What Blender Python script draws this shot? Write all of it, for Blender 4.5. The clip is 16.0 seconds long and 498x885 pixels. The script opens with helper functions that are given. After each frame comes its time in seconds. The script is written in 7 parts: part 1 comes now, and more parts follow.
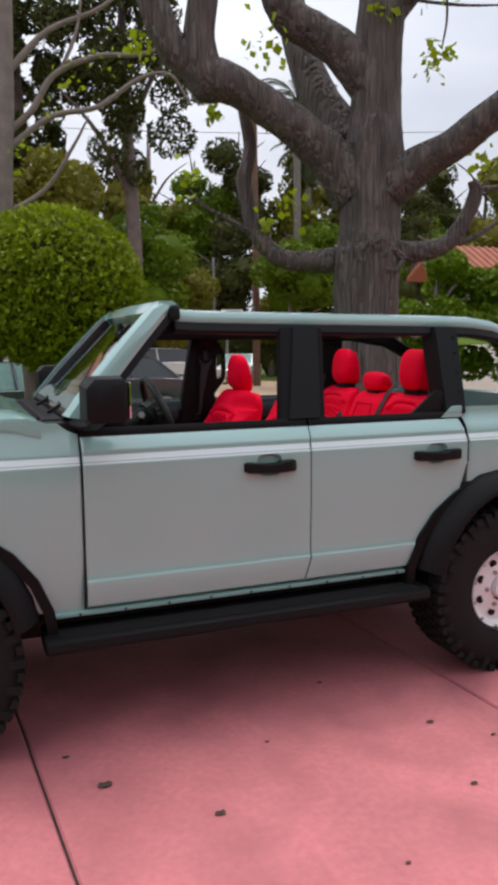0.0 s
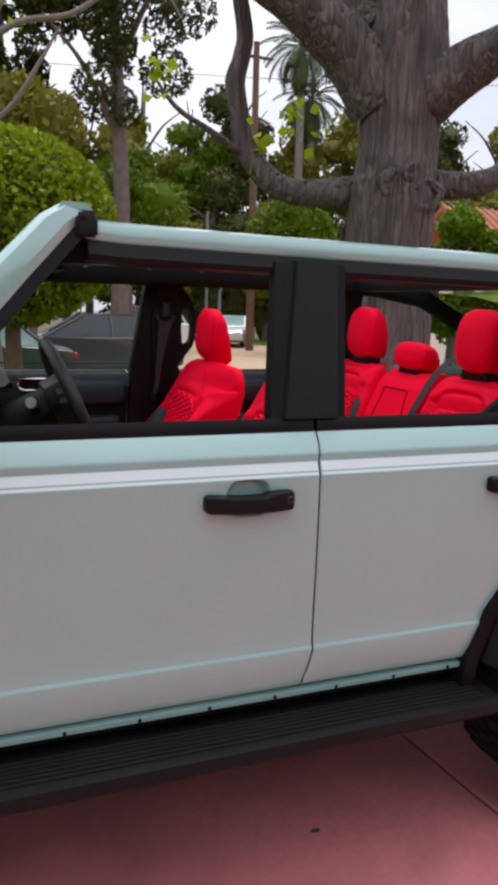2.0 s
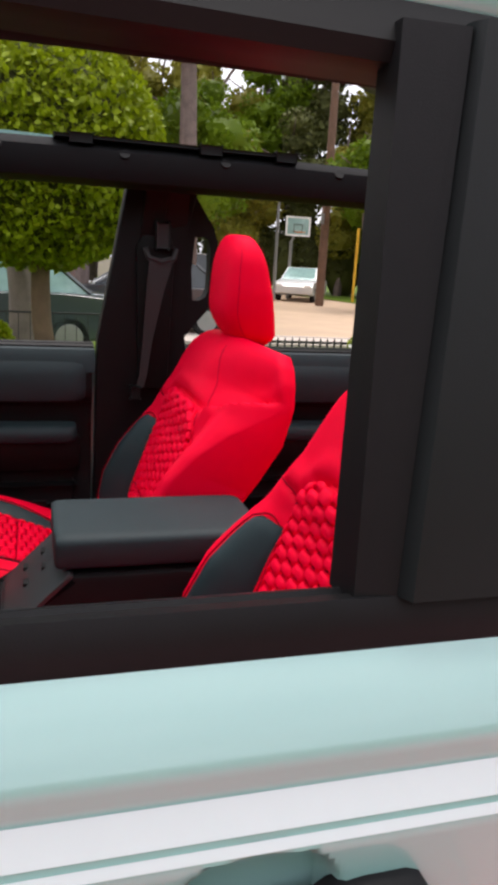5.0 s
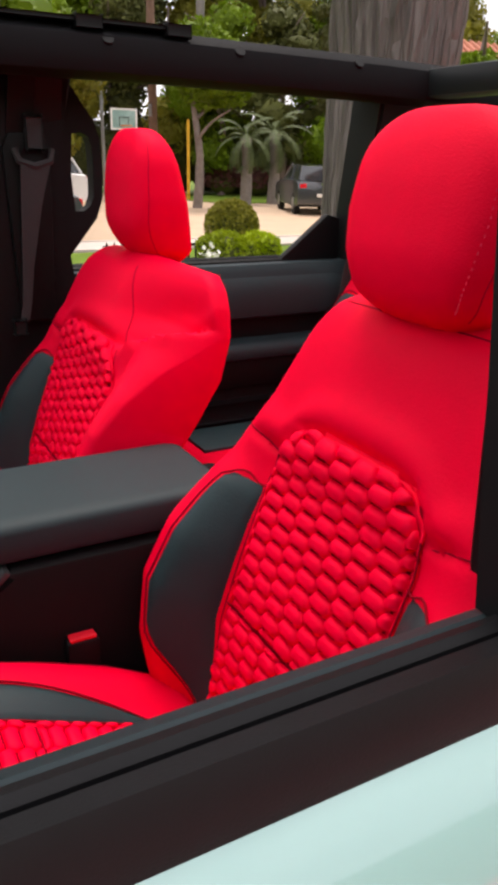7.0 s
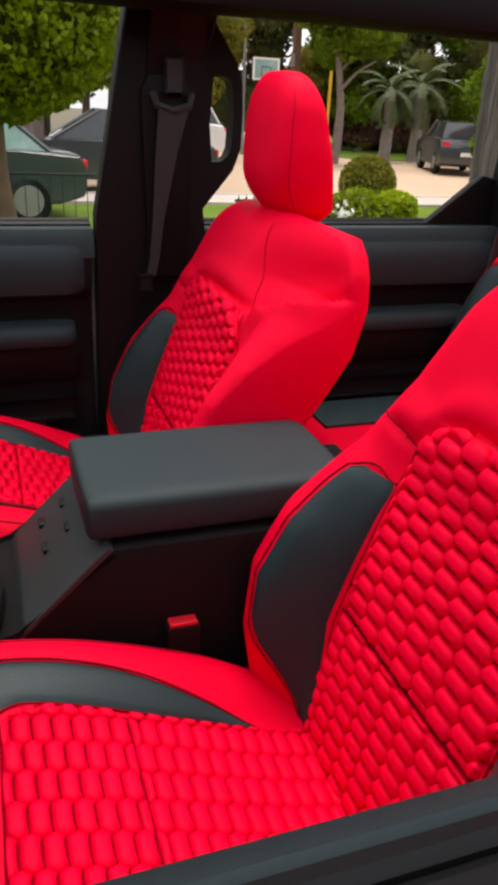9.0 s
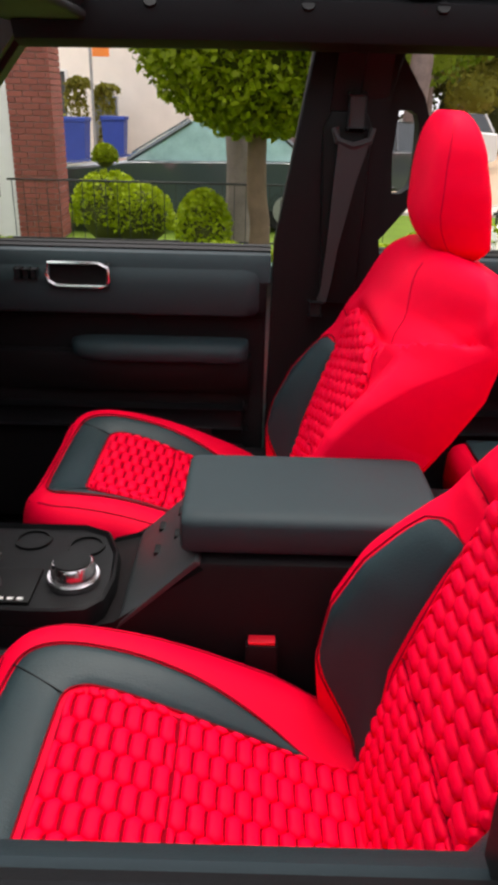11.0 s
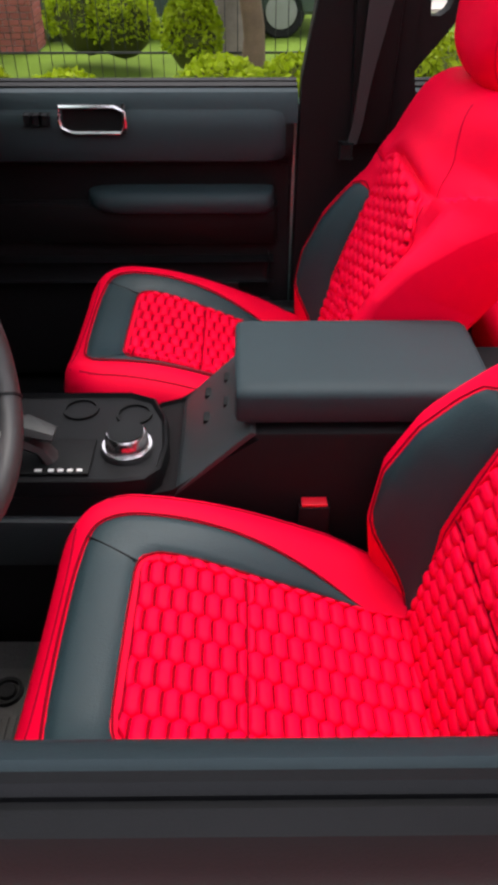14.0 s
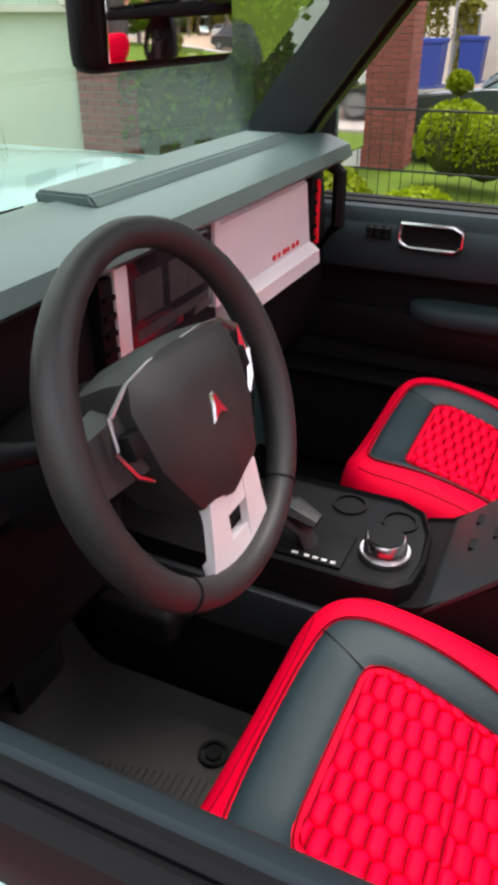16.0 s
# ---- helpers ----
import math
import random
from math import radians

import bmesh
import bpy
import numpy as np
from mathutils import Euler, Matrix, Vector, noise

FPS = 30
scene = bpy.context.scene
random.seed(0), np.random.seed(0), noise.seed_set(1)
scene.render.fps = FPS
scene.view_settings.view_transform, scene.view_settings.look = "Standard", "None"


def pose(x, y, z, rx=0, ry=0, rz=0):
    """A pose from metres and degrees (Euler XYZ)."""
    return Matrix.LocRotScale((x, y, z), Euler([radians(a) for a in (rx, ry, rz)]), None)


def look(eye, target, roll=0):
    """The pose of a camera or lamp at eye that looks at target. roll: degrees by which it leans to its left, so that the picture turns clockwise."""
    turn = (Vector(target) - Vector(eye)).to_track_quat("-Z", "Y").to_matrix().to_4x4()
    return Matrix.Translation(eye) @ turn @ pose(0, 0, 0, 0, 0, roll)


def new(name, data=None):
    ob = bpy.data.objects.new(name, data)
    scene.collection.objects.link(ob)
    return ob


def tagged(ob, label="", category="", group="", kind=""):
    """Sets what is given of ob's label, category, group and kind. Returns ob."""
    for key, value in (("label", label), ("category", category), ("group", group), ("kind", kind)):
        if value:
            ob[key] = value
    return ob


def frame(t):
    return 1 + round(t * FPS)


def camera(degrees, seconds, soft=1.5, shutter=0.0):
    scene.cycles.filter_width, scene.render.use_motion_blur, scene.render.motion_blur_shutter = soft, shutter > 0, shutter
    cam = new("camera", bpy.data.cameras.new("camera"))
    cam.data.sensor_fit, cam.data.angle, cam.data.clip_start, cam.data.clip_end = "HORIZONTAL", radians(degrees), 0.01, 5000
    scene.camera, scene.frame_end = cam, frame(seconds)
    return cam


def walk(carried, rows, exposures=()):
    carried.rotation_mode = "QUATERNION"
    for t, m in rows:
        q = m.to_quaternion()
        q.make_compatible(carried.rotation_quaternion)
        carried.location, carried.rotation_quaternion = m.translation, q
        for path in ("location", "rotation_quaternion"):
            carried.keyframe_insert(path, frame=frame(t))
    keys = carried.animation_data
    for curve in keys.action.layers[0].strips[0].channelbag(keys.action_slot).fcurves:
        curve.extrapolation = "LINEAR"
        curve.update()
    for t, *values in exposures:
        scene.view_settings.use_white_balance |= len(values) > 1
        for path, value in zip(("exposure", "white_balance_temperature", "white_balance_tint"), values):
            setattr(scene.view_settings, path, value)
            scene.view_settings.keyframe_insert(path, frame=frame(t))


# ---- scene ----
cam = camera(36.8, 16.0, soft=4.2)
PATH = [
    (0, (-1.526, -3.194, 1.752), (-0.82, -1.341, 1.493), -0.5),
    (0.5, (-1.421, -2.871, 1.74), (-0.698, -1.027, 1.461), -0.0),
    (1, (-1.222, -2.523, 1.72), (-0.491, -0.686, 1.419), 0.6),
    (1.5, (-1.042, -2.188, 1.715), (-0.314, -0.354, 1.39), 1.1),
    (2, (-0.932, -1.824, 1.701), (-0.207, 0.006, 1.347), 1.7),
    (2.5, (-0.79, -1.475, 1.681), (-0.061, 0.347, 1.298), 2.2),
    (3, (-0.654, -1.173, 1.672), (0.064, 0.649, 1.267), 2.5),
    (3.5, (-0.549, -0.89, 1.661), (0.136, 0.941, 1.236), 3.2),
    (4, (-0.479, -0.65, 1.657), (0.148, 1.197, 1.215), 3.9),
    (4.2, (-0.427, -0.572, 1.656), (0.144, 1.29, 1.203), 3.9),
    (6.3, (-0.334, -0.294, 1.635), (0.294, 1.509, 1.04), 1.6),
    (6.5, (-0.372, -0.251, 1.652), (0.35, 1.504, 1.019), 2.0),
    (7, (-0.436, -0.162, 1.645), (0.468, 1.475, 0.937), 1.3),
    (7.5, (-0.486, -0.104, 1.648), (0.542, 1.42, 0.861), 1.5),
    (8, (-0.499, -0.072, 1.632), (0.557, 1.407, 0.797), 1.4),
    (8.5, (-0.495, -0.071, 1.634), (0.435, 1.483, 0.784), 2.4),
    (9, (-0.408, -0.059, 1.636), (0.209, 1.659, 0.819), 2.8),
    (9.5, (-0.257, -0.059, 1.64), (0.065, 1.756, 0.865), 3.5),
    (10, (-0.186, -0.093, 1.651), (-0.073, 1.763, 0.912), 3.8),
    (10.2, (-0.181, -0.099, 1.654), (-0.133, 1.762, 0.922), 3.8),
    (12.3, (-0.345, -0.128, 1.752), (-0.345, 1.542, 0.660), 0.0),
    (12.5, (-0.347, -0.118, 1.752), (-0.347, 1.532, 0.632), 0.0),
    (13, (-0.335, -0.102, 1.744), (-0.312, 1.524, 0.584), 0.0),
    (13.5, (-0.32, -0.092, 1.742), (-0.278, 1.509, 0.550), 0.0),
    (14, (-0.31, -0.095, 1.745), (-0.296, 1.498, 0.536), 0.0),
    (14.5, (-0.295, -0.095, 1.752), (-0.339, 1.489, 0.532), 0.0),
    (15, (-0.28, -0.1, 1.757), (-0.495, 1.508, 0.587), 0.0),
    (15.5, (-0.285, -0.1, 1.758), (-0.756, 1.522, 0.686), 0.0),
    (16, (-0.295, -0.095, 1.755), (-1.024, 1.484, 0.767), 0.0),
]
walk(cam, [(t, look(eye, target, roll)) for t, eye, target, roll in PATH],
     exposures=[(0.0, 0.33, 6500, 10), (1.4, 0.43, 6550, 10), (2.5, 0.66, 6550, 11), (4.2, 0.82, 6600, 11), (6.4, 1.15, 7250, 14), (7.3, 1.12, 7150, 13), (8.2, 0.93, 7000, 12), (10.0, 1.18, 7200, 10), (12.5, 1.35, 6500, 12), (16.0, 1.42, 6700, 10)])

# ---- world and sun: a bright overcast afternoon ----
world = bpy.data.worlds.new("sky")
scene.world = world
world.use_nodes = True
wn, wl = world.node_tree.nodes, world.node_tree.links
wbg = wn["Background"]
sky = wn.new("ShaderNodeTexSky")
sky.sky_type, sky.sun_disc = "NISHITA", False
sky.sun_elevation, sky.sun_rotation = radians(70), radians(20)
sky.dust_density, sky.air_density = 4.0, 1.0
wco = wn.new("ShaderNodeTexCoord")
wmap = wn.new("ShaderNodeMapping")
wmap.inputs["Scale"].default_value = (1.0, 1.0, 2.6)
cloud = wn.new("ShaderNodeTexNoise")
cloud.inputs["Scale"].default_value, cloud.inputs["Detail"].default_value = 2.2, 6.0
cramp = wn.new("ShaderNodeValToRGB")
cramp.color_ramp.elements[0].position, cramp.color_ramp.elements[1].position = 0.30, 0.62
cramp.color_ramp.elements[0].color = (0.55, 0.55, 0.55, 1)
wmix = wn.new("ShaderNodeMixRGB")
wmix.inputs["Color2"].default_value = (9.3, 9.5, 10.4, 1)
wl.new(wco.outputs["Generated"], wmap.inputs["Vector"])
wl.new(wmap.outputs["Vector"], cloud.inputs["Vector"])
wl.new(cloud.outputs["Fac"], cramp.inputs["Fac"])
wl.new(cramp.outputs["Color"], wmix.inputs["Fac"])
wl.new(sky.outputs["Color"], wmix.inputs["Color1"])
# an overcast sky is brighter overhead than at the horizon
wsep, wrise, wmul = wn.new("ShaderNodeSeparateXYZ"), wn.new("ShaderNodeMapRange"), wn.new("ShaderNodeVectorMath")
wl.new(wco.outputs["Generated"], wsep.inputs["Vector"])
wl.new(wsep.outputs["Z"], wrise.inputs["Value"])
wrise.inputs["To Min"].default_value, wrise.inputs["To Max"].default_value = 0.76, 1.50
wmul.operation = "SCALE"
wl.new(wmix.outputs["Color"], wmul.inputs[0])
wl.new(wrise.outputs["Result"], wmul.inputs["Scale"])
wl.new(wmul.outputs["Vector"], wbg.inputs["Color"])
wbg.inputs["Strength"].default_value = 0.085
sun_data = bpy.data.lights.new("sun", "SUN")
sun_data.energy, sun_data.angle, sun_data.color = 1.2, radians(30), (1.0, 0.96, 0.92)
sun = new("sun", sun_data)
sun.matrix_world = look((2.0, 5.0, 16), (0, 0, 0))


# ---- materials ----
def mat(name, color, rough=0.5, metal=0.0, coat=0.0, var=0.12, scale=6.0, fine=60.0, bump=0.0, bump_scale=200.0, spec=0.5,
        sheen=0.0, island=0.0, obj=0.0, trans=0.0, stain=None, thin=0.0):
    """Principled surface whose colour and gloss vary at two scales, with fine relief."""
    m = bpy.data.materials.new(name)
    m.use_nodes = True
    n, l = m.node_tree.nodes, m.node_tree.links
    p = n["Principled BSDF"]
    p.inputs["Roughness"].default_value = rough
    p.inputs["Metallic"].default_value = metal
    p.inputs["Specular IOR Level"].default_value = spec
    p.inputs["Coat Weight"].default_value = coat
    p.inputs["Coat Roughness"].default_value = 0.05
    p.inputs["Sheen Weight"].default_value = sheen
    p.inputs["Transmission Weight"].default_value = trans
    co = n.new("ShaderNodeTexCoord")
    a = n.new("ShaderNodeTexNoise")
    a.inputs["Scale"].default_value, a.inputs["Detail"].default_value = scale, 5.0
    b = n.new("ShaderNodeTexNoise")
    b.inputs["Scale"].default_value, b.inputs["Detail"].default_value = fine, 3.0
    for t in (a, b):
        l.new(co.outputs["Object"], t.inputs["Vector"])
    mx = n.new("ShaderNodeMath")
    mx.operation = "MULTIPLY_ADD"
    l.new(b.outputs["Fac"], mx.inputs[0])
    mx.inputs[1].default_value = 0.5
    l.new(a.outputs["Fac"], mx.inputs[2])
    last = mx.outputs[0]
    if island or obj:
        src = n.new("ShaderNodeNewGeometry") if island else n.new("ShaderNodeObjectInfo")
        ad = n.new("ShaderNodeMath")
        ad.operation = "MULTIPLY_ADD"
        l.new(src.outputs["Random Per Island" if island else "Random"], ad.inputs[0])
        ad.inputs[1].default_value = island or obj
        l.new(last, ad.inputs[2])
        last = ad.outputs[0]
    rg = n.new("ShaderNodeMapRange")
    hi = 1.15 + (island or obj)
    rg.inputs["From Min"].default_value, rg.inputs["From Max"].default_value = 0.35, hi
    l.new(last, rg.inputs["Value"])
    cm = n.new("ShaderNodeMixRGB")
    c = Vector(color)
    lo, hic = c * (1 - var), c * (1 + var)
    cm.inputs["Color1"].default_value = (*lo, 1)
    cm.inputs["Color2"].default_value = (*[min(1.0, v) for v in hic], 1)
    l.new(rg.outputs["Result"], cm.inputs["Fac"])
    out = cm.outputs["Color"]
    if stain:
        s = n.new("ShaderNodeTexNoise")
        s.inputs["Scale"].default_value, s.inputs["Detail"].default_value = stain[1], 8.0
        l.new(co.outputs["Object"], s.inputs["Vector"])
        r = n.new("ShaderNodeValToRGB")
        r.color_ramp.elements[0].position, r.color_ramp.elements[1].position = stain[2], stain[3]
        l.new(s.outputs["Fac"], r.inputs["Fac"])
        k = n.new("ShaderNodeMixRGB")
        l.new(r.outputs["Color"], k.inputs["Fac"])
        l.new(out, k.inputs["Color1"])
        k.inputs["Color2"].default_value = (*stain[0], 1)
        out = k.outputs["Color"]
    l.new(out, p.inputs["Base Color"])
    if thin:                # light that comes through a leaf
        tr, mi = n.new("ShaderNodeBsdfTranslucent"), n.new("ShaderNodeMixShader")
        l.new(out, tr.inputs["Color"])
        mi.inputs["Fac"].default_value = thin
        l.new(p.outputs["BSDF"], mi.inputs[1])
        l.new(tr.outputs["BSDF"], mi.inputs[2])
        l.new(mi.outputs["Shader"], n["Material Output"].inputs["Surface"])
    rr = n.new("ShaderNodeMapRange")
    rr.inputs["To Min"].default_value, rr.inputs["To Max"].default_value = max(0.02, rough - 0.06), min(1.0, rough + 0.06)
    l.new(a.outputs["Fac"], rr.inputs["Value"])
    l.new(rr.outputs["Result"], p.inputs["Roughness"])
    if bump:
        t = n.new("ShaderNodeTexNoise")
        t.inputs["Scale"].default_value, t.inputs["Detail"].default_value = bump_scale, 4.0
        l.new(co.outputs["Object"], t.inputs["Vector"])
        bp = n.new("ShaderNodeBump")
        bp.inputs["Strength"].default_value, bp.inputs["Distance"].default_value = bump, 0.004
        l.new(t.outputs["Fac"], bp.inputs["Height"])
        l.new(bp.outputs["Normal"], p.inputs["Normal"])
    return m


PAINT = mat("paint_pale_grey", (0.266, 0.452, 0.433), rough=0.28, coat=1.0, var=0.015, scale=3)
PAINT.node_tree.links.remove(PAINT.node_tree.nodes["Principled BSDF"].inputs["Roughness"].links[0])
PAINT.node_tree.nodes["Principled BSDF"].inputs["Coat IOR"].default_value = 1.6
BLACK = mat("black_textured_plastic", (0.008, 0.008, 0.009), spec=0.15, rough=0.5, var=0.2, bump=0.08, bump_scale=700)
TRIM = mat("charcoal_soft_trim", (0.024, 0.029, 0.032), rough=0.5, var=0.15, bump=0.1, bump_scale=500)
PILLAR = mat("dark_grey_pillar_plastic", (0.010, 0.0125, 0.013), spec=0.16, rough=0.42, var=0.1, bump=0.06, bump_scale=600)
BARPAD = mat("matt_roll_bar_cover", (0.0085, 0.0085, 0.0095), spec=0.08, rough=0.7, var=0.1, bump=0.08, bump_scale=500)
LINER = mat("dark_brown_cabin_plastic", (0.0098, 0.0086, 0.0094), spec=0.12, rough=0.55, var=0.15, bump=0.1, bump_scale=500)
PAD = mat("slate_soft_pad", (0.021, 0.034, 0.039), spec=0.2, rough=0.58, var=0.08, bump=0.1, bump_scale=600)
# red darkened to maroon: the shade between the quilt pads, put into the colour
BACKING = mat("groove_shade_backing", (0.24, 0.0, 0.009), rough=0.8, var=0.1, spec=0.05)
RED = mat("red_leatherette", (0.84, 0.0, 0.030), rough=0.6, var=0.05, scale=9, bump=0.15, bump_scale=420, spec=0.07)
REDQ = mat("red_quilted_leatherette", (0.88, 0.0, 0.034), rough=0.6, var=0.07, scale=14, bump=0.15, bump_scale=420, spec=0.07)
# dark skin lifted to teal-grey: sky glare on the dash top, painted in
DASHTOP = mat("dash_skin_with_sky_glare", (0.09, 0.13, 0.125), rough=0.36, var=0.1, bump=0.08, bump_scale=500)
SLATE = mat("slate_leatherette", (0.015, 0.032, 0.038), rough=0.45, var=0.1, bump=0.2, bump_scale=450, spec=0.3)
PIPE = mat("dark_thread", (0.22, 0.001, 0.010), rough=0.8, var=0.1, spec=0.08)
SEAM = mat("crimson_seam_thread", (0.42, 0.0, 0.02), rough=0.7, var=0.1, spec=0.08)
STRIPE = mat("white_stripe_vinyl", (0.60, 0.70, 0.72), rough=0.35, coat=0.5, var=0.02)
STITCH = mat("pink_stitching", (0.75, 0.02, 0.08), rough=0.6, var=0.1)
RUBBER = mat("tyre_rubber", (0.011, 0.0105, 0.0105), spec=0.25, rough=0.8, var=0.25, bump=0.3, bump_scale=250)
RIM = mat("white_painted_steel", (0.75, 0.76, 0.78), rough=0.35, var=0.05, coat=0.3)
CHROME = mat("satin_chrome", (0.7, 0.66, 0.67), rough=0.25, metal=1.0, var=0.05)
SILVER = mat("silver_dash_panel", (0.86, 0.81, 0.82), rough=0.35, metal=0.1, var=0.04)
REDPLASTIC = mat("red_plastic", (0.8, 0.01, 0.03), rough=0.4, var=0.05)
LEATHER = mat("charcoal_wheel_leather", (0.026, 0.025, 0.025), rough=0.48, var=0.15, bump=0.12, bump_scale=500)
MATM = mat("charcoal_floor_mat", (0.05, 0.047, 0.044), rough=0.8, var=0.25, bump=0.4, bump_scale=220)
GASKET = mat("black_gasket", (0.006, 0.006, 0.0065), spec=0.15, rough=0.5, var=0.2)
SCREEN = mat("dark_screen_glass", (0.02, 0.02, 0.022), rough=0.06, var=0.3, scale=12, spec=0.6)
CONCRETE = mat("pink_driveway_concrete", (0.57, 0.176, 0.187), rough=0.75, var=0.35, scale=1.3, fine=30, bump=0.35, bump_scale=90,
               stain=((0.36, 0.110, 0.120), 1.8, 0.42, 0.72))
JOINT = mat("dark_joint_filler", (0.045, 0.03, 0.03), rough=0.9, var=0.3)
SOIL = mat("planting_soil", (0.09, 0.075, 0.04), rough=0.95, var=0.4, scale=2, bump=0.5, bump_scale=40)
LAWN = mat("mown_lawn", (0.10, 0.16, 0.014), spec=0.2, rough=0.9, var=0.35, scale=1.5, bump=0.5, bump_scale=60)
ASPHALT = mat("sunlit_street_concrete", (0.47, 0.335, 0.23), rough=0.85, var=0.15, scale=0.8, bump=0.3, bump_scale=50)
PATHM = mat("pale_pavement", (0.5, 0.43, 0.38), rough=0.85, var=0.12, scale=1.0, bump=0.3, bump_scale=50)
BARK = mat("grey_brown_bark", (0.15, 0.11, 0.10), rough=0.9, var=0.45, scale=5, fine=40, bump=0.9, bump_scale=30)
BARK2 = mat("pale_thin_bark", (0.2, 0.16, 0.14), rough=0.9, var=0.35, scale=6, bump=0.6, bump_scale=40)
PALMBARK = mat("palm_bark", (0.19, 0.17, 0.15), rough=0.9, var=0.3, scale=8, bump=0.5, bump_scale=30)
LEAF_BALL = mat("glossy_hedge_leaf", (0.215, 0.275, 0.008), spec=0.2, rough=0.5, var=0.5, scale=2.0, island=0.9, thin=0.35)
LEAF_MID = mat("garden_leaf", (0.115, 0.18, 0.007), spec=0.2, rough=0.55, var=0.5, scale=1.0, island=0.9, thin=0.3)
# pine needles, and the painted shade deep inside clipped shrubs and the ball tree
LEAF_DARK = mat("dark_needles_and_core_shade", (0.06, 0.066, 0.016), spec=0.15, rough=0.65, var=0.5, scale=1.0, island=0.9)
LEAF_OLIVE = mat("olive_woodland_leaf", (0.18, 0.17, 0.02), spec=0.2, rough=0.6, var=0.5, scale=0.6, island=0.9, thin=0.3)
LEAF_NEW = mat("fresh_lime_leaf", (0.30, 0.39, 0.01), spec=0.2, rough=0.5, var=0.35, scale=3.0, island=0.8, thin=0.4)
LEAF_RED = mat("dark_red_shrub_leaf", (0.11, 0.025, 0.025), rough=0.6, var=0.4, scale=2.0, island=0.9)
LEAF_PALM = mat("palm_frond", (0.07, 0.095, 0.03), spec=0.25, rough=0.55, var=0.4, scale=2.0, island=0.8)
FLOWER = mat("white_petals", (0.8, 0.78, 0.74), rough=0.6, var=0.08)
STUCCO = mat("cream_stucco", (0.82, 0.76, 0.68), rough=0.85, var=0.08, scale=2, bump=0.4, bump_scale=80)
STUCCO_G = mat("pale_green_stucco", (0.72, 0.78, 0.66), rough=0.85, var=0.08, scale=2, bump=0.4, bump_scale=80)
BRICK = mat("red_brick", (0.27, 0.075, 0.055), rough=0.85, var=0.35, obj=0.8, bump=0.5, bump_scale=90)
MORTAR = mat("grey_mortar", (0.3, 0.26, 0.24), rough=0.9, var=0.15)
ROOFTILE = mat("terracotta_roof", (0.36, 0.13, 0.08), rough=0.85, var=0.25, scale=4)
WINDOWG = mat("dark_window_glass", (0.03, 0.035, 0.04), rough=0.06, var=0.2, spec=0.7)
WHITEPAINT = mat("white_paint", (0.82, 0.81, 0.78), rough=0.5, var=0.06)
BARK3 = mat("brown_bark", (0.13, 0.085, 0.05), rough=0.9, var=0.35, scale=6, bump=0.6, bump_scale=40)
# opaque pale cyan: the sky's reflection in the glass, put into its base colour
GLASSPALE = mat("glass_with_painted_sky", (0.28, 0.44, 0.41), rough=0.08, var=0.25, spec=0.7)
CARTEAL = mat("dark_teal_car_paint", (0.035, 0.05, 0.055), rough=0.3, coat=1.0, var=0.04)
CARMID = mat("mid_grey_car_paint", (0.12, 0.13, 0.14), rough=0.3, coat=1.0, var=0.04)
CARGREY = mat("dark_grey_car_paint", (0.035, 0.038, 0.045), rough=0.3, coat=1.0, var=0.04)
CARWHITE = mat("white_car_paint", (0.7, 0.7, 0.7), rough=0.3, coat=1.0, var=0.03)
TAIL = mat("red_tail_lens", (0.6, 0.01, 0.02), rough=0.2, var=0.05)
POLE = mat("weathered_pole_wood", (0.16, 0.09, 0.06), rough=0.9, var=0.3, scale=4, bump=0.4, bump_scale=50)
STEEL = mat("galvanised_steel", (0.3, 0.3, 0.3), rough=0.5, metal=0.7, var=0.15)
IRON = mat("black_painted_iron", (0.015, 0.015, 0.015), rough=0.5, var=0.2)
BLUE = mat("blue_bin_plastic", (0.015, 0.05, 0.3), rough=0.5, var=0.15)
ORANGE = mat("orange_banner_cloth", (0.75, 0.22, 0.04), rough=0.8, var=0.1)
DEADLEAF = mat("dry_brown_leaf", (0.06, 0.04, 0.03), rough=0.9, var=0.4)
FOAM = mat("white_label_paper", (0.75, 0.74, 0.72), rough=0.7, var=0.04)
WEBBING = mat("black_belt_webbing", (0.021, 0.021, 0.023), rough=0.7, var=0.15, bump=0.4, bump_scale=700)
LABELY = mat("yellow_label_ink", (0.75, 0.42, 0.03), rough=0.6, var=0.05)


def glass(name, color=(0.9, 0.95, 0.93)):
    m = bpy.data.materials.new(name)
    m.use_nodes = True
    n, l = m.node_tree.nodes, m.node_tree.links
    n.remove(n["Principled BSDF"])
    g, t, f = n.new("ShaderNodeBsdfGlossy"), n.new("ShaderNodeBsdfTransparent"), n.new("ShaderNodeLayerWeight")
    g.inputs["Roughness"].default_value = 0.02
    t.inputs["Color"].default_value = (*color, 1)
    q, a = n.new("ShaderNodeMath"), n.new("ShaderNodeMath")
    q.operation, q.inputs[1].default_value = "POWER", 2.5
    a.operation, a.inputs[1].default_value, a.inputs[2].default_value = "MULTIPLY_ADD", 0.92, 0.04
    l.new(f.outputs["Facing"], q.inputs[0])
    l.new(q.outputs[0], a.inputs[0])
    x = n.new("ShaderNodeMixShader")
    l.new(a.outputs[0], x.inputs["Fac"])
    l.new(t.outputs["BSDF"], x.inputs[1])
    l.new(g.outputs["BSDF"], x.inputs[2])
    l.new(x.outputs["Shader"], n["Material Output"].inputs["Surface"])
    return m


GLASS = glass("tinted_windscreen_glass", (0.80, 0.93, 0.84))


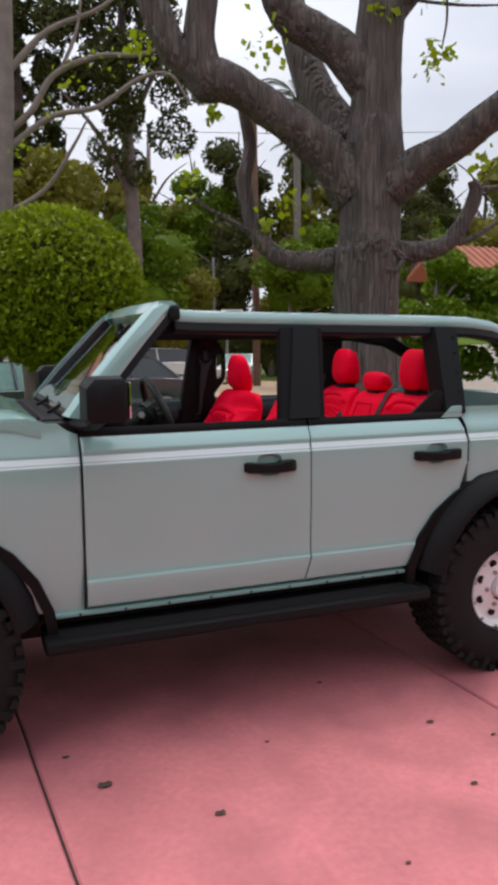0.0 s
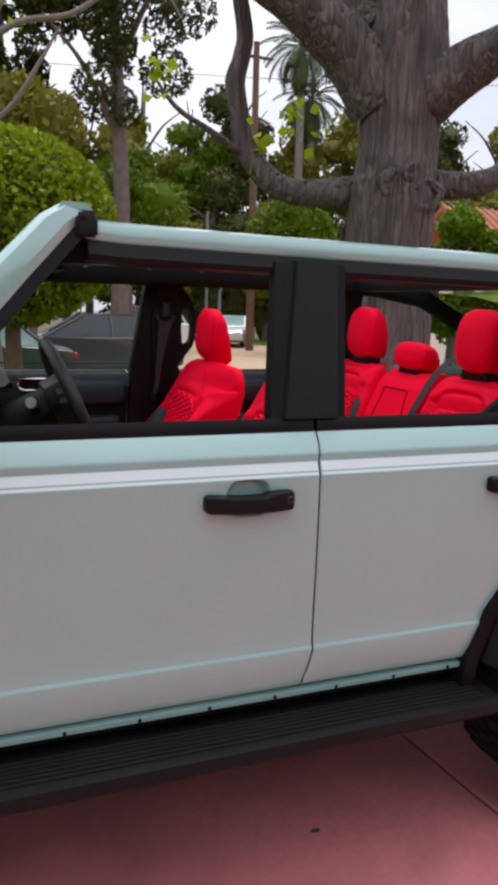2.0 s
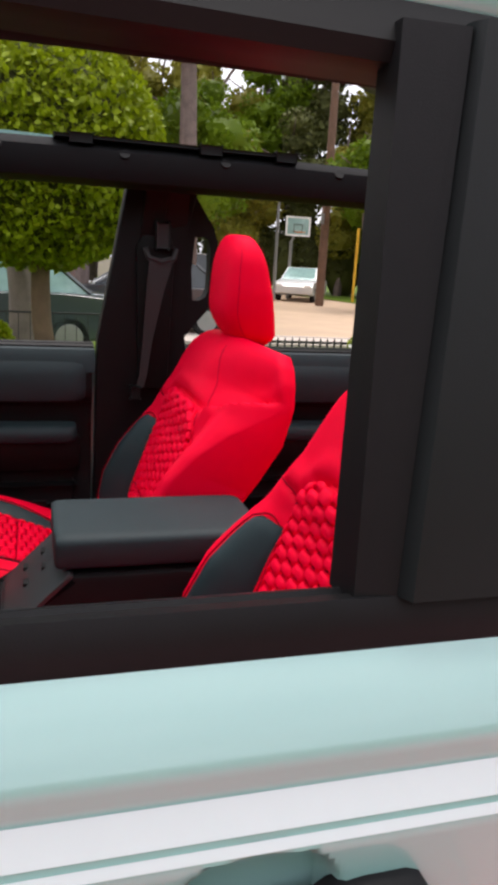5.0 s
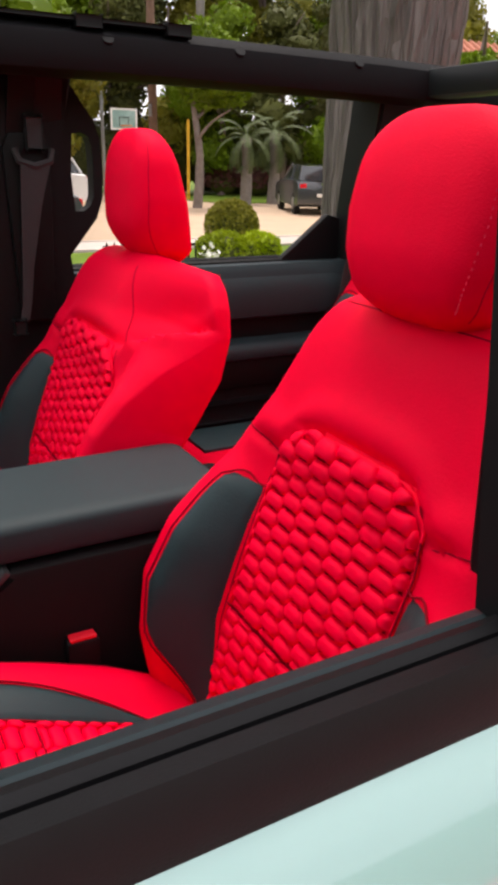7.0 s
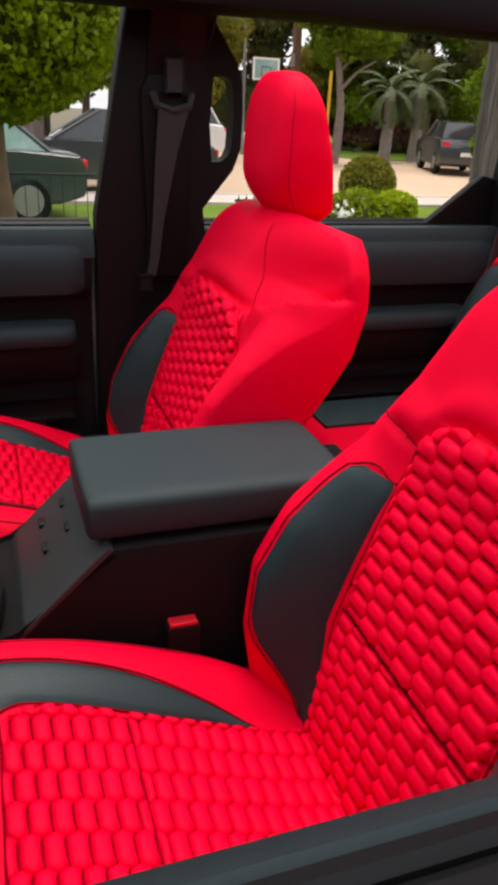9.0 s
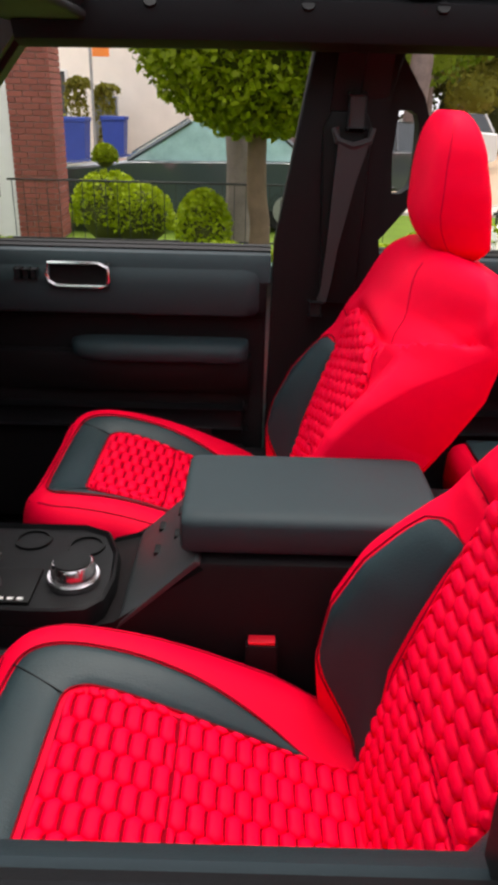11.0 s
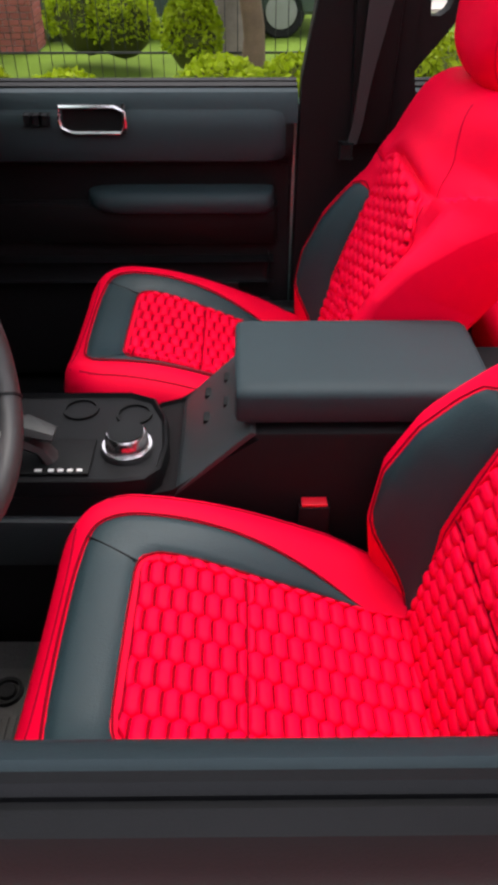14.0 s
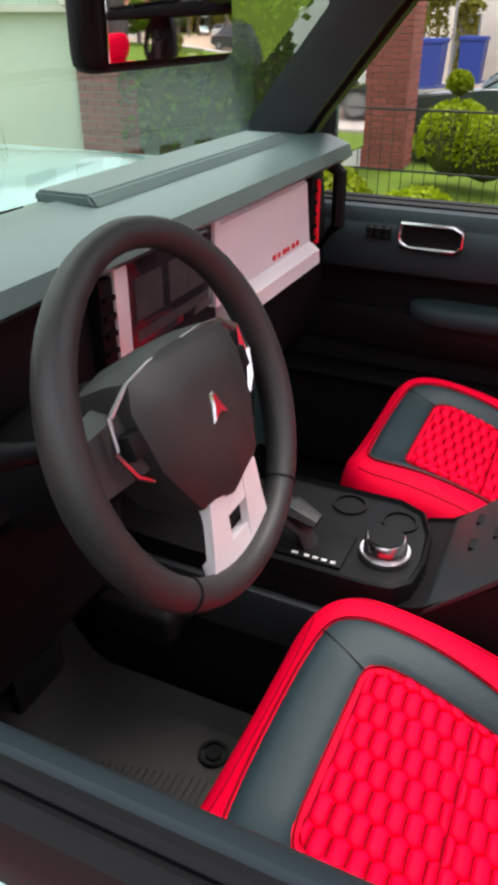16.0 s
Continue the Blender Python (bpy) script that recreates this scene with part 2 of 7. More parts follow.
def bark_of(name, color, stretch):
    """Furrowed bark: ridges drawn out along the trunk."""
    m = mat(name, color, rough=0.9, var=0.55, scale=14, fine=60)
    n, l = m.node_tree.nodes, m.node_tree.links
    co, mp, t, v, b = (n.new("ShaderNode" + k) for k in ("TexCoord", "Mapping", "TexNoise", "TexVoronoi", "Bump"))
    mp.inputs["Scale"].default_value = (1, 1, stretch)
    t.inputs["Scale"].default_value, t.inputs["Detail"].default_value, t.inputs["Distortion"].default_value = 26, 6, 0.3
    v.feature = "DISTANCE_TO_EDGE"
    v.inputs["Scale"].default_value = 24
    l.new(co.outputs["Object"], mp.inputs["Vector"])
    for k in list(n):
        if k.type == "TEX_NOISE":
            l.new(mp.outputs["Vector"], k.inputs["Vector"])
    l.new(mp.outputs["Vector"], v.inputs["Vector"])
    mx = n.new("ShaderNodeMath")
    mx.operation, mx.inputs[1].default_value = "MULTIPLY_ADD", 1.6
    l.new(v.outputs["Distance"], mx.inputs[0])
    l.new(t.outputs["Fac"], mx.inputs[2])
    l.new(mx.outputs[0], b.inputs["Height"])
    b.inputs["Strength"].default_value, b.inputs["Distance"].default_value = 1.0, 0.08
    l.new(b.outputs["Normal"], n["Principled BSDF"].inputs["Normal"])
    return m


BIGBARK = bark_of("furrowed_grey_bark", (0.138, 0.114, 0.104), 0.09)
MIRROR = mat("mirror_silver", (0.8, 0.8, 0.8), rough=0.02, metal=1.0, var=0.01)


# ---- building helpers ----
def part(name, bm, material, parent=None, label="", smooth=True):
    """Link a bmesh as one mesh object, under a thing or a part."""
    bmesh.ops.recalc_face_normals(bm, faces=bm.faces)
    me = bpy.data.meshes.new(name)
    bm.to_mesh(me)
    bm.free()
    for f in me.polygons:
        f.use_smooth = smooth
    if smooth:
        me.set_sharp_from_angle(angle=radians(38))
    for m in (material if isinstance(material, (list, tuple)) else [material]):
        me.materials.append(m)
    ob = new(name, me)
    if parent:
        ob.parent = parent
    if label:
        ob["label"] = label
    return ob


def thing(name, label, category, group="", kind="", at=(0, 0, 0)):
    ob = new(name)
    ob.location = at
    return tagged(ob, label, category, group, kind)


def B():
    return bmesh.new()


def box(bm, lo, hi, r=0.0, seg=2, m=None):
    """A block between two corners, with edges rounded by r."""
    lo, hi = Vector(lo), Vector(hi)
    made = bmesh.ops.create_cube(bm, size=1.0)["verts"]
    for v in made:
        v.co = Vector(((lo[i] + hi[i]) / 2 + v.co[i] * (hi[i] - lo[i])) for i in range(3))
    if r:
        es = list({e for v in made for e in v.link_edges})
        res = bmesh.ops.bevel(bm, geom=es, offset=r, segments=seg, profile=0.6, affect="EDGES", clamp_overlap=True)
        made = list({v for f in res["faces"] for v in f.verts} | {v for v in made if v.is_valid})
    if m is not None:
        for v in made:
            v.co = m @ v.co
    return made


def loft(bm, rings, caps=True, closed=False):
    """Skin rings of equal length; closed: join the last ring to the first."""
    vs = [[bm.verts.new(p) for p in ring] for ring in rings]
    n = len(vs[0])
    pairs = list(zip(vs, vs[1:])) + ([(vs[-1], vs[0])] if closed else [])
    for a, b in pairs:
        for i in range(n):
            j = (i + 1) % n
            bm.faces.new((a[i], a[j], b[j], b[i]))
    if caps and not closed:
        bm.faces.new(vs[0])
        bm.faces.new(vs[-1])
    return vs


def sweep(bm, path, radius, sides=8, flat=1.0, caps=True, up=(0, 0, 1), closed=False):
    """A tube along path; radius a number or one a point; flat squeezes it along the second axis."""
    path = [Vector(p) for p in path]
    rad = [radius] * len(path) if not hasattr(radius, "__len__") else radius
    rings = []
    for i, p in enumerate(path):
        a = path[(i - 1) % len(path)] if closed or i else p
        b = path[(i + 1) % len(path)] if closed or i < len(path) - 1 else p
        d = (b - a).normalized()
        u = Vector(up)
        if abs(d.dot(u)) > 0.95:
            u = Vector((1, 0, 0))
        s = d.cross(u).normalized()
        w = s.cross(d)
        rings.append([p + (s * math.cos(q) + w * math.sin(q) * flat) * rad[i] for q in [2 * math.pi * k / sides for k in range(sides)]])
    return loft(bm, rings, caps=caps, closed=closed)


def prism(bm, poly, axis, a, b, r=0.0, seg=2):
    """A flat outline drawn in the two other axes, pushed from a to b along axis."""
    o = [i for i in range(3) if i != axis]

    def at(p, h):
        v = [0, 0, 0]
        v[o[0]], v[o[1]], v[axis] = p[0], p[1], h
        return Vector(v)
    vs = loft(bm, [[at(p, a) for p in poly], [at(p, b) for p in poly]])
    if r:
        es = list({e for ring in vs for v in ring for e in v.link_edges if e.is_valid})
        bmesh.ops.bevel(bm, geom=es, offset=r, segments=seg, profile=0.6, affect="EDGES", clamp_overlap=True)
    return vs


def sheet(bm, f, nu, nv):
    """A grid of f(s, t) over the unit square."""
    g = [[bm.verts.new(f(i / nu, j / nv)) for j in range(nv + 1)] for i in range(nu + 1)]
    for i in range(nu):
        for j in range(nv):
            bm.faces.new((g[i][j], g[i + 1][j], g[i + 1][j + 1], g[i][j + 1]))
    return g


def ball(bm, c, r, sub=2, squash=(1, 1, 1)):
    for v in bmesh.ops.create_icosphere(bm, subdivisions=sub, radius=1.0)["verts"]:
        v.co = Vector(c[i] + v.co[i] * r * squash[i] for i in range(3))


def disc(bm, c, axis, r, h, sides=24, taper=1.0, r0=0.0):
    """A drum of height h along axis from c; r0: a hole through it."""
    ax = Vector(axis).normalized()
    s = ax.orthogonal().normalized()
    w = ax.cross(s)
    c = Vector(c)

    def ring(rad, d):
        return [c + ax * d + (s * math.cos(q) + w * math.sin(q)) * rad for q in [2 * math.pi * k / sides for k in range(sides)]]
    b = min(0.15 * abs(h), 0.1 * r)
    if r0:
        loft(bm, [ring(r0, 0), ring(r, 0), ring(r * taper, h), ring(r0, h)], closed=True)
    else:
        loft(bm, [ring(r - b, 0), ring(r, b), ring(r * taper, h - b), ring((r - b) * taper, h)])


def lerp(a, b, t):
    return a + (b - a) * t


def step(a, b, x):
    t = max(0.0, min(1.0, (x - a) / (b - a)))
    return t * t * (3 - 2 * t)


def curve(points, x):
    """Piecewise line through sorted (x, y) pairs."""
    if x <= points[0][0]:
        return points[0][1]
    for (a, p), (b, q) in zip(points, points[1:]):
        if x <= b:
            return lerp(p, q, (x - a) / (b - a))
    return points[-1][1]


def smooth_path(pts, n=6):
    """Catmull-Rom through pts."""
    p = [Vector(q) for q in pts]
    p = [p[0] * 2 - p[1]] + p + [p[-1] * 2 - p[-2]]
    out = []
    for i in range(1, len(p) - 2):
        for k in range(n):
            t = k / n
            out.append(0.5 * (2 * p[i] + (p[i + 1] - p[i - 1]) * t + (2 * p[i - 1] - 5 * p[i] + 4 * p[i + 1] - p[i + 2]) * t * t
                              + (3 * p[i] - p[i - 1] - 3 * p[i + 1] + p[i + 2]) * t ** 3))
    return out + [p[-2]]

# ---- the vehicle: a four-door off-roader with its roof panels off ----
YC = 0.845            # centre line of the body
REAR_X, FRONT_X, WHEEL_R = 1.13, -1.79, 0.445
car = thing("off_road_car", "pale grey open-roofed off-road car with red seats on pink concrete", "car")


def side(far):
    """Maps a point of the near side to the near or the far side."""
    return (lambda p: Vector((p[0], 2 * YC - p[1], p[2]))) if far else (lambda p: Vector(p))


PROFILE = [(0.606, 0.030), (0.614, 0.018), (0.620, 0.006), (0.627, 0.003), (0.634, 0.003), (0.658, -0.004), (0.700, -0.0060), (0.7310, -0.0088), (0.7345, -0.0081), (0.7408, -0.0030), (0.7440, -0.0021),
           (0.775, 0.000), (0.850, -0.001), (1.000, -0.006), (1.150, -0.006), (1.246, -0.005), (1.250, -0.003), (1.265, 0.004), (1.271, 0.007),
           (1.286, 0.0140), (1.290, 0.0145), (1.299, 0.0135), (1.306, 0.0142), (1.312, 0.0170), (1.332, 0.0300), (1.347, 0.0420), (1.357, 0.0515), (1.363, 0.058)]
ARCH = [(0.615, 0.60), (0.64, 0.70), (0.69, 0.81), (0.77, 0.915), (0.87, 1.005), (0.98, 1.065), (1.13, 1.09)]


def hand_hold(x, z, xc):
    """Depth of the scooped hollow behind a door handle."""
    d = abs((x - xc) / 0.064) ** 2.8 + abs((z - 1.196) / 0.051) ** 2.8
    return 0.026 * step(1.05, 0.50, d)


def door_skin(bm, sd, x0, x1, hx, zs, rear_cut=None, fore_cut=None):
    """Painted outer skin with folded edges."""
    xs = sorted({round(lerp(x0, x1, k / 14), 4) for k in range(15)} | {round(hx + k * 0.005, 4) for k in range(-15, 16)} | {x0 + 0.004, x0 + 0.012, x1 - 0.004, x1 - 0.012})
    rows = []
    for z, y in zs:
        lim = rear_cut(z) if rear_cut else x1
        fore = fore_cut(z) if fore_cut else x0
        row = []
        for x in xs:
            xx = fore + (x - x0) * (lim - fore) / (x1 - x0)
            fold = 0.004 if x in (x0, x1) else (0.0008 if x in (x0 + 0.004, x1 - 0.004) else 0.0)
            row.append(sd((xx, y + fold + hand_hold(xx, z, hx), z)))
        rows.append(row)
    g = [[bm.verts.new(p) for p in row] for row in rows]
    for j in range(len(g) - 1):
        for i in range(len(g[0]) - 1):
            bm.faces.new((g[j][i], g[j][i + 1], g[j + 1][i + 1], g[j + 1][i]))
    rim = g[0][:] + [r[-1] for r in g[1:]] + g[-1][-2::-1] + [r[0] for r in g[-2:0:-1]]
    inn = [bm.verts.new(v.co + sd((0, 0.05, 0)) - sd((0, 0, 0))) for v in rim]
    for k in range(len(rim)):
        n = (k + 1) % len(rim)
        bm.faces.new((rim[k], rim[n], inn[n], inn[k]))
    bm.faces.new(inn)


def dense(profile, lo=1.14, hi=1.252, step_z=0.005):
    zs = {z for z, _ in profile} | {lo + k * step_z for k in range(int((hi - lo) / step_z) + 1)}
    return [(z, curve(profile, z)) for z in sorted(zs) if all(abs(z - q) > 0.0015 or z == q for q, _ in profile)]


def handle(sd, parent, xc, long=1.0):
    bm = B()
    ring = []
    for x, up, dn, out in ((-0.138, 0.015, 0.016, -0.012), (-0.134, 0.021, 0.024, -0.028), (-0.122, 0.024, 0.029, -0.036), (-0.085, 0.022, 0.030, -0.041), (-0.062, 0.019, 0.030, -0.043), (-0.045, 0.018, 0.030, -0.044),
                           (0.0, 0.017, 0.030, -0.045), (0.045, 0.018, 0.030, -0.044), (0.058, 0.026, 0.030, -0.042), (0.085, 0.030, 0.029, -0.040), (0.122, 0.031, 0.027, -0.036), (0.134, 0.027, 0.022, -0.028), (0.138, 0.020, 0.014, -0.012)):
        zc, dn = 1.187 - 0.02 * x, dn * 0.86
        ring.append([sd((xc + x * long, y, zc + z)) for y, z in ((0.004, -dn), (out * 0.80, -dn), (out * 0.97, -dn * 0.86), (out, -dn * 0.6), (out, up * 0.55), (out * 0.97, up * 0.86), (out * 0.80, up), (0.004, up))])
    loft(bm, ring)
    hd = part("door_handle", bm, BLACK, parent, "black plastic pull handle")
    if xc < 0:
        bm = B()
        disc(bm, sd((xc + 0.118 * long, -0.0315, 1.192)), sd((0, -1, 0)) - sd((0, 0, 0)), 0.013, 0.004, 20)
        disc(bm, sd((xc + 0.118 * long, -0.0355, 1.192)), sd((0, -1, 0)) - sd((0, 0, 0)), 0.008, 0.002, 16)
        part("lock_cylinder", bm, GASKET, hd, "dark key lock")
        bm = B()
        q = sd((xc + 0.118 * long, -0.0365, 1.192))
        sweep(bm, [q + Vector((0.0085 * math.cos(a), 0, 0.0085 * math.sin(a))) for a in [2 * math.pi * k / 20 for k in range(20)]], 0.0011, 6, closed=True, up=(0, 1, 0))
        part("lock_ring", bm, DASHTOP, hd, "thin grey ring round the key lock")


def moulding(sd, parent, x0, x1, slim):
    """Window ledge: outer strip, dark slot, inner strip and soft pad; slim: a narrow pad."""
    near = (("outer_ledge", BLACK, [(0.060, 1.350), (0.0565, 1.362), (0.0585, 1.386), (0.066, 1.400), (0.080, 1.398), (0.082, 1.394), (0.082, 1.370)]),
            ("window_slot", GASKET, [(0.0822, 1.370), (0.0822, 1.388), (0.089, 1.388), (0.089, 1.370)]),
            ("inner_ledge", BLACK, [(0.0892, 1.360), (0.0892, 1.392), (0.094, 1.396), (0.101, 1.394), (0.103, 1.390), (0.103, 1.360)]),
            ("sill_pad", PAD, [(0.1032, 1.35), (0.1032, 1.386), (0.110, 1.389), (0.122, 1.384), (0.132, 1.371), (0.142, 1.335), (0.11, 1.32)]))
    for name, mt, sec in near if slim else (("outer_ledge", BLACK, [(0.058, 1.350), (0.055, 1.362), (0.056, 1.390), (0.062, 1.404), (0.070, 1.400), (0.070, 1.370)]),
                          ("window_slot", GASKET, [(0.0702, 1.370), (0.0702, 1.391), (0.082, 1.391), (0.082, 1.370)]),
                          ("inner_ledge", BLACK, [(0.0822, 1.365), (0.0822, 1.397), (0.090, 1.401), (0.101, 1.396), (0.101, 1.365)]),
                          ("sill_pad", PAD, [(0.1013, 1.36), (0.1013, 1.387), (0.108, 1.393), (0.135, 1.391), (0.148, 1.375), (0.155, 1.335), (0.12, 1.33)])):
        bm = B()
        loft(bm, [[sd((x, y, z)) for y, z in sec] for x in (x0, lerp(x0, x1, 0.5), x1)])
        part(name, bm, mt, parent)


def inner_panel(sd0, parent, x0, x1, front, dy):
    """Door card: sloped upper pad, recess, armrest and pocket."""
    def sd(p):
        return sd0((p[0], max(0.06, p[1] + dy), p[2] + 0.6 * dy * step(1.2, 1.36, p[2])))
    bm = B()
    sec = [(0.150, 1.362), (0.158, 1.30), (0.150, 1.265), (0.130, 1.25), (0.122, 1.20), (0.122, 1.03), (0.135, 0.99), (0.135, 0.72), (0.06, 0.70), (0.06, 1.36)]
    loft(bm, [[sd((x, y, z)) for y, z in sec] for x in (x0 + 0.012, lerp(x0, x1, 0.5), x1 - 0.012)])
    bmesh.ops.bevel(bm, geom=bm.edges[:], offset=0.006, segments=2, affect="EDGES", clamp_overlap=True)
    card = part("door_card", bm, LINER, parent, "dark moulded inner door panel")
    bm = B()
    rings = []
    for k, s in ((0.03, 0.4), (0.045, 0.8), (0.075, 1.0), (0.5, 1.0), (0.925, 1.0), (0.955, 0.8), (0.965, 0.4)):
        rings.append([sd((lerp(x0, x1, k), 0.148 + (y - 0.148) * s, lerp(1.31, z, 0.55 + 0.45 * s))) for y, z in ((0.148, 1.364), (0.160, 1.352), (0.168, 1.325), (0.170, 1.285), (0.162, 1.262), (0.148, 1.256))])
    loft(bm, rings)
    part("door_upper_pad", bm, PAD, card, "slate soft upper door pad")
    a, b = (x0 + 0.50 * (x1 - x0), x1 - 0.055) if front else (x0 + 0.1, x1 - 0.08)
    bm = B()
    loft(bm, [[sd((x, lerp(0.112, y, k), lerp(1.176, z, 0.35 + 0.65 * k))) for y, z in ((0.112, 1.152), (0.172, 1.152), (0.185, 1.158), (0.191, 1.170), (0.190, 1.183), (0.183, 1.194), (0.168, 1.200), (0.112, 1.201))]
              for x, k in ((a - 0.045, 0.30), (a - 0.035, 0.62), (a - 0.015, 0.86), (a + 0.015, 0.97), (a + 0.05, 1.0), (b - 0.03, 1.0), (b - 0.01, 0.95), (b + 0.001, 0.80), (b + 0.005, 0.5))])
    part("armrest", bm, PAD, card, "slate padded armrest")
    bm = B()
    loft(bm, [[sd((x, lerp(0.118, y, k), z)) for y, z in ((0.112, 1.1665), (0.170, 1.1665), (0.174, 1.148), (0.166, 1.110), (0.146, 1.072), (0.112, 1.062))] for x, k in ((x0 + 0.03, 0.35), (lerp(x0, a, 0.6), 0.6), (a - 0.02, 0.92), (a, 1.0), (b, 1.0), (b + 0.012, 0.8))])
    bmesh.ops.bevel(bm, geom=bm.edges[:], offset=0.003, segments=2, affect="EDGES", clamp_overlap=True)
    part("armrest_body", bm, LINER, card)
    bm = B()
    box(bm, sd((x0 + 0.05, 0.10, 0.985)), sd((x1 - 0.06, 0.152, 1.035)), 0.012)
    part("pocket_lip", bm, BLACK, card)
    if front:
        h0, h1, drop = x0 + 0.342, x0 + 0.472, 0.0 if dy == 0 else -0.07
        bm = B()
        path = [sd((x, 0.178, z)) for x, z in ((h0, 1.385), (h1 - 0.02, 1.385), (h1, 1.375), (h1, 1.345), (h1 - 0.012, 1.335), (h0 + 0.02, 1.335), (h0, 1.345), (h0 - 0.004, 1.36))]
        path = [p + Vector((0, 0, -0.012 + drop)) for p in path]
        sweep(bm, path, 0.0045, 6, closed=True)
        part("release_bezel", bm, CHROME, card, "satin chrome door release surround")
        bm = B()
        box(bm, sd((h0 + 0.004, 0.160, 1.324 + drop)), sd((h1 - 0.004, 0.174, 1.370 + drop)), 0.006)
        part("release_lever", bm, GASKET, card)
        bm = B()
        for k in range(3):
            box(bm, sd((h0 - 0.075 + 0.018 * k, 0.160, 1.337)), sd((h0 - 0.062 + 0.018 * k, 0.175, 1.357)), 0.003)
        part("lock_buttons", bm, BLACK, card)


def stripes(sd, parent, x0, x1):
    """Two white vinyl lines along the shoulder, a broad one over a thin one."""
    for z0, z1 in ((1.2610, 1.2850), (1.2490, 1.2565)):
        bm = B()
        rows = []
        for t in (0, 0.35, 0.7, 1):
            z = lerp(z0, z1, t)
            rows.append([sd((lerp(x0, x1, k / 8), curve(PROFILE, z) - 0.0012, z)) for k in range(9)])
        g = [[bm.verts.new(p) for p in r] for r in rows]
        for a, b in zip(g, g[1:]):
            for k in range(8):
                bm.faces.new((a[k], a[k + 1], b[k + 1], b[k]))
        part("white_stripe", bm, STRIPE, parent, "white vinyl side stripe")


def rear_edge(z):
    if z >= 1.02:
        return 0.905 - 0.02 * step(1.25, 1.37, z)
    return min(0.89, curve([(b, a) for a, b in ARCH], z) - 0.004)


def front_edge(z):
    return 0.0050 - 0.028 * step(0.74, 0.60, z) + 0.010 * step(1.24, 1.37, z)


for far in (False, True):
    sd = side(far)
    bm = B()
    door_skin(bm, sd, -1.067, -0.0022, -0.207, dense(PROFILE), front_edge)
    dr = part("front_door", bm, PAINT, car, "closed front door in pale grey paint")
    handle(sd, dr, -0.207, 0.935)
    moulding(sd, dr, -1.065, -0.195 if far else 0.009, not far)
    inner_panel(sd, dr, -1.02, -0.19, True, 0.0 if far else -0.018)
    stripes(sd, dr, -1.062, 0.002)
    bm = B()
    door_skin(bm, sd, 0.004, 0.905, 0.716, dense(PROFILE), rear_edge, lambda z: front_edge(z) + 0.0048)
    rd = part("rear_door", bm, PAINT, car, "closed rear door in pale grey paint")
    handle(sd, rd, 0.716)
    stripes(sd, rd, 0.0135, 0.899)
    moulding(sd, rd, 0.046 if far else 0.021, 0.80, not far)
    inner_panel(sd, rd, 0.04, 0.81, False, 0.0 if far else -0.018)
    # black triangle at the foot of the rear window
    bm = B()
    prism(bm, [(0.60, 1.385), (0.80, 1.385), (0.80, 1.50), (0.76, 1.51)], 1, 0.075, 0.10, 0.006)
    for v in bm.verts:
        v.co = sd(v.co)
    part("window_corner", bm, BLACK, rd)
    bm = B()
    prism(bm, [(0.775, 1.370), (0.790, 1.378), (0.830, 1.420), (0.850, 1.428), (0.903, 1.428), (0.903, 1.370)], 1, 0.052, 0.066, 0.004)
    for v in bm.verts:
        v.co = sd(v.co)
    part("belt_kick", bm, PAINT, rd)

    # dark seals behind the shut lines
    for x, z0, z1 in ((-1.0705, 0.62, 1.37), (0.0005, 0.60, 1.37), (0.909, 1.06, 1.37)):
        bm = B()
        off = (lambda z: front_edge(z) + 0.003) if x == 0.0005 else (lambda z: 0.0)
        loft(bm, [[sd((x + off(z) + a, y + b, z)) for a, b in ((-0.005, 0.005), (0.005, 0.005), (0.005, 0.03), (-0.005, 0.03))] for z, y in dense(PROFILE) if z0 <= z <= z1])
        part("door_seal", bm, GASKET, car)

    # sill under the doors
    bm = B()
    sec = [(0.046, 0.600), (0.040, 0.590), (0.040, 0.570), (0.042, 0.552), (0.05, 0.55), (0.16, 0.57), (0.16, 0.68), (0.06, 0.68)]
    loft(bm, [[sd((x, y, z)) for y, z in sec] for x in (-1.225, -0.6, 0.0, 0.628)])
    part("rocker_sill", bm, BLACK, car)
    bm = B()
    loft(bm, [[sd((x, y, z)) for y, z in ((0.018, 0.601), (0.010, 0.598), (0.012, 0.583), (0.020, 0.578), (0.045, 0.580), (0.045, 0.601))] for x in (-1.22, -0.6, 0.0, 0.60)])
    fl = part("rocker_flange", bm, PAINT, car, "pale grey sill flange under the doors")
    for k in range(9):
        bm = B()
        disc(bm, sd((-1.1 + 0.2 * k, 0.0125, 0.590)), sd((0, -1, 0)) - sd((0, 0, 0)), 0.006, 0.004, 8)
        part("sill_clip", bm, GASKET, fl)

    # running board
    bm = B()
    sec = [(-0.118, 0.484), (-0.112, 0.515), (-0.096, 0.525), (0.10, 0.528), (0.14, 0.520), (0.14, 0.465), (0.02, 0.455), (-0.10, 0.465)]
    loft(bm, [[sd((x, y * s, z)) for y, z in sec] for x, s in ((-1.262, 0.85), (-1.25, 1), (-0.3, 1), (0.61, 1), (0.625, 0.9))])
    rb = part("running_board", bm, BLACK, car, "black ribbed running board")
    bm = B()
    for k in range(6):
        y = -0.085 + 0.019 * k
        box(bm, sd((-1.2, y, 0.525)), sd((0.57, y + 0.009, 0.5315)), 0.002, 1)
        part("tread_rib", bm, RUBBER, rb)
        bm = B()
    bm.free()
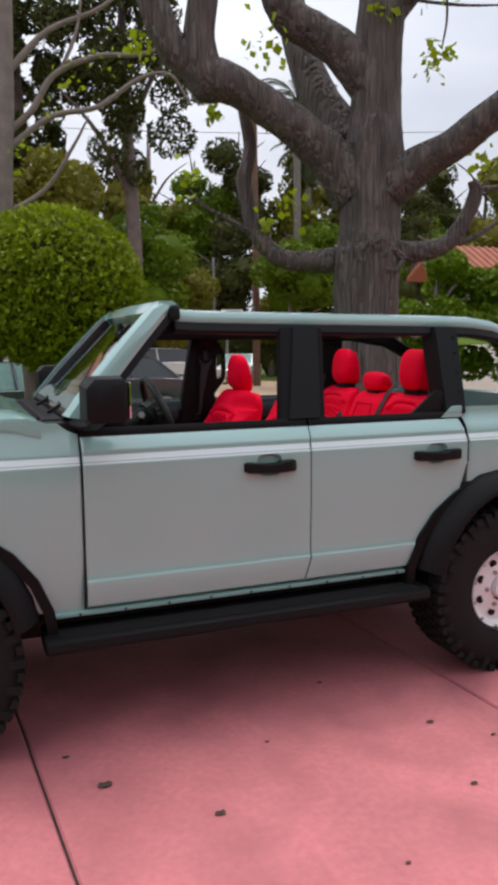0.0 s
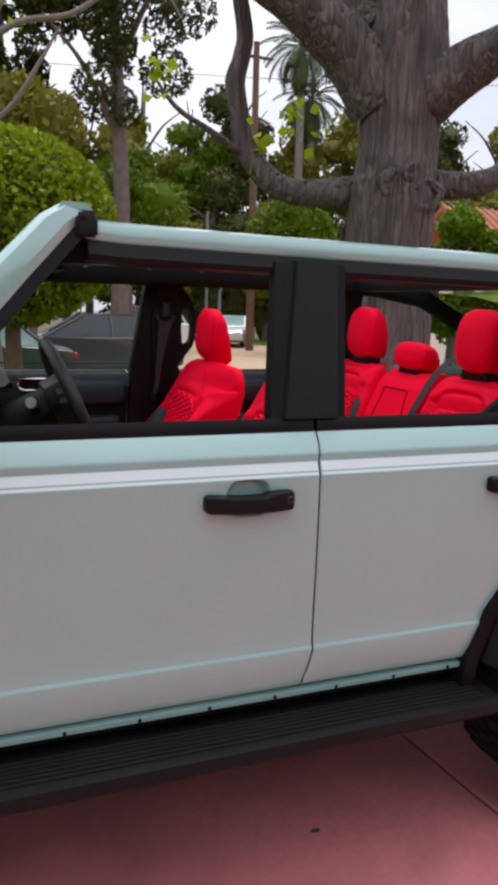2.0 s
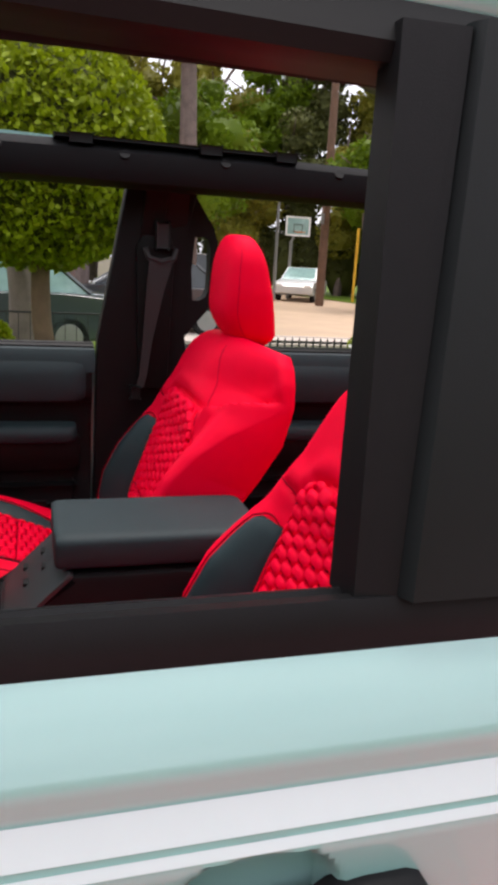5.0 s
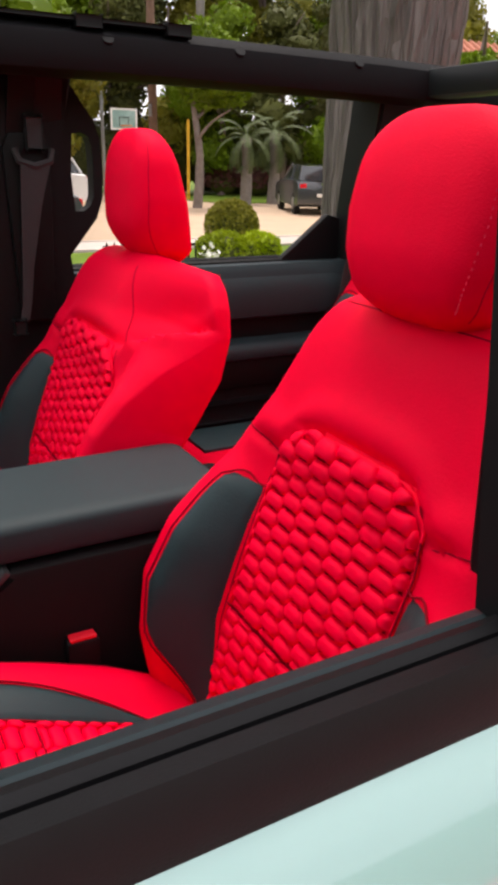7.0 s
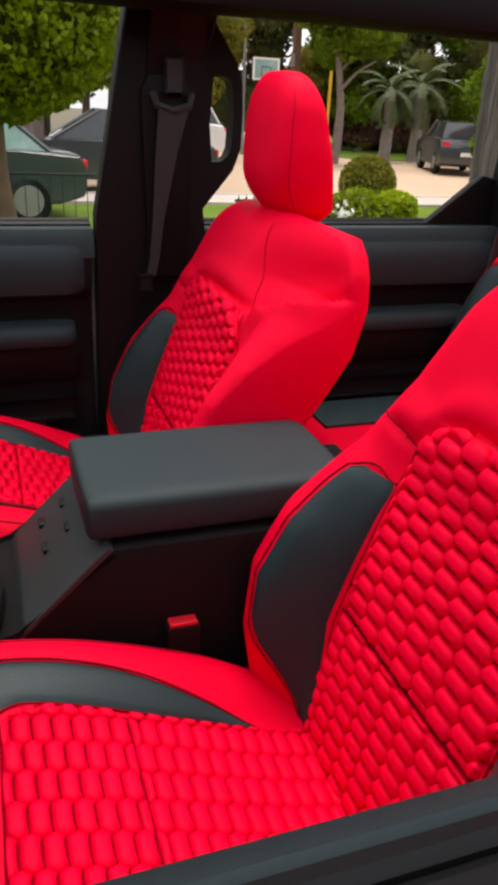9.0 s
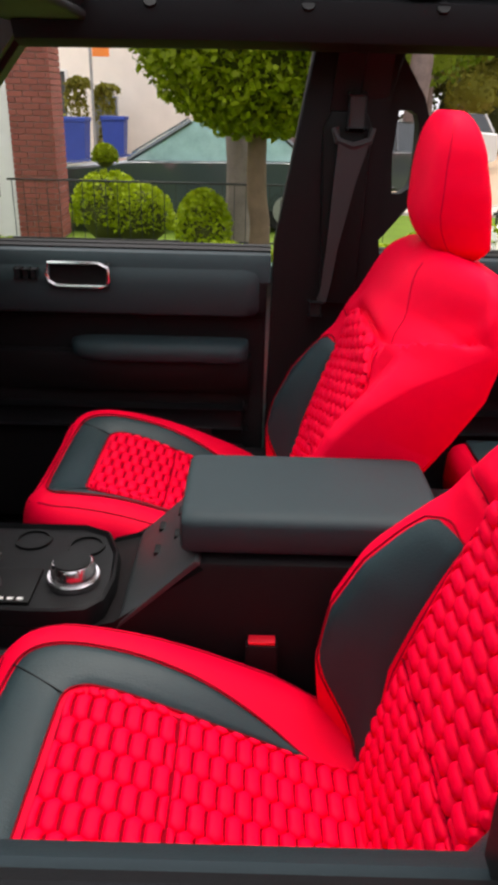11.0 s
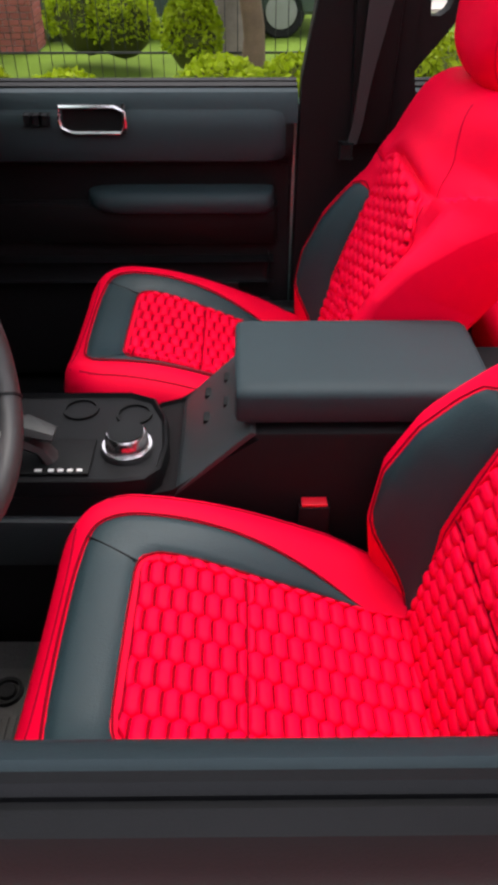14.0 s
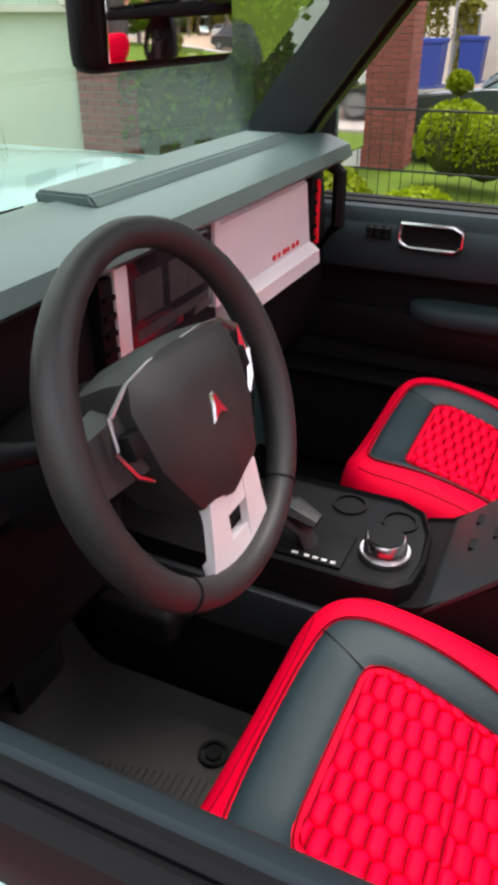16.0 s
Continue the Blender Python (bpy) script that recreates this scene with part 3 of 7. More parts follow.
    for x in (-1.0, -0.35, 0.35):
        bm = B()
        box(bm, sd((x, 0.0, 0.47)), sd((x + 0.07, 0.2, 0.50)), 0.006)
        part("bracket", bm, BLACK, rb)

    # front wing, rear quarter, arches, flares and wheels
    for wx, flip in ((REAR_X, 1), (FRONT_X, -1)):
        arc = [(wx + flip * (x - REAR_X), z) for x, z in ARCH] + [(wx - flip * (x - REAR_X), z) for x, z in ARCH[-2::-1]]
        bm = B()
        rings = []
        for x, z in arc:
            d = Vector((wx - x, 0, 0.46 - z)).normalized()
            rings.append([sd((x + d.x * k, y, z + d.z * k)) for k, y in ((-0.004, 0.012), (-0.001, -0.006), (0.006, -0.024), (0.020, -0.046), (0.038, -0.066), (0.058, -0.083), (0.080, -0.096), (0.098, -0.103), (0.106, -0.101), (0.109, -0.092), (0.108, -0.03), (0.02, 0.02))])
        loft(bm, rings)
        part("wheel_flare", bm, BLACK, car, "black plastic wheel arch flare")
        bm = B()
        rings = []
        for k in range(13):
            q = math.pi * k / 12
            rings.append([sd((wx + math.cos(q) * r, y, 0.47 + math.sin(q) * r)) for r, y in ((0.555, -0.02), (0.575, 0.40), (0.60, 0.40), (0.60, -0.02))])
        loft(bm, rings)
        box(bm, sd((wx - 0.58, 0.40, 0.45)), sd((wx + 0.58, 0.43, 1.05)))
        part("arch_liner", bm, GASKET, car)
    # quarter panel
    bm = B()
    zs = [p for p in PROFILE if p[0] > 0.6]
    top = [(0.92, 1.40)]
    cols = [0.913, 0.93, 0.96, 1.0, 1.06, 1.13, 1.2, 1.3, 1.4, 1.48, 1.56, 1.62, 1.645, 1.75, 1.86, 1.90]
    g = []
    for x in cols:
        floor_z = curve(ARCH, x) if x <= 1.13 else (curve(ARCH, 2 * 1.13 - x) if x < 1.645 else 0.62)
        lo = min(floor_z, 1.24)
        g.append([bm.verts.new(sd((x, curve(PROFILE, lerp(lo, 1.42, t)) + (0.012 if x == 0.913 else 0) + 0.08 * step(1.75, 1.90, x), lerp(lo, 1.42, t)))) for t in
                  [0, 0.2, 0.4] + [(z - lo) / (1.42 - lo) for z in (1.2401, 1.247, 1.255, 1.261, 1.275, 1.279, 1.289, 1.300, 1.34, 1.376, 1.405, 1.42)]])
    for a, b in zip(g, g[1:]):
        for k in range(len(a) - 1):
            bm.faces.new((a[k], b[k], b[k + 1], a[k + 1]))
    ext = bmesh.ops.extrude_face_region(bm, geom=bm.faces[:])["geom"]
    for v in [e for e in ext if isinstance(e, bmesh.types.BMVert)]:
        v.co += sd((0, 0.05, 0)) - sd((0, 0, 0))
    stripes(sd, part("quarter_panel", bm, PAINT, car), 0.918, 1.74)
    # front wing
    bm = B()
    g = []
    cols = [-1.0745, -1.09, -1.12, -1.16, -1.22, -1.28, -1.34, -1.4, -1.5, -1.6, -1.7, -1.79, -1.9, -2.0, -2.1, -2.2, -2.3, -2.36, -2.45, -2.52]
    for x in cols:
        mx = REAR_X + (FRONT_X - x) * (1 if x > FRONT_X else -1)
        if x > -1.275:
            lo = 0.60
        elif x < -2.305:
            lo = 0.66
        else:
            lo = curve(ARCH, min(1.13, mx)) if mx <= 1.13 else 1.09
        lo = min(lo, 1.24)
        hi = curve([(-1.30, 1.45), (-1.20, 1.425), (-1.16, 1.425), (-1.11, 1.385), (-1.07, 1.376)], x)
        g.append([bm.verts.new(sd((x, curve(PROFILE, z) + (0.012 if x == -1.0745 else 0) + 0.16 * step(-2.2, -2.56, x), z))) for z in
                  [lo, lerp(lo, 1.24, 0.35), lerp(lo, 1.24, 0.7), 1.2401, 1.247, 1.255, 1.261, 1.275, 1.279, 1.289, 1.300, lerp(1.30, hi, 0.5), hi]])
    for a, b in zip(g, g[1:]):
        for k in range(len(a) - 1):
            bm.faces.new((a[k], b[k], b[k + 1], a[k + 1]))
    ext = bmesh.ops.extrude_face_region(bm, geom=bm.faces[:])["geom"]
    for v in [e for e in ext if isinstance(e, bmesh.types.BMVert)]:
        v.co += sd((0, 0.05, 0)) - sd((0, 0, 0))
    stripes(sd, part("front_wing", bm, PAINT, car), -2.18, -1.080)

    # B pillar: outer plate, frame strips, inner cover
    bm = B()
    for (xa, xb, ya, za), (xc, xd, yb, zb) in (((-0.062 if far else -0.085, 0.020 if far else 0.088, 0.052, 1.40), (-0.018 if far else -0.022, 0.030 if far else 0.118, 0.150, 1.835)),):
        ring = lambda a, b, y, z: [sd((a, y + 0.012, z)), sd((a + 0.006, y, z)), sd((b - 0.006, y, z)), sd((b, y + 0.012, z)), sd((b, y + 0.05, z)), sd((a, y + 0.05, z))]
        loft(bm, [ring(lerp(xa, xc, t), lerp(xb, xd, t), lerp(ya, yb, t), lerp(za, zb, t)) for t in (0, 0.5, 1)])
    bp = part("b_pillar", bm, PILLAR, car, "dark grey B pillar")
    for a0, a1, c0, c1 in ((-0.115 if far else -0.121, -0.064 if far else -0.087, -0.075 if far else -0.082, -0.020 if far else -0.024), (0.090, 0.112, 0.120, 0.138))[:1 if far else 2]:
        bm = B()
        loft(bm, [[sd((lerp(a0, c0, t), lerp(0.068, 0.162, t), z)), sd((lerp(a1, c1, t), lerp(0.064, 0.158, t), z)), sd((lerp(a1, c1, t), lerp(0.116, 0.20, t), z)), sd((lerp(a0, c0, t), lerp(0.116, 0.20, t), z))]
                  for t, z in ((0, 1.39), (1, 1.83))])
        part("window_post", bm, BLACK, bp)
    bm = B()
    out = [(-0.20, 0.70), (0.06, 0.70), (0.04, 1.39), (0.03, 1.46), (0.028, 1.49), (0.028, 1.67), (0.035, 1.72), (0.055, 1.80), (-0.125, 1.80), (-0.19, 1.42)]
    if not far:
        out = [(max(x, -0.06), z) for x, z in out if z < 1.40]
    prism(bm, out, 1, 0.10, 0.155, 0.008)
    for v in bm.verts:
        v.co.y += 0.02 * step(1.3, 1.8, v.co.z) - 0.03 * step(1.0, 0.7, v.co.z)
        v.co = sd(v.co)
    bi = part("pillar_cover", bm, LINER, bp, "dark inner pillar cover")
    if not far:          # upper cover, drawn in towards the roof
        bm = B()
        loft(bm, [[sd((lerp(-0.052, -0.074, t), lerp(0.105, 0.180, t), z)), sd((0.060, lerp(0.105, 0.180, t), z)), sd((0.060, 0.188, z)), sd((0.050, 0.196, z)), sd((lerp(-0.045, -0.066, t), 0.196, z)), sd((lerp(-0.052, -0.074, t), 0.188, z))] for t, z in ((-0.08, 1.36), (0.3, 1.53), (0.7, 1.70), (1, 1.825))])
        part("upper_pillar_cover", bm, LINER, bp)
    if far:
        outer = [(0.020, 1.798), (0.058, 1.785), (0.106, 1.715), (0.118, 1.680), (0.121, 1.620), (0.119, 1.555), (0.104, 1.513), (0.064, 1.464), (0.028, 1.420), (0.0, 1.60)]
        inner = [(0.050, 1.688), (0.070, 1.690), (0.086, 1.682), (0.092, 1.664), (0.094, 1.620), (0.092, 1.560), (0.084, 1.540), (0.068, 1.529), (0.050, 1.529), (0.044, 1.60)]
        bm = B()
        loft(bm, [[sd((p[0], 0.118, p[1])), sd((p[0] - 0.004, 0.152, p[1])), sd((q[0] + 0.003, 0.152, q[1])), sd((q[0], 0.118, q[1]))] for p, q in zip(outer, inner)], closed=True)
        part("grab_handle", bm, LINER, bi, "moulded grab handle with open slot")
        bm = B()
        prism(bm, [(-0.085, 1.30), (-0.012, 1.30), (-0.002, 1.655), (-0.015, 1.685), (-0.085, 1.685), (-0.10, 1.655)], 1, 0.160, 0.178, 0.004)
        for v in bm.verts:
            v.co = sd(v.co)
        part("belt_slot", bm, GASKET, bi)
        bm = B()
        box(bm, sd((-0.053, 0.178, 1.655)), sd((-0.020, 0.198, 1.715)), 0.006)
        sweep(bm, [sd(p) for p in ((-0.078, 0.19, 1.655), (-0.072, 0.196, 1.632), (-0.040, 0.2, 1.622), (-0.008, 0.196, 1.632), (-0.002, 0.19, 1.655))], 0.008, 6)
        part("belt_guide", bm, WEBBING, bi)
        bm = B()
        loft(bm, [[sd((x - w, y, z)), sd((x + w, y, z)), sd((x + w, y + 0.004, z)), sd((x - w, y + 0.004, z))] for x, w, y, z in
                  ((-0.040, 0.030, 0.198, 1.625), (-0.052, 0.022, 0.192, 1.55), (-0.068, 0.012, 0.186, 1.42), (-0.076, 0.010, 0.184, 1.34), (-0.085, 0.010, 0.184, 1.30))])
        part("seat_belt", bm, WEBBING, bi, "black seat belt webbing")
        bm = B()
        box(bm, sd((-0.108, 0.182, 1.275)), sd((-0.084, 0.196, 1.305)), 0.004)
        part("belt_tongue", bm, PILLAR, bi)


    # C pillar
    bm = B()
    loft(bm, [[sd((a, y, z)), sd((b, y, z)), sd((b, y + 0.13, z)), sd((a, y + 0.13, z))] for a, b, y, z in
              ((0.80, 0.935, 0.050, 1.385), (0.80, 0.935, 0.060, 1.43), (0.782, 0.93, 0.150, 1.835))])
    bmesh.ops.bevel(bm, geom=bm.edges[:], offset=0.008, segments=2, affect="EDGES", clamp_overlap=True)
    cp = part("c_pillar", bm, PILLAR, car, "dark grey C pillar")
    for z in (1.50, 1.60, 1.70, 1.78):
        bm = B()
        y = lerp(0.06, 0.15, (z - 1.43) / 0.405)
        disc(bm, sd((0.90 - 0.01 * (z - 1.5), y + 0.002, z)), sd((0, -1, 0)) - sd((0, 0, 0)), 0.008, 0.006, 12)
        part("bolt", bm, GASKET, cp)

    # roof rail in body colour, gasket under it and padded bar inside
    bm = B()
    sec = [(0.196, 1.848), (0.190, 1.858), (0.190, 1.880), (0.202, 1.900), (0.225, 1.908), (0.262, 1.908), (0.262, 1.850)]
    xs = [(-0.60, 0.012, 0.0), (-0.5, 0.006, 0), (-0.1, 0.0, 0), (0.4, -0.006, 0), (0.9, -0.012, 0), (1.05, -0.018, 0.0), (1.2, -0.035, 0.01), (1.35, -0.08, 0.03)]
    loft(bm, [[sd((x, y + o, z + dz - (0.026 if far else 0.0))) for y, z in sec] for x, dz, o in xs])
    rail = part("roof_rail", bm, PAINT, car, "pale grey roof side rail")
    bm = B()
    sec = [(0.172, 1.800), (0.168, 1.815), (0.186, 1.850), (0.255, 1.852), (0.262, 1.812), (0.235, 1.797)]
    loft(bm, [[sd((x, y + o, z + dz)) for y, z in sec] for x, dz, o in xs])
    part("rail_gasket", bm, GASKET, rail)
    bm = B()
    sec = [(0.240, 1.790), (0.232, 1.815), (0.236, 1.850), (0.262, 1.872), (0.300, 1.872), (0.335, 1.852), (0.342, 1.815), (0.330, 1.790), (0.300, 1.780), (0.262, 1.780)]
    loft(bm, [[sd((x, y, z + dz + (0.0 if far else 0.026))) for y, z in sec] for x, dz in ((-0.66, 0.0), (-0.3, 0.004), (0.2, 0.004), (0.75, -0.002), (0.98, -0.008), (1.25, -0.05), (1.6, -0.22), (1.78, -0.44))])
    bar = part("roll_bar", bm, BARPAD, car, "padded dark grey roll bar")
    for x in (-0.42, -0.15, 0.08, 0.36, 0.66):
        bm = B()
        disc(bm, sd((x, 0.332, 1.848 if far else 1.874)), sd((0, 0.8, 0.6)) - sd((0, 0, 0)), 0.012, 0.006, 14)
        part("bolt", bm, GASKET, bar)
    up = 0.0 if far else 0.026
    bm = B()
    box(bm, sd((-0.30, 0.285, 1.8765 + up)), sd((0.25, 0.330, 1.884 + up)), 0.003)
    for x in (-0.27, 0.02, 0.20):
        box(bm, sd((x, 0.318, 1.866 + up)), sd((x + 0.05, 0.338, 1.887 + up)), 0.003)
    part("roof_seal_strip", bm, GASKET, bar)

    # A pillar and screen frame
    bm = B()
    pts = [((-1.075, 0.085, 1.44), 0.055), ((-0.95, 0.115, 1.60), 0.050), ((-0.80, 0.155, 1.77), 0.046), ((-0.675, 0.185, 1.905), 0.042), ((-0.630, 0.195, 1.935), 0.036)]
    loft(bm, [[sd((p[0] - w, p[1] + 0.02, p[2] + 0.015)), sd((p[0] - 0.6 * w, p[1] - 0.004, p[2] + 0.008)), sd((p[0] + 0.5 * w, p[1] - 0.008, p[2] - 0.004)), sd((p[0] + w, p[1] + 0.006, p[2] - 0.012)), sd((p[0] + w, p[1] + 0.05, p[2] - 0.012)), sd((p[0] - w, p[1] + 0.05, p[2] + 0.015))] for p, w in pts])
    ap = part("a_pillar", bm, PAINT, car, "pale grey windscreen pillar")
    bm = B()
    loft(bm, [[sd((p[0] + w + 0.002, p[1] + 0.008, p[2] - 0.012)), sd((p[0] + w + 0.035, p[1] + 0.004, p[2] - 0.022)), sd((p[0] + w + 0.040, p[1] + 0.07, p[2] - 0.024)), sd((p[0] + w + 0.002, p[1] + 0.09, p[2] - 0.012))] for p, w in pts[:-1]])
    part("pillar_seal", bm, BLACK, ap)
    bm = B()
    loft(bm, [[sd((p[0] - 0.8 * w, p[1] + 0.055, p[2] + 0.012)), sd((p[0] + w + 0.03, p[1] + 0.055, p[2] - 0.02)), sd((p[0] + w + 0.03, p[1] + 0.10, p[2] - 0.02)), sd((p[0] - 0.6 * w, p[1] + 0.12, p[2] + 0.008))] for p, w in pts[:-1]])
    part("pillar_trim", bm, TRIM, ap)
    bm = B()
    loft(bm, [[sd((x, y, z)) for y, z in ((0.175, 1.868), (0.170, 1.90), (0.185, 1.935), (0.25, 1.94), (0.25, 1.87))] for x in (-0.63, -0.60, -0.575)])
    bmesh.ops.bevel(bm, geom=bm.edges[:], offset=0.006, segments=2, affect="EDGES", clamp_overlap=True)
    cap = part("pillar_cap", bm, BLACK, ap, "black plastic pillar end cap")
    bm = B()
    for x, z in ((-0.612, 1.915), (-0.592, 1.885)):
        disc(bm, sd((x, 0.176, z)), sd((0, -1, 0)) - sd((0, 0, 0)), 0.007, 0.004, 10)
    part("screw", bm, GASKET, cap)

    # door mirror
    bm = B()
    rings = []
    for y, x0, x1, z0, z1 in ((-0.255, -1.055, -0.935, 1.465, 1.605), (-0.240, -1.078, -0.915, 1.448, 1.622), (-0.12, -1.084, -0.905, 1.436, 1.632), (-0.02, -1.074, -0.91, 1.434, 1.628), (-0.005, -1.05, -0.92, 1.450, 1.610)):
        c = 0.018
        rings.append([sd(p) for p in ((x0 + c, y, z0), (x1 - c * 0.6, y, z0), (x1, y, z0 + c), (x1, y, z1 - c), (x1 - c, y, z1), (x0 + 2 * c, y, z1), (x0, y, z1 - 2 * c), (x0, y, z0 + c))])
    loft(bm, rings)
    mi = part("door_mirror", bm, BLACK, car, "black square door mirror")
    bm = B()
    box(bm, sd((-0.907, -0.235, 1.462)), sd((-0.900, -0.03, 1.608)), 0.003)
    part("mirror_glass", bm, MIRROR, mi)
    bm = B()
    sweep(bm, [sd(p) for p in ((-1.0, -0.10, 1.450), (-1.02, -0.02, 1.418), (-1.045, 0.05, 1.41), (-1.08, 0.10, 1.42))], [0.035, 0.032, 0.034, 0.04], 8, flat=0.6)
    part("mirror_arm", bm, BLACK, mi)


bm = B()
box(bm, (-2.3, 0.28, 0.40), (1.80, 1.41, 0.60), 0.03)
part("underbody", bm, GASKET, car, "dark underbody and chassis")


def wheel(cx, sd):
    """Knobbly tyre on a white steel rim."""
    out = sd((0, -1, 0)) - sd((0, 0, 0))
    prof = [(0.215, -0.062), (0.235, -0.082), (0.30, -0.092), (0.365, -0.090), (0.405, -0.078), (0.428, -0.060), (0.432, 0.0), (0.433, 0.06), (0.432, 0.14), (0.428, 0.19), (0.405, 0.208), (0.30, 0.215), (0.215, 0.19)]

    def rev(bm, pr, n):
        loft(bm, [[sd((cx + r * math.cos(q), y, WHEEL_R + r * math.sin(q))) for r, y in pr] for q in [2 * math.pi * k / n for k in range(n)]], closed=True)
    bm = B()
    rev(bm, prof, 64)
    ty = part("tyre", bm, RUBBER, None, "knobbly black off-road tyre")
    # tread blocks, one mesh a row, set round the tyre
    for y0, y1, dq, r0, r1, n, half in ((-0.088, -0.035, 0.0, 0.415, 0.445, 46, 0.047), (0.165, 0.205, 0.0, 0.415, 0.445, 46, 0.047), (-0.028, 0.03, 0.07, 0.425, 0.445, 46, 0.047),
                                        (0.038, 0.095, 0.0, 0.425, 0.445, 46, 0.047), (0.1, 0.158, 0.07, 0.425, 0.445, 46, 0.047), (-0.094, -0.084, 0.0, 0.375, 0.418, 23, 0.05)):
        bm = B()
        loft(bm, [[sd((r * math.cos(t), y, r * math.sin(t))) for t, r in ((-half, r0), (half, r0), (half - 0.01, r1), (0.01 - half, r1))] for y in (y0, y1)])
        bmesh.ops.recalc_face_normals(bm, faces=bm.faces)
        me = bpy.data.meshes.new("tread_block")
        bm.to_mesh(me)
        bm.free()
        me.materials.append(RUBBER)
        for k in range(n):
            o = new("tread_block", me)
            o.matrix_world = pose(cx, 0, WHEEL_R) @ Matrix.Rotation(2 * math.pi * k / n + dq, 4, "Y")
            o.parent = ty
    bm = B()
    rev(bm, [(0.222, -0.080), (0.225, -0.062), (0.200, -0.050), (0.185, -0.020), (0.16, -0.014), (0.12, -0.030), (0.075, -0.034), (0.07, 0.02), (0.20, 0.05), (0.222, 0.05)], 48)
    rev(bm, [(0.060, -0.02), (0.060, -0.06), (0.045, -0.068), (0.002, -0.068), (0.002, -0.02)], 32)
    rim = part("rim", bm, RIM, ty, "white painted steel wheel")
    for k in range(12):
        q = 2 * math.pi * (k + 0.5) / 12
        bm = B()
        disc(bm, sd((cx + 0.206 * math.cos(q), -0.055, WHEEL_R + 0.206 * math.sin(q))), out, 0.0075, 0.012, 8)
        part("rim_bolt", bm, STEEL, rim)
    for k in range(6):
        q = 2 * math.pi * k / 6
        bm = B()
        disc(bm, sd((cx + 0.10 * math.cos(q), -0.030, WHEEL_R + 0.10 * math.sin(q))), out, 0.012, 0.014, 8)
        part("wheel_nut", bm, STEEL, rim)
    for k in range(8):
        q = 2 * math.pi * (k + 0.5) / 8
        bm = B()
        disc(bm, sd((cx + 0.143 * math.cos(q), -0.0215, WHEEL_R + 0.143 * math.sin(q))), out, 0.022, 0.004, 14)
        part("vent_hole", bm, GASKET, rim)
    return ty


for wx in (REAR_X, FRONT_X):
    for far in (False, True):
        wheel(wx, side(far)).parent = car

# bonnet, scuttle, screen, header
bm = B()
sheet(bm, lambda s, t: Vector((lerp(-1.23, -2.50, s), lerp(0.052, 2 * YC - 0.052, t), curve([(0, 1.455), (0.1, 1.50), (0.8, 1.48), (1, 1.40)], s) + 0.03 * step(0, 0.12, min(t, 1 - t)) - 0.05)), 12, 16)
ext = bmesh.ops.extrude_face_region(bm, geom=bm.faces[:])["geom"]
for v in [e for e in ext if isinstance(e, bmesh.types.BMVert)]:
    v.co.z -= 0.04
part("bonnet", bm, PAINT, car, "pale grey bonnet")
bm = B()
box(bm, (-1.31, 0.078, 1.36), (-1.07, 2 * YC - 0.078, 1.428), 0.02)
for k in range(22):
    box(bm, (-1.28, 0.25 + 0.055 * k, 1.4281), (-1.16, 0.265 + 0.055 * k, 1.440), 0.002, 1)
part("scuttle", bm, BLACK, car, "black scuttle grille")
for y0 in (0.42, 0.95):
    bm = B()
    sweep(bm, [(-1.16, y0, 1.445), (-1.10, y0 + 0.02, 1.475), (-1.075, y0 + 0.3, 1.475), (-1.06, y0 + 0.55, 1.478)], 0.010, 6)
    part("wiper", bm, GASKET, car)
bm = B()
box(bm, (-2.60, 0.18, 0.72), (-2.50, 2 * YC - 0.18, 1.40), 0.03)
part("grille", bm, BLACK, car)
bm = B()
box(bm, (-2.85, 0.05, 0.62), (-2.60, 2 * YC - 0.05, 0.86), 0.04)
part("bumper", bm, BLACK, car)
bm = B()
box(bm, (1.86, 0.10, 0.62), (1.93, 2 * YC - 0.10, 1.42), 0.03)
part("tailgate", bm, PAINT, car)
bm = B()
W0, W1 = (-1.085, 0.115, 1.455), (-0.655, 0.215, 1.915)


def screen(s, t):
    x, y, z = (lerp(a, b, t) for a, b in zip(W0, W1))
    yy = lerp(y, 2 * YC - y, s)
    return Vector((x - 0.03 * math.sin(math.pi * s), yy, z))


sheet(bm, screen, 12, 8)
ws = part("windscreen", bm, GLASS, car, "tilted glass windscreen")
ws.visible_shadow = False
bm = B()
loft(bm, [[Vector((x - 0.03 * math.sin(math.pi * (y - 0.2) / (2 * YC - 0.4)), y, z)) for x, z in ((-0.70, 1.905), (-0.66, 1.955), (-0.60, 1.955), (-0.575, 1.93), (-0.575, 1.875), (-0.62, 1.865))] for y in [lerp(0.2, 2 * YC - 0.2, k / 10) for k in range(11)]])
hd = part("screen_header", bm, PAINT, car, "pale grey windscreen header")
bm = B()
loft(bm, [[(x, y, z) for x, z in ((-0.66, 1.880), (-0.61, 1.842), (-0.54, 1.838), (-0.525, 1.862), (-0.57, 1.872))] for y in (0.25, YC, 2 * YC - 0.25)])
part("header_trim", bm, LINER, hd)
for y0, y1 in ((0.30, 0.66), (1.03, 1.39)):
    bm = B()
    box(bm, (-0.68, y0, 1.818), (-0.53, y1, 1.836), 0.008, 3, )
    part("sun_visor", bm, LINER, hd, "folded dark sun visor")
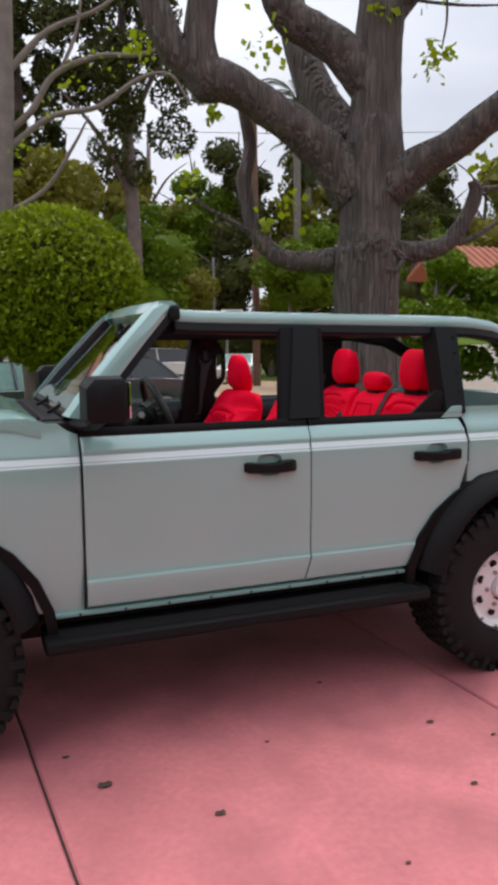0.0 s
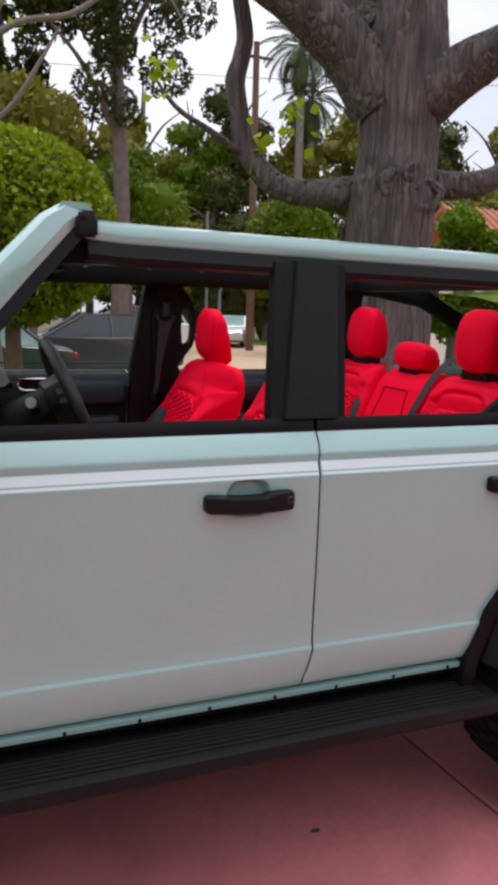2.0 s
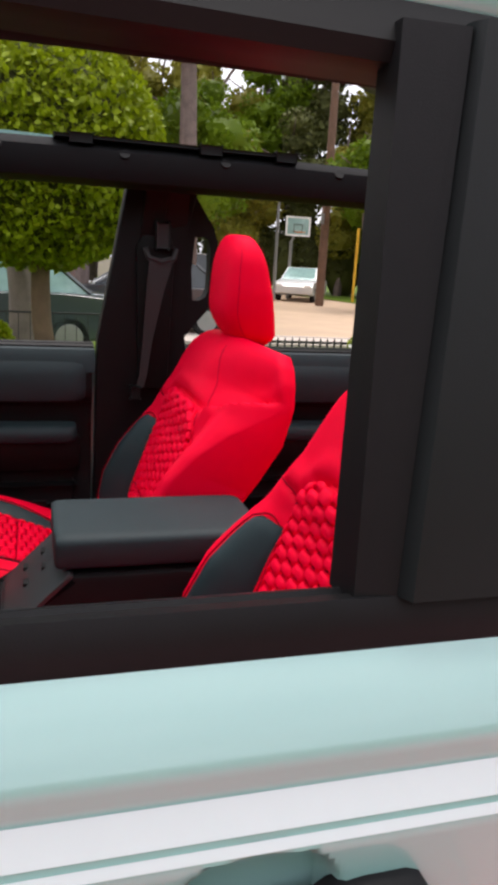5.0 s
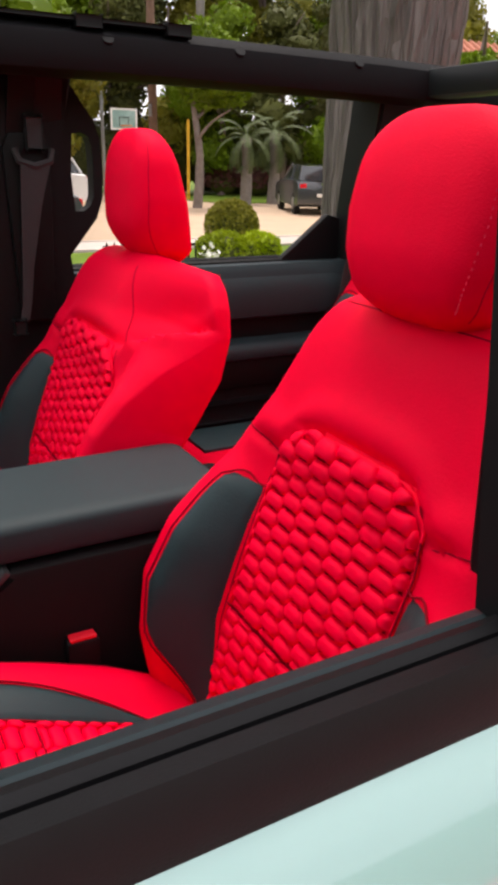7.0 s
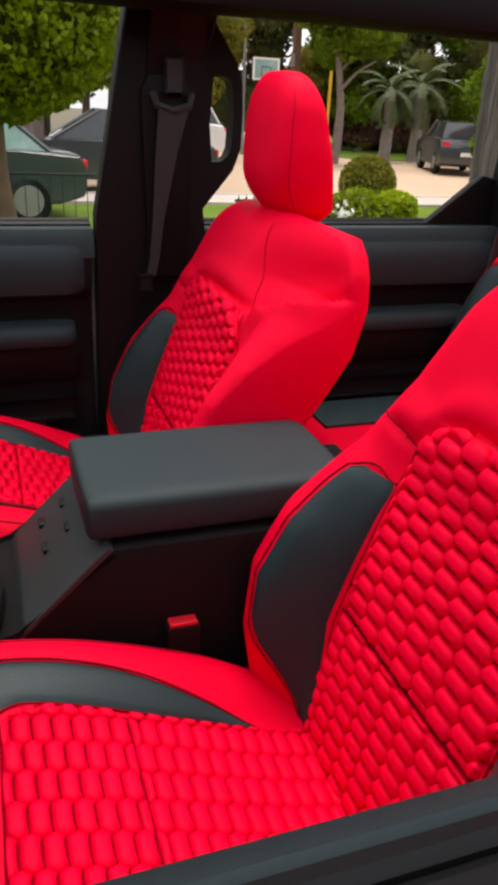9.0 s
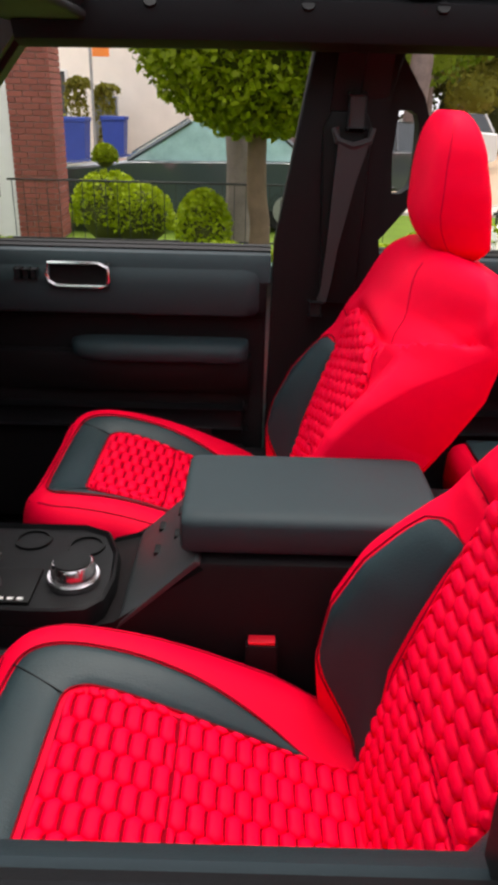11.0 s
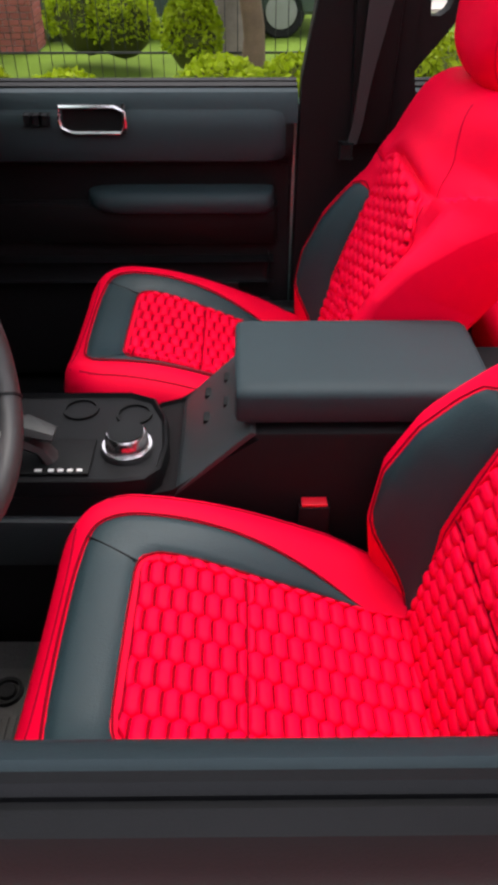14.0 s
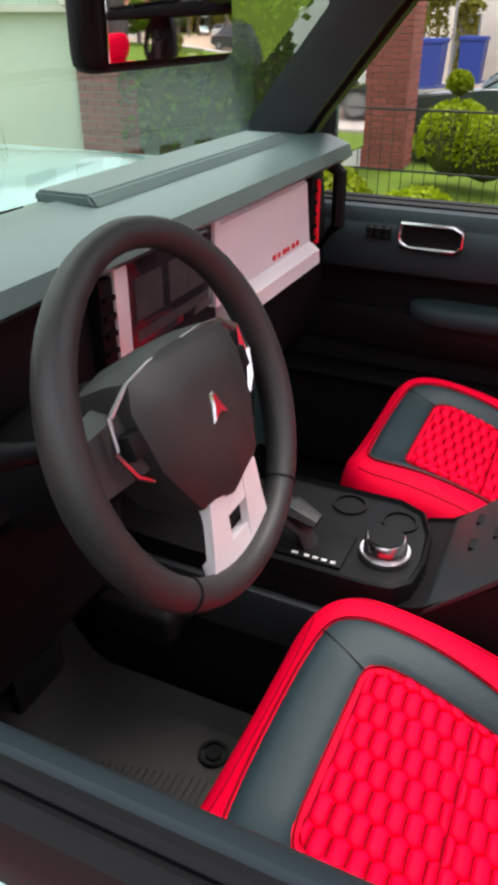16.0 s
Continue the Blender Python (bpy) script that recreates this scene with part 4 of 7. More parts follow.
# cabin mirror
bm = B()
box(bm, (-0.735, YC - 0.36, 1.712), (-0.700, YC - 0.10, 1.785), 0.016, 3)
cm = part("cabin_mirror", bm, GASKET, car, "black cabin mirror")
bm = B()
box(bm, (-0.6995, YC - 0.348, 1.721), (-0.697, YC - 0.112, 1.776), 0.001)
part("mirror_glass", bm, MIRROR, cm)
bm = B()
sweep(bm, [(-0.735, YC - 0.21, 1.76), (-0.77, YC - 0.15, 1.82), (-0.745, YC - 0.13, 1.86)], 0.014, 8)
part("mirror_stalk", bm, GASKET, cm)

# rear header and light rear bar
bm = B()
box(bm, (0.86, 0.30, 1.79), (0.95, 2 * YC - 0.30, 1.855), 0.02)
part("rear_cross_bar", bm, PILLAR, car)
bm = B()
loft(bm, [[(x, y, z) for x, z in ((1.25, 1.855), (1.60, 1.83), (1.88, 1.78), (1.88, 1.74), (1.60, 1.79), (1.25, 1.81))] for y in (0.26, YC, 2 * YC - 0.26)])
part("rear_roof_edge", bm, PAINT, car)

# floor, chassis
bm = B()
box(bm, (-1.20, 0.16, 0.60), (1.86, 2 * YC - 0.16, 0.66), 0.01)
box(bm, (-2.45, 0.42, 0.50), (1.84, 2 * YC - 0.42, 0.60), 0.02)
box(bm, (-2.45, 0.42, 0.60), (-1.22, 2 * YC - 0.42, 1.30), 0.02)
part("floor_pan", bm, GASKET, car)
for wx in (REAR_X, FRONT_X):
    bm = B()
    sweep(bm, [(wx, 0.1, WHEEL_R), (wx, 2 * YC - 0.1, WHEEL_R)], 0.05, 10)
    ball(bm, (wx, YC, WHEEL_R), 0.14, 2)
    part("axle", bm, GASKET, car)
bm = B()
box(bm, (-1.22, 0.16, 0.66), (-1.12, 2 * YC - 0.16, 1.44), 0.02)
part("bulkhead", bm, LINER, car)

# ---- seats ----
def hex_pads(bm, f, inside, u0, u1, v0, v1, pu, pv, h):
    """Domed long hexagons, pointed at both ends and notched below by a slot, on the surface f(u, v, height)."""
    cols = int((u1 - u0) / (0.85 * pu)) + 2
    rows = int((v1 - v0) / pv) + 2
    shape = [(0.5, 0), (0.44, 0.24), (0.35, 0.48), (0.12, 0.5), (-0.12, 0.5), (-0.35, 0.48), (-0.44, 0.24), (-0.5, 0), (-0.45, -0.22), (-0.37, -0.44), (-0.26, -0.37), (0.26, -0.37), (0.37, -0.44), (0.45, -0.22)]
    n = len(shape)
    for i in range(cols):
        for j in range(rows):
            u, v = u0 + i * 0.85 * pu, v0 + (j + 0.5 * (i % 2)) * pv
            edge = [(u + a * pu, v + b * pv) for a, b in shape]
            if not inside(u, v):
                left = [c for c in edge if inside(*c)]
                if len(left) < 4:
                    continue
                u, v = sum(a for a, _ in left) / len(left), sum(b for _, b in left) / len(left)
                if not inside(u, v):
                    continue
            # pads cut by the border are trimmed to it
            cut = []
            for a, b in edge:
                lo, hi = 0.0, 1.0
                if not inside(a, b):
                    for _ in range(7):
                        mid = (lo + hi) / 2
                        lo, hi = (mid, hi) if inside(lerp(u, a, mid), lerp(v, b, mid)) else (lo, mid)
                    a, b = lerp(u, a, lo), lerp(v, b, lo)
                cut.append((a, b))
            tall = max(b for _, b in cut) - min(b for _, b in cut)
            if min(tall, max(a for a, _ in cut) - min(a for a, _ in cut)) < 0.004:
                continue
            top = h * min(1.0, 0.35 + 0.65 * tall / pv)
            rings = []
            for sc, hh in ((0.99, -0.002), (0.95, 0.34), (0.84, 0.68), (0.62, 0.93), (0.30, 1.0)):
                rings.append([bm.verts.new(f(lerp(u, a, sc), lerp(v, b, sc), hh * top if hh > 0 else hh)) for a, b in cut])
            for p, q in zip(rings, rings[1:]):
                for k in range(n):
                    bm.faces.new((p[k], p[(k + 1) % n], q[(k + 1) % n], q[k]))
            bm.faces.new(rings[-1])


def soft_pads(ob):
    """Shades the pads as cushions, with no hard edge between their faces."""
    ob.data.set_sharp_from_angle(angle=math.pi)


def strip(bm, f, v0, v1, left, right, h, nu=10, nv=24, puff=0.003):
    """A padded panel between two edge curves, laid on f."""
    def at(s, t):
        v = lerp(v0, v1, t)
        u = lerp(left(v), right(v), s)
        edge = min(1.0, 6 * min(s, 1 - s), 8 * min(t, 1 - t))
        return f(u, v, h + puff * (1 - (1 - edge) ** 2) - (0.004 if edge == 0 else 0))
    sheet(bm, at, nu, nv)


def seat_back(parent, yc, base, recline, width, thick, top, insert, quilt_seam, wide=1.0, bolsters=True, bol=(0.058, 0.058), swept=0.0):
    """Upholstered backrest. base: foot of its front face (x, z); recline in degrees."""
    r = radians(recline)
    O, V, N = Vector((base[0], yc, base[1])), Vector((math.sin(r), 0, math.cos(r))), Vector((-math.cos(r), 0, math.sin(r)))

    def W(v, u=1.0):
        if u < 0 and swept:
            return curve([(0, 0.215), (0.08, 0.250), (0.16, 0.268), (0.30, 0.265), (0.51, 0.260), (0.56, 0.250), (0.59, 0.232), (0.612, 0.20)], v)
        return curve(width, v)

    def swept_depth(a, v):
        """Inboard half of the swept seat: wall beside the insert, a shoulder band, then a crisp edge to the side panel."""
        flat = 0.016 * math.sin(math.pi * min(1, v / top)) + 0.012 * step(0.36, 0.43, v) * step(top + 0.02, top - 0.10, v)
        crest = curve([(0, 0.040), (0.10, 0.055), (0.237, 0.052), (0.312, 0.040), (0.356, 0.028), (0.403, 0.012), (0.46, -0.006)], v)
        edge = curve([(0, 0.05), (0.2, 0.064), (0.297, 0.057), (0.364, 0.027), (0.424, -0.017), (0.465, -0.059), (0.507, -0.100), (0.53, -0.098), (0.612, -0.070)], v)
        low = lerp(flat, crest, step(0.180, 0.206, a))
        t = max(0.0, min(1.0, (a - 0.206) / 0.054))
        low = lerp(low, edge, t ** 1.3) + 0.010 * math.sin(math.pi * t)
        yoke = lerp(flat, edge, step(0.05, 0.262, a) ** 1.15)
        vs = curve([(0, 0.449), (0.06, 0.447), (0.11, 0.442), (0.150, 0.437), (0.262, 0.525)], a)
        d = lerp(low, yoke, step(-0.010, 0.010, v - vs))
        d -= 0.009 * math.exp(-((v - vs) / 0.007) ** 2) - 0.006 * math.exp(-((v - vs - 0.026) / 0.02) ** 2)
        e = max(0.0, (a - (W(v, -1) - 0.014)) / 0.014)
        d -= 0.012 * (1 - math.sqrt(max(0.0, 1 - min(1, e) ** 2)))
        e = max(0.0, (v - (top - 0.06)) / 0.06)
        return d - 0.035 * (1 - math.sqrt(max(0.0, 1 - min(1, e) ** 2)))

    def depth(u, v):
        a, w = abs(u), W(v)
        if u < 0 and swept:
            return swept_depth(a, v)
        rise = curve([(0, 0.6), (0.08, 0.95), (0.16, 1), (0.24, 0.84), (0.30, 0.58), (0.36, 0.30), (0.42, 0.08), (0.46, 0)], v)
        d = (bol[0] if u < 0 else bol[1]) * step(0.130 * wide, 0.205 * wide, a) * rise
        d += 0.016 * math.sin(math.pi * min(1, v / top))
        d += 0.012 * step(0.36, 0.43, v) * step(top + 0.02, top - 0.10, v)
        vs = curve([(0, 0.447), (0.06, 0.446), (0.105, 0.437), (0.131, 0.408), (0.144, 0.394), (0.17, 0.402), (0.25, 0.418)], a / wide)
        d -= (0.0085 * math.exp(-((v - vs) / 0.0065) ** 2) - 0.006 * math.exp(-((v - vs - 0.026) / 0.02) ** 2)) * step(w - 0.012, w - 0.07, a)
        e = max(0.0, (a - (w - 0.034)) / 0.034)
        d -= 0.036 * (1 - math.sqrt(max(0.0, 1 - min(1, e) ** 2)))
        e = max(0.0, (v - (top - 0.06)) / 0.06)
        return max(-0.062, d - 0.055 * (1 - math.sqrt(max(0.0, 1 - min(1, e) ** 2))))

    def f(u, v, h=0.0):
        p = O + Vector((0, u, 0)) + V * v + N * depth(u, v)
        e = 0.004
        du = O + Vector((0, u + e, 0)) + V * v + N * depth(u + e, v) - p
        dv = V * e + N * (depth(u, v + e) - depth(u, v))
        n = dv.cross(du).normalized()
        if n.dot(N) < 0:
            n = -n
        return p + n * h

    bm = B()
    rings = []
    for j in range(101):
        v = top * j / 100
        w = W(v)
        wl = W(v, -1)
        front = [f((w if s > 0 else wl) * math.sin(math.pi / 2 * s), v) for s in [-1 + k / 20 for k in range(41)]]
        tk = thick * curve([(0, 0.9), (0.2, 1.05), (0.36, 1.2), (0.45, 1.1), (top - 0.04, 0.75), (top, 0.55)], v)
        if swept:
            tk = curve([(0, 0.10), (0.2, 0.103), (0.30, 0.114), (0.36, 0.132), (0.44, 0.150), (0.52, 0.142), (top, 0.112)], v)
        back = [O + Vector((0, (w if k > 0 else wl) * k, 0)) + V * v - N * (tk * b) for k, b in ((0.998, 0.70), (0.97, 0.88), (0.86, 0.97), (0.5, 1.03), (0, 1.05), (-0.5, 1.03), (-0.86, 0.97), (-0.97, 0.96 if swept else 0.88), (-0.998, 0.88 if swept else 0.70))]
        rings.append(front + back)
    loft(bm, rings)
    body = part("seat_backrest", bm, RED, parent, "red leatherette seat backrest")

    wi = lambda v, u=1.0: curve(insert, v) * (1.34 if u < 0 and swept else 1.0)
    vt = insert[-1][0]
    # dark sheet under the pads, painted as the shade in their grooves
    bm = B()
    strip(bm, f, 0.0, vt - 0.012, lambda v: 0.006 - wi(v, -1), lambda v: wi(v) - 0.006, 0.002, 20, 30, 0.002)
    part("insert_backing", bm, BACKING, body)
    bm = B()
    hex_pads(bm, lambda u, v, h: f(u, v, 0.004 + h), lambda u, v: quilt_seam + 0.003 < v < vt - 0.004 and abs(u) < wi(v, u) - 0.002, -0.215, 0.18, quilt_seam - 0.01, vt + 0.02, 0.043, 0.0225, 0.0098)
    hex_pads(bm, lambda u, v, h: f(u, v, 0.004 + h), lambda u, v: 0.002 < v < quilt_seam - 0.003 and abs(u) < wi(v, u) - 0.002, -0.215, 0.18, 0.0, quilt_seam + 0.02, 0.040, 0.0210, 0.0090)
    soft_pads(tagged(part("quilted_insert", bm, REDQ, body), "red quilted honeycomb insert", kind="stuff"))
    bm = B()
    rim = [(-wi(v, -1), v) for v in [(vt - 0.006) * k / 24 for k in range(25)]] + [(wi(v), v) for v in [(vt - 0.006) * k / 24 for k in range(24, -1, -1)]]
    sweep(bm, [f(q[0], q[1], 0.0025) for q in smooth_path([(u, v, 0) for u, v in rim], 3)], 0.0026, 8)
    part("insert_welt", bm, RED, body)
    if bolsters:
        outer = lambda v: curve([(0, 0.130), (0.05, 0.168), (0.10, 0.206), (0.16, 0.228), (0.24, 0.226), (0.30, 0.217), (0.330, 0.207), (0.342, 0.199), (0.348, 0.186)], v)
        for sg in (-1, 1):
            if sg < 0 and swept:
                continue
            bm = B()
            strip(bm, f, 0.0, 0.348, lambda v: sg * (wi(v) + 0.004), lambda v: sg * max(outer(v), wi(v) + 0.008), 0.0022, 10, 26, 0.002)
            part("bolster_panel", bm, SLATE, body, "slate leatherette bolster panel")
            bm = B()
            line = [f(sg * outer(v), v, 0.004) for v in [0.348 * k / 26 for k in range(27)]] + [f(sg * lerp(outer(0.348), wi(0.348), k / 6), 0.348 + 0.004 * math.sin(k), 0.004) for k in range(1, 7)]
            sweep(bm, line, 0.0014, 5)
            sweep(bm, [f(sg * (wi(v) + 0.002), v, 0.004) for v in [vt * k / 26 for k in range(26)]], 0.0012, 5)
            part("piping", bm, PIPE, body)
    # seams of the yoke and along the bolster crests
    for sg in (-1, 1):
        bm = B()
        sweep(bm, [f(sg * a * wide, curve([(0.14, 0.437), (0.262, 0.525)] if sg < 0 and swept else [(0.14, 0.392), (0.17, 0.402), (0.25, 0.418)], a), 0.0014) for a in (0.142, 0.155, 0.17, 0.185, 0.20, 0.21)], 0.0009, 5)
        part("yoke_seam", bm, PIPE, body)
    if not swept:
        bm = B()
        sweep(bm, [f(u, v, 0.0) for u, v in [(lerp(-1, 1, k / 12) * 0.14, top - 0.035) for k in range(13)]], 0.0009, 5)
        part("seam", bm, PIPE, body)
    if swept:
        bm = B()
        sweep(bm, [f(-lerp(0.150, 0.085, k / 14), lerp(0.440, top - 0.03, k / 14), 0.0006) for k in range(15)], 0.0008, 5)
        sweep(bm, [f(-lerp(0.206, 0.172, step(0.0, 1.0, k / 16)), lerp(0.02, 0.436, k / 16), 0.0006) for k in range(17)], 0.0008, 5)
        part("panel_seam", bm, SEAM, body)
    bm = B()
    sweep(bm, [f(lerp(-wi(quilt_seam, -1), wi(quilt_seam), k / 10), quilt_seam, 0.0045) for k in range(11)], 0.0013, 5)
    part("cross_seam", bm, PIPE, body)
    return body, f


def headrest(parent, c, half, tilt, posts=True, stitched=False, under=0.5):
    """Upright front face, back that leans in towards a narrow crown, rounded all round."""
    m = Euler((0, radians(tilt), 0)).to_matrix()

    def ends(k):
        """Front, back and half width at the height k, from -1 at the foot to 1 at the crown."""
        cap = math.sqrt(max(0.0, 1 - max(0.0, (k - 0.55) / 0.45) ** 2.4))
        foot = math.sqrt(max(0.0, 1 - max(0.0, (-k - 0.72) / 0.28) ** 2.2))
        fr = -0.98 + 0.16 * step(0.2, 1.0, k) + under * max(0.0, (-k - 0.25) / 0.75) ** 2
        bk = curve([(-1, 1.30), (-0.75, 1.48), (-0.1, 1.12), (0.5, 0.66), (1, 0.15)], k)
        mid = (fr + bk) / 2
        q = 0.30 + 0.70 * min(cap, foot)
        wd = curve([(-1, 0.64), (-0.75, 0.79), (-0.4, 0.93), (0.0, 1.0), (0.5, 0.97), (1, 0.82)], k) * (0.45 + 0.55 * min(cap, foot))
        return half[0] * (mid + (fr - mid) * q), half[0] * (mid + (bk - mid) * q), half[1] * wd

    bm = B()
    rings = []
    for j in range(31):
        k = math.sin(math.pi * (j / 30 - 0.5))
        a, b, w = ends(k)
        rings.append([Vector(c) + m @ Vector(((a + b) / 2 + (b - a) / 2 * math.copysign(abs(math.cos(t)) ** 0.5, math.cos(t)) - 0.010 * max(0.0, -math.cos(t)) * (1 - math.sin(t) ** 2),
                                              w * math.copysign(abs(math.sin(t)) ** 0.42, math.sin(t)), half[2] * k)) for t in [2 * math.pi * n / 36 for n in range(36)]])
    loft(bm, rings)
    hr = part("headrest", bm, RED, parent, "red leatherette headrest")
    bm = B()
    for sg in (-1, 1):
        ring = []
        for k in range(22):
            z = 0.86 * math.sin(math.pi * (k / 21 - 0.5))
            a, b, w = ends(z)
            sn, cs = 0.90, math.sqrt(1 - 0.90 ** 2)
            q = Vector(((a + b) / 2 - (b - a) / 2 * cs ** 0.5 - 0.010 * cs * (1 - sn * sn), sg * w * sn ** 0.42, half[2] * z))
            ring.append(Vector(c) + m @ q)
        sweep(bm, ring, 0.0007, 5)
        part("headrest_seam", bm, SEAM, hr)
        bm = B()
    bm.free()
    if stitched:
        bm = B()
        for k in range(34):      # a row of stitches down the outboard edge of the front face
            z = 0.80 * math.sin(math.pi * (k / 33 - 0.5))
            a, b, w = ends(z)
            sn, cs = -0.66, -math.sqrt(1 - 0.66 ** 2)
            p = Vector(c) + m @ Vector(((a + b) / 2 - (b - a) / 2 * abs(cs) ** 0.5 - 0.010 * abs(cs) * (1 - sn * sn), -w * abs(sn) ** 0.42, half[2] * z))
            q = m @ Vector((0, 0, 0.0014))
            sweep(bm, [p - q, p + q], 0.0009, 4)
        tagged(part("stitching", bm, STITCH, hr), kind="stuff")
    if posts:
        bm = B()
        box(bm, (c[0] - 0.035, c[1] - 0.075, c[2] - half[2] - 0.035), (c[0] + 0.035, c[1] + 0.075, c[2] - half[2] + 0.02), 0.012)
        part("headrest_collar", bm, GASKET, hr)
    return hr


FRONT_W = [(0, 0.215), (0.08, 0.252), (0.16, 0.278), (0.26, 0.276), (0.34, 0.256), (0.42, 0.228), (0.50, 0.206), (0.56, 0.190), (0.60, 0.172), (0.635, 0.140)]
FRONT_I = [(0, 0.112), (0.06, 0.126), (0.15, 0.141), (0.30, 0.142), (0.36, 0.141), (0.40, 0.132), (0.428, 0.108), (0.440, 0.075), (0.443, 0.05)]


def front_seat(yc, out, dx, xb, bol):
    """out: -1 where the door is at smaller y, +1 at larger; dx: how far it is slid; xb: foot of the backrest."""
    bm = B()
    # plastic base with side valance, knob and lever
    prism(bm, [(-0.505, 0.975), (-0.49, 0.90), (-0.445, 0.835), (-0.38, 0.815), (-0.20, 0.805), (-0.135, 0.86), (-0.09, 0.965), (-0.2, 0.96), (-0.4, 0.968)], 1, yc + out * 0.200, yc + out * 0.252, 0.010)
    prism(bm, [(-0.48, 0.905), (-0.44, 0.85), (-0.12, 0.85), (-0.09, 0.89)], 1, yc - 0.20, yc + 0.20, 0.01)
    base = part("front_seat", bm, BLACK, car, "red and slate front seat on black base")
    bm = B()
    disc(bm, (-0.338, yc + out * 0.252, 0.905), (0, out, 0), 0.033, 0.016, 22, 0.9)
    for k in range(5):
        box(bm, (-0.356 + 0.009 * k - 0.003, yc + out * 0.254, 0.918), (-0.356 + 0.009 * k + 0.003, yc + out * 0.276, 0.934), 0.002, 1)
    part("lumbar_knob", bm, BLACK, base)
    bm = B()
    box(bm, (-0.275, yc + out * 0.250, 0.930), (-0.175, yc + out * 0.275, 0.962), 0.010)
    part("height_lever", bm, BLACK, base)
    bm = B()
    prism(bm, [(-0.205, 0.87), (-0.145, 0.915), (-0.125, 0.91), (-0.19, 0.855)], 1, yc + out * 0.250, yc + out * 0.268, 0.005)
    part("recline_lever", bm, BLACK, base)
    for sg in (-1, 1):
        bm = B()
        box(bm, (-0.62, yc + sg * 0.17 - 0.02, 0.6605), (0.05, yc + sg * 0.17 + 0.02, 0.72), 0.006)
        box(bm, (-0.46, yc + sg * 0.17 - 0.015, 0.72), (-0.10, yc + sg * 0.17 + 0.015, 0.86), 0.006)
        part("seat_rail", bm, GASKET, base)

    # cushion
    def Wc(v):
        return 0.252 - (0.10 - math.sqrt(max(0.0, 0.01 - max(0.0, v - 0.355) ** 2)) if v > 0.355 else 0.0) - 0.02 * step(0.1, 0, v)

    def hgt(u, v):
        w = Wc(v)
        z = 0.918 + 0.142 * step(-0.12, 0.40, v) - 0.014 * (1 - (u / 0.25) ** 2)
        z += 0.022 * step(0.11, 0.19, abs(u)) * (0.4 + 0.6 * step(0.40, 0.15, v))
        e = max(0.0, (abs(u) - (w - 0.055)) / 0.055)
        z -= 0.050 * (1 - math.sqrt(max(0.0, 1 - min(1, e) ** 2)))
        e = max(0.0, (v - 0.40) / 0.055)
        return z - 0.050 * (1 - math.sqrt(max(0.0, 1 - min(1, e) ** 2)))

    def f(u, v, h=0.0):
        e = 0.004
        p = Vector((-0.115 - v, yc + u, hgt(u, v)))
        a = Vector((-0.115 - v, yc + u + e, hgt(u + e, v))) - p
        b = Vector((-0.115 - v - e, yc + u, hgt(u, v + e))) - p
        n = a.cross(b).normalized()
        return p + (n if n.z > 0 else -n) * h

    bm = B()
    rings = []
    for j in range(31):
        v = lerp(-0.075, 0.4545, math.sin(math.pi / 2 * j / 30))
        w = Wc(v)
        row = [f(w * math.sin(math.pi / 2 * s), v) for s in [-1 + k / 14 for k in range(29)]]
        low = [Vector((-0.115 - v * (1.0 - 0.03 * b), yc + w * k, lerp(hgt(w, v), 0.905, b))) for k, b in ((1.015, 0.35), (1.0, 0.8), (0.93, 1.0), (0.0, 1.0), (-0.93, 1.0), (-1.0, 0.8), (-1.015, 0.35))]
        rings.append(row + low)
    loft(bm, rings)
    cu = part("seat_cushion", bm, RED, base, "red leatherette seat cushion")
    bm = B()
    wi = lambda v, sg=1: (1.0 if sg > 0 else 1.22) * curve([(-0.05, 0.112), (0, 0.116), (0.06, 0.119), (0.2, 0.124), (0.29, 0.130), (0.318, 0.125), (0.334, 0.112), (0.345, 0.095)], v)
    # same darkened sheet, so gaps between the cushion pads look shaded
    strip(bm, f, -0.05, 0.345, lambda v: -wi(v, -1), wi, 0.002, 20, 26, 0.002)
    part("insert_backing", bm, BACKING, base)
    bm = B()
    for lo, hi in ((-0.045, 0.2045), (0.2065, 0.338)):
        hex_pads(bm, lambda u, v, h: f(u, v, 0.004 + h), lambda u, v: lo < v < hi and abs(u) < wi(v, u) - 0.002, -0.20, 0.20, lo - 0.01, hi + 0.02, 0.043, 0.0200, 0.0074)
    soft_pads(tagged(part("quilted_insert", bm, REDQ, base), "red quilted honeycomb insert", kind="stuff"))
    # one slate band: along the inner side, round the front corner and back in a thin line on the other side
    outer = smooth_path([(u, v, 0) for u, v in ((0.118, 0.045), (0.146, 0.10), (0.168, 0.17), (0.181, 0.25), (0.185, 0.32), (0.181, 0.372), (0.160, 0.405), (0.11, 0.418), (0.02, 0.421),
                                                (-0.08, 0.418), (-0.150, 0.410), (-0.181, 0.392), (-0.182, 0.35), (-0.174, 0.29), (-0.166, 0.21), (-0.158, 0.13), (-0.147, 0.06))], 6)
    inner = smooth_path([(u, v, 0) for u, v in ((0.116, 0.045), (0.121, 0.10), (0.123, 0.17), (0.127, 0.24), (0.130, 0.295), (0.127, 0.325), (0.110, 0.343), (0.07, 0.346), (0.01, 0.347),
                                                (-0.06, 0.347), (-0.115, 0.345), (-0.148, 0.333), (-0.158, 0.30), (-0.158, 0.26), (-0.154, 0.20), (-0.149, 0.13), (-0.144, 0.06))], 6)
    bm = B()

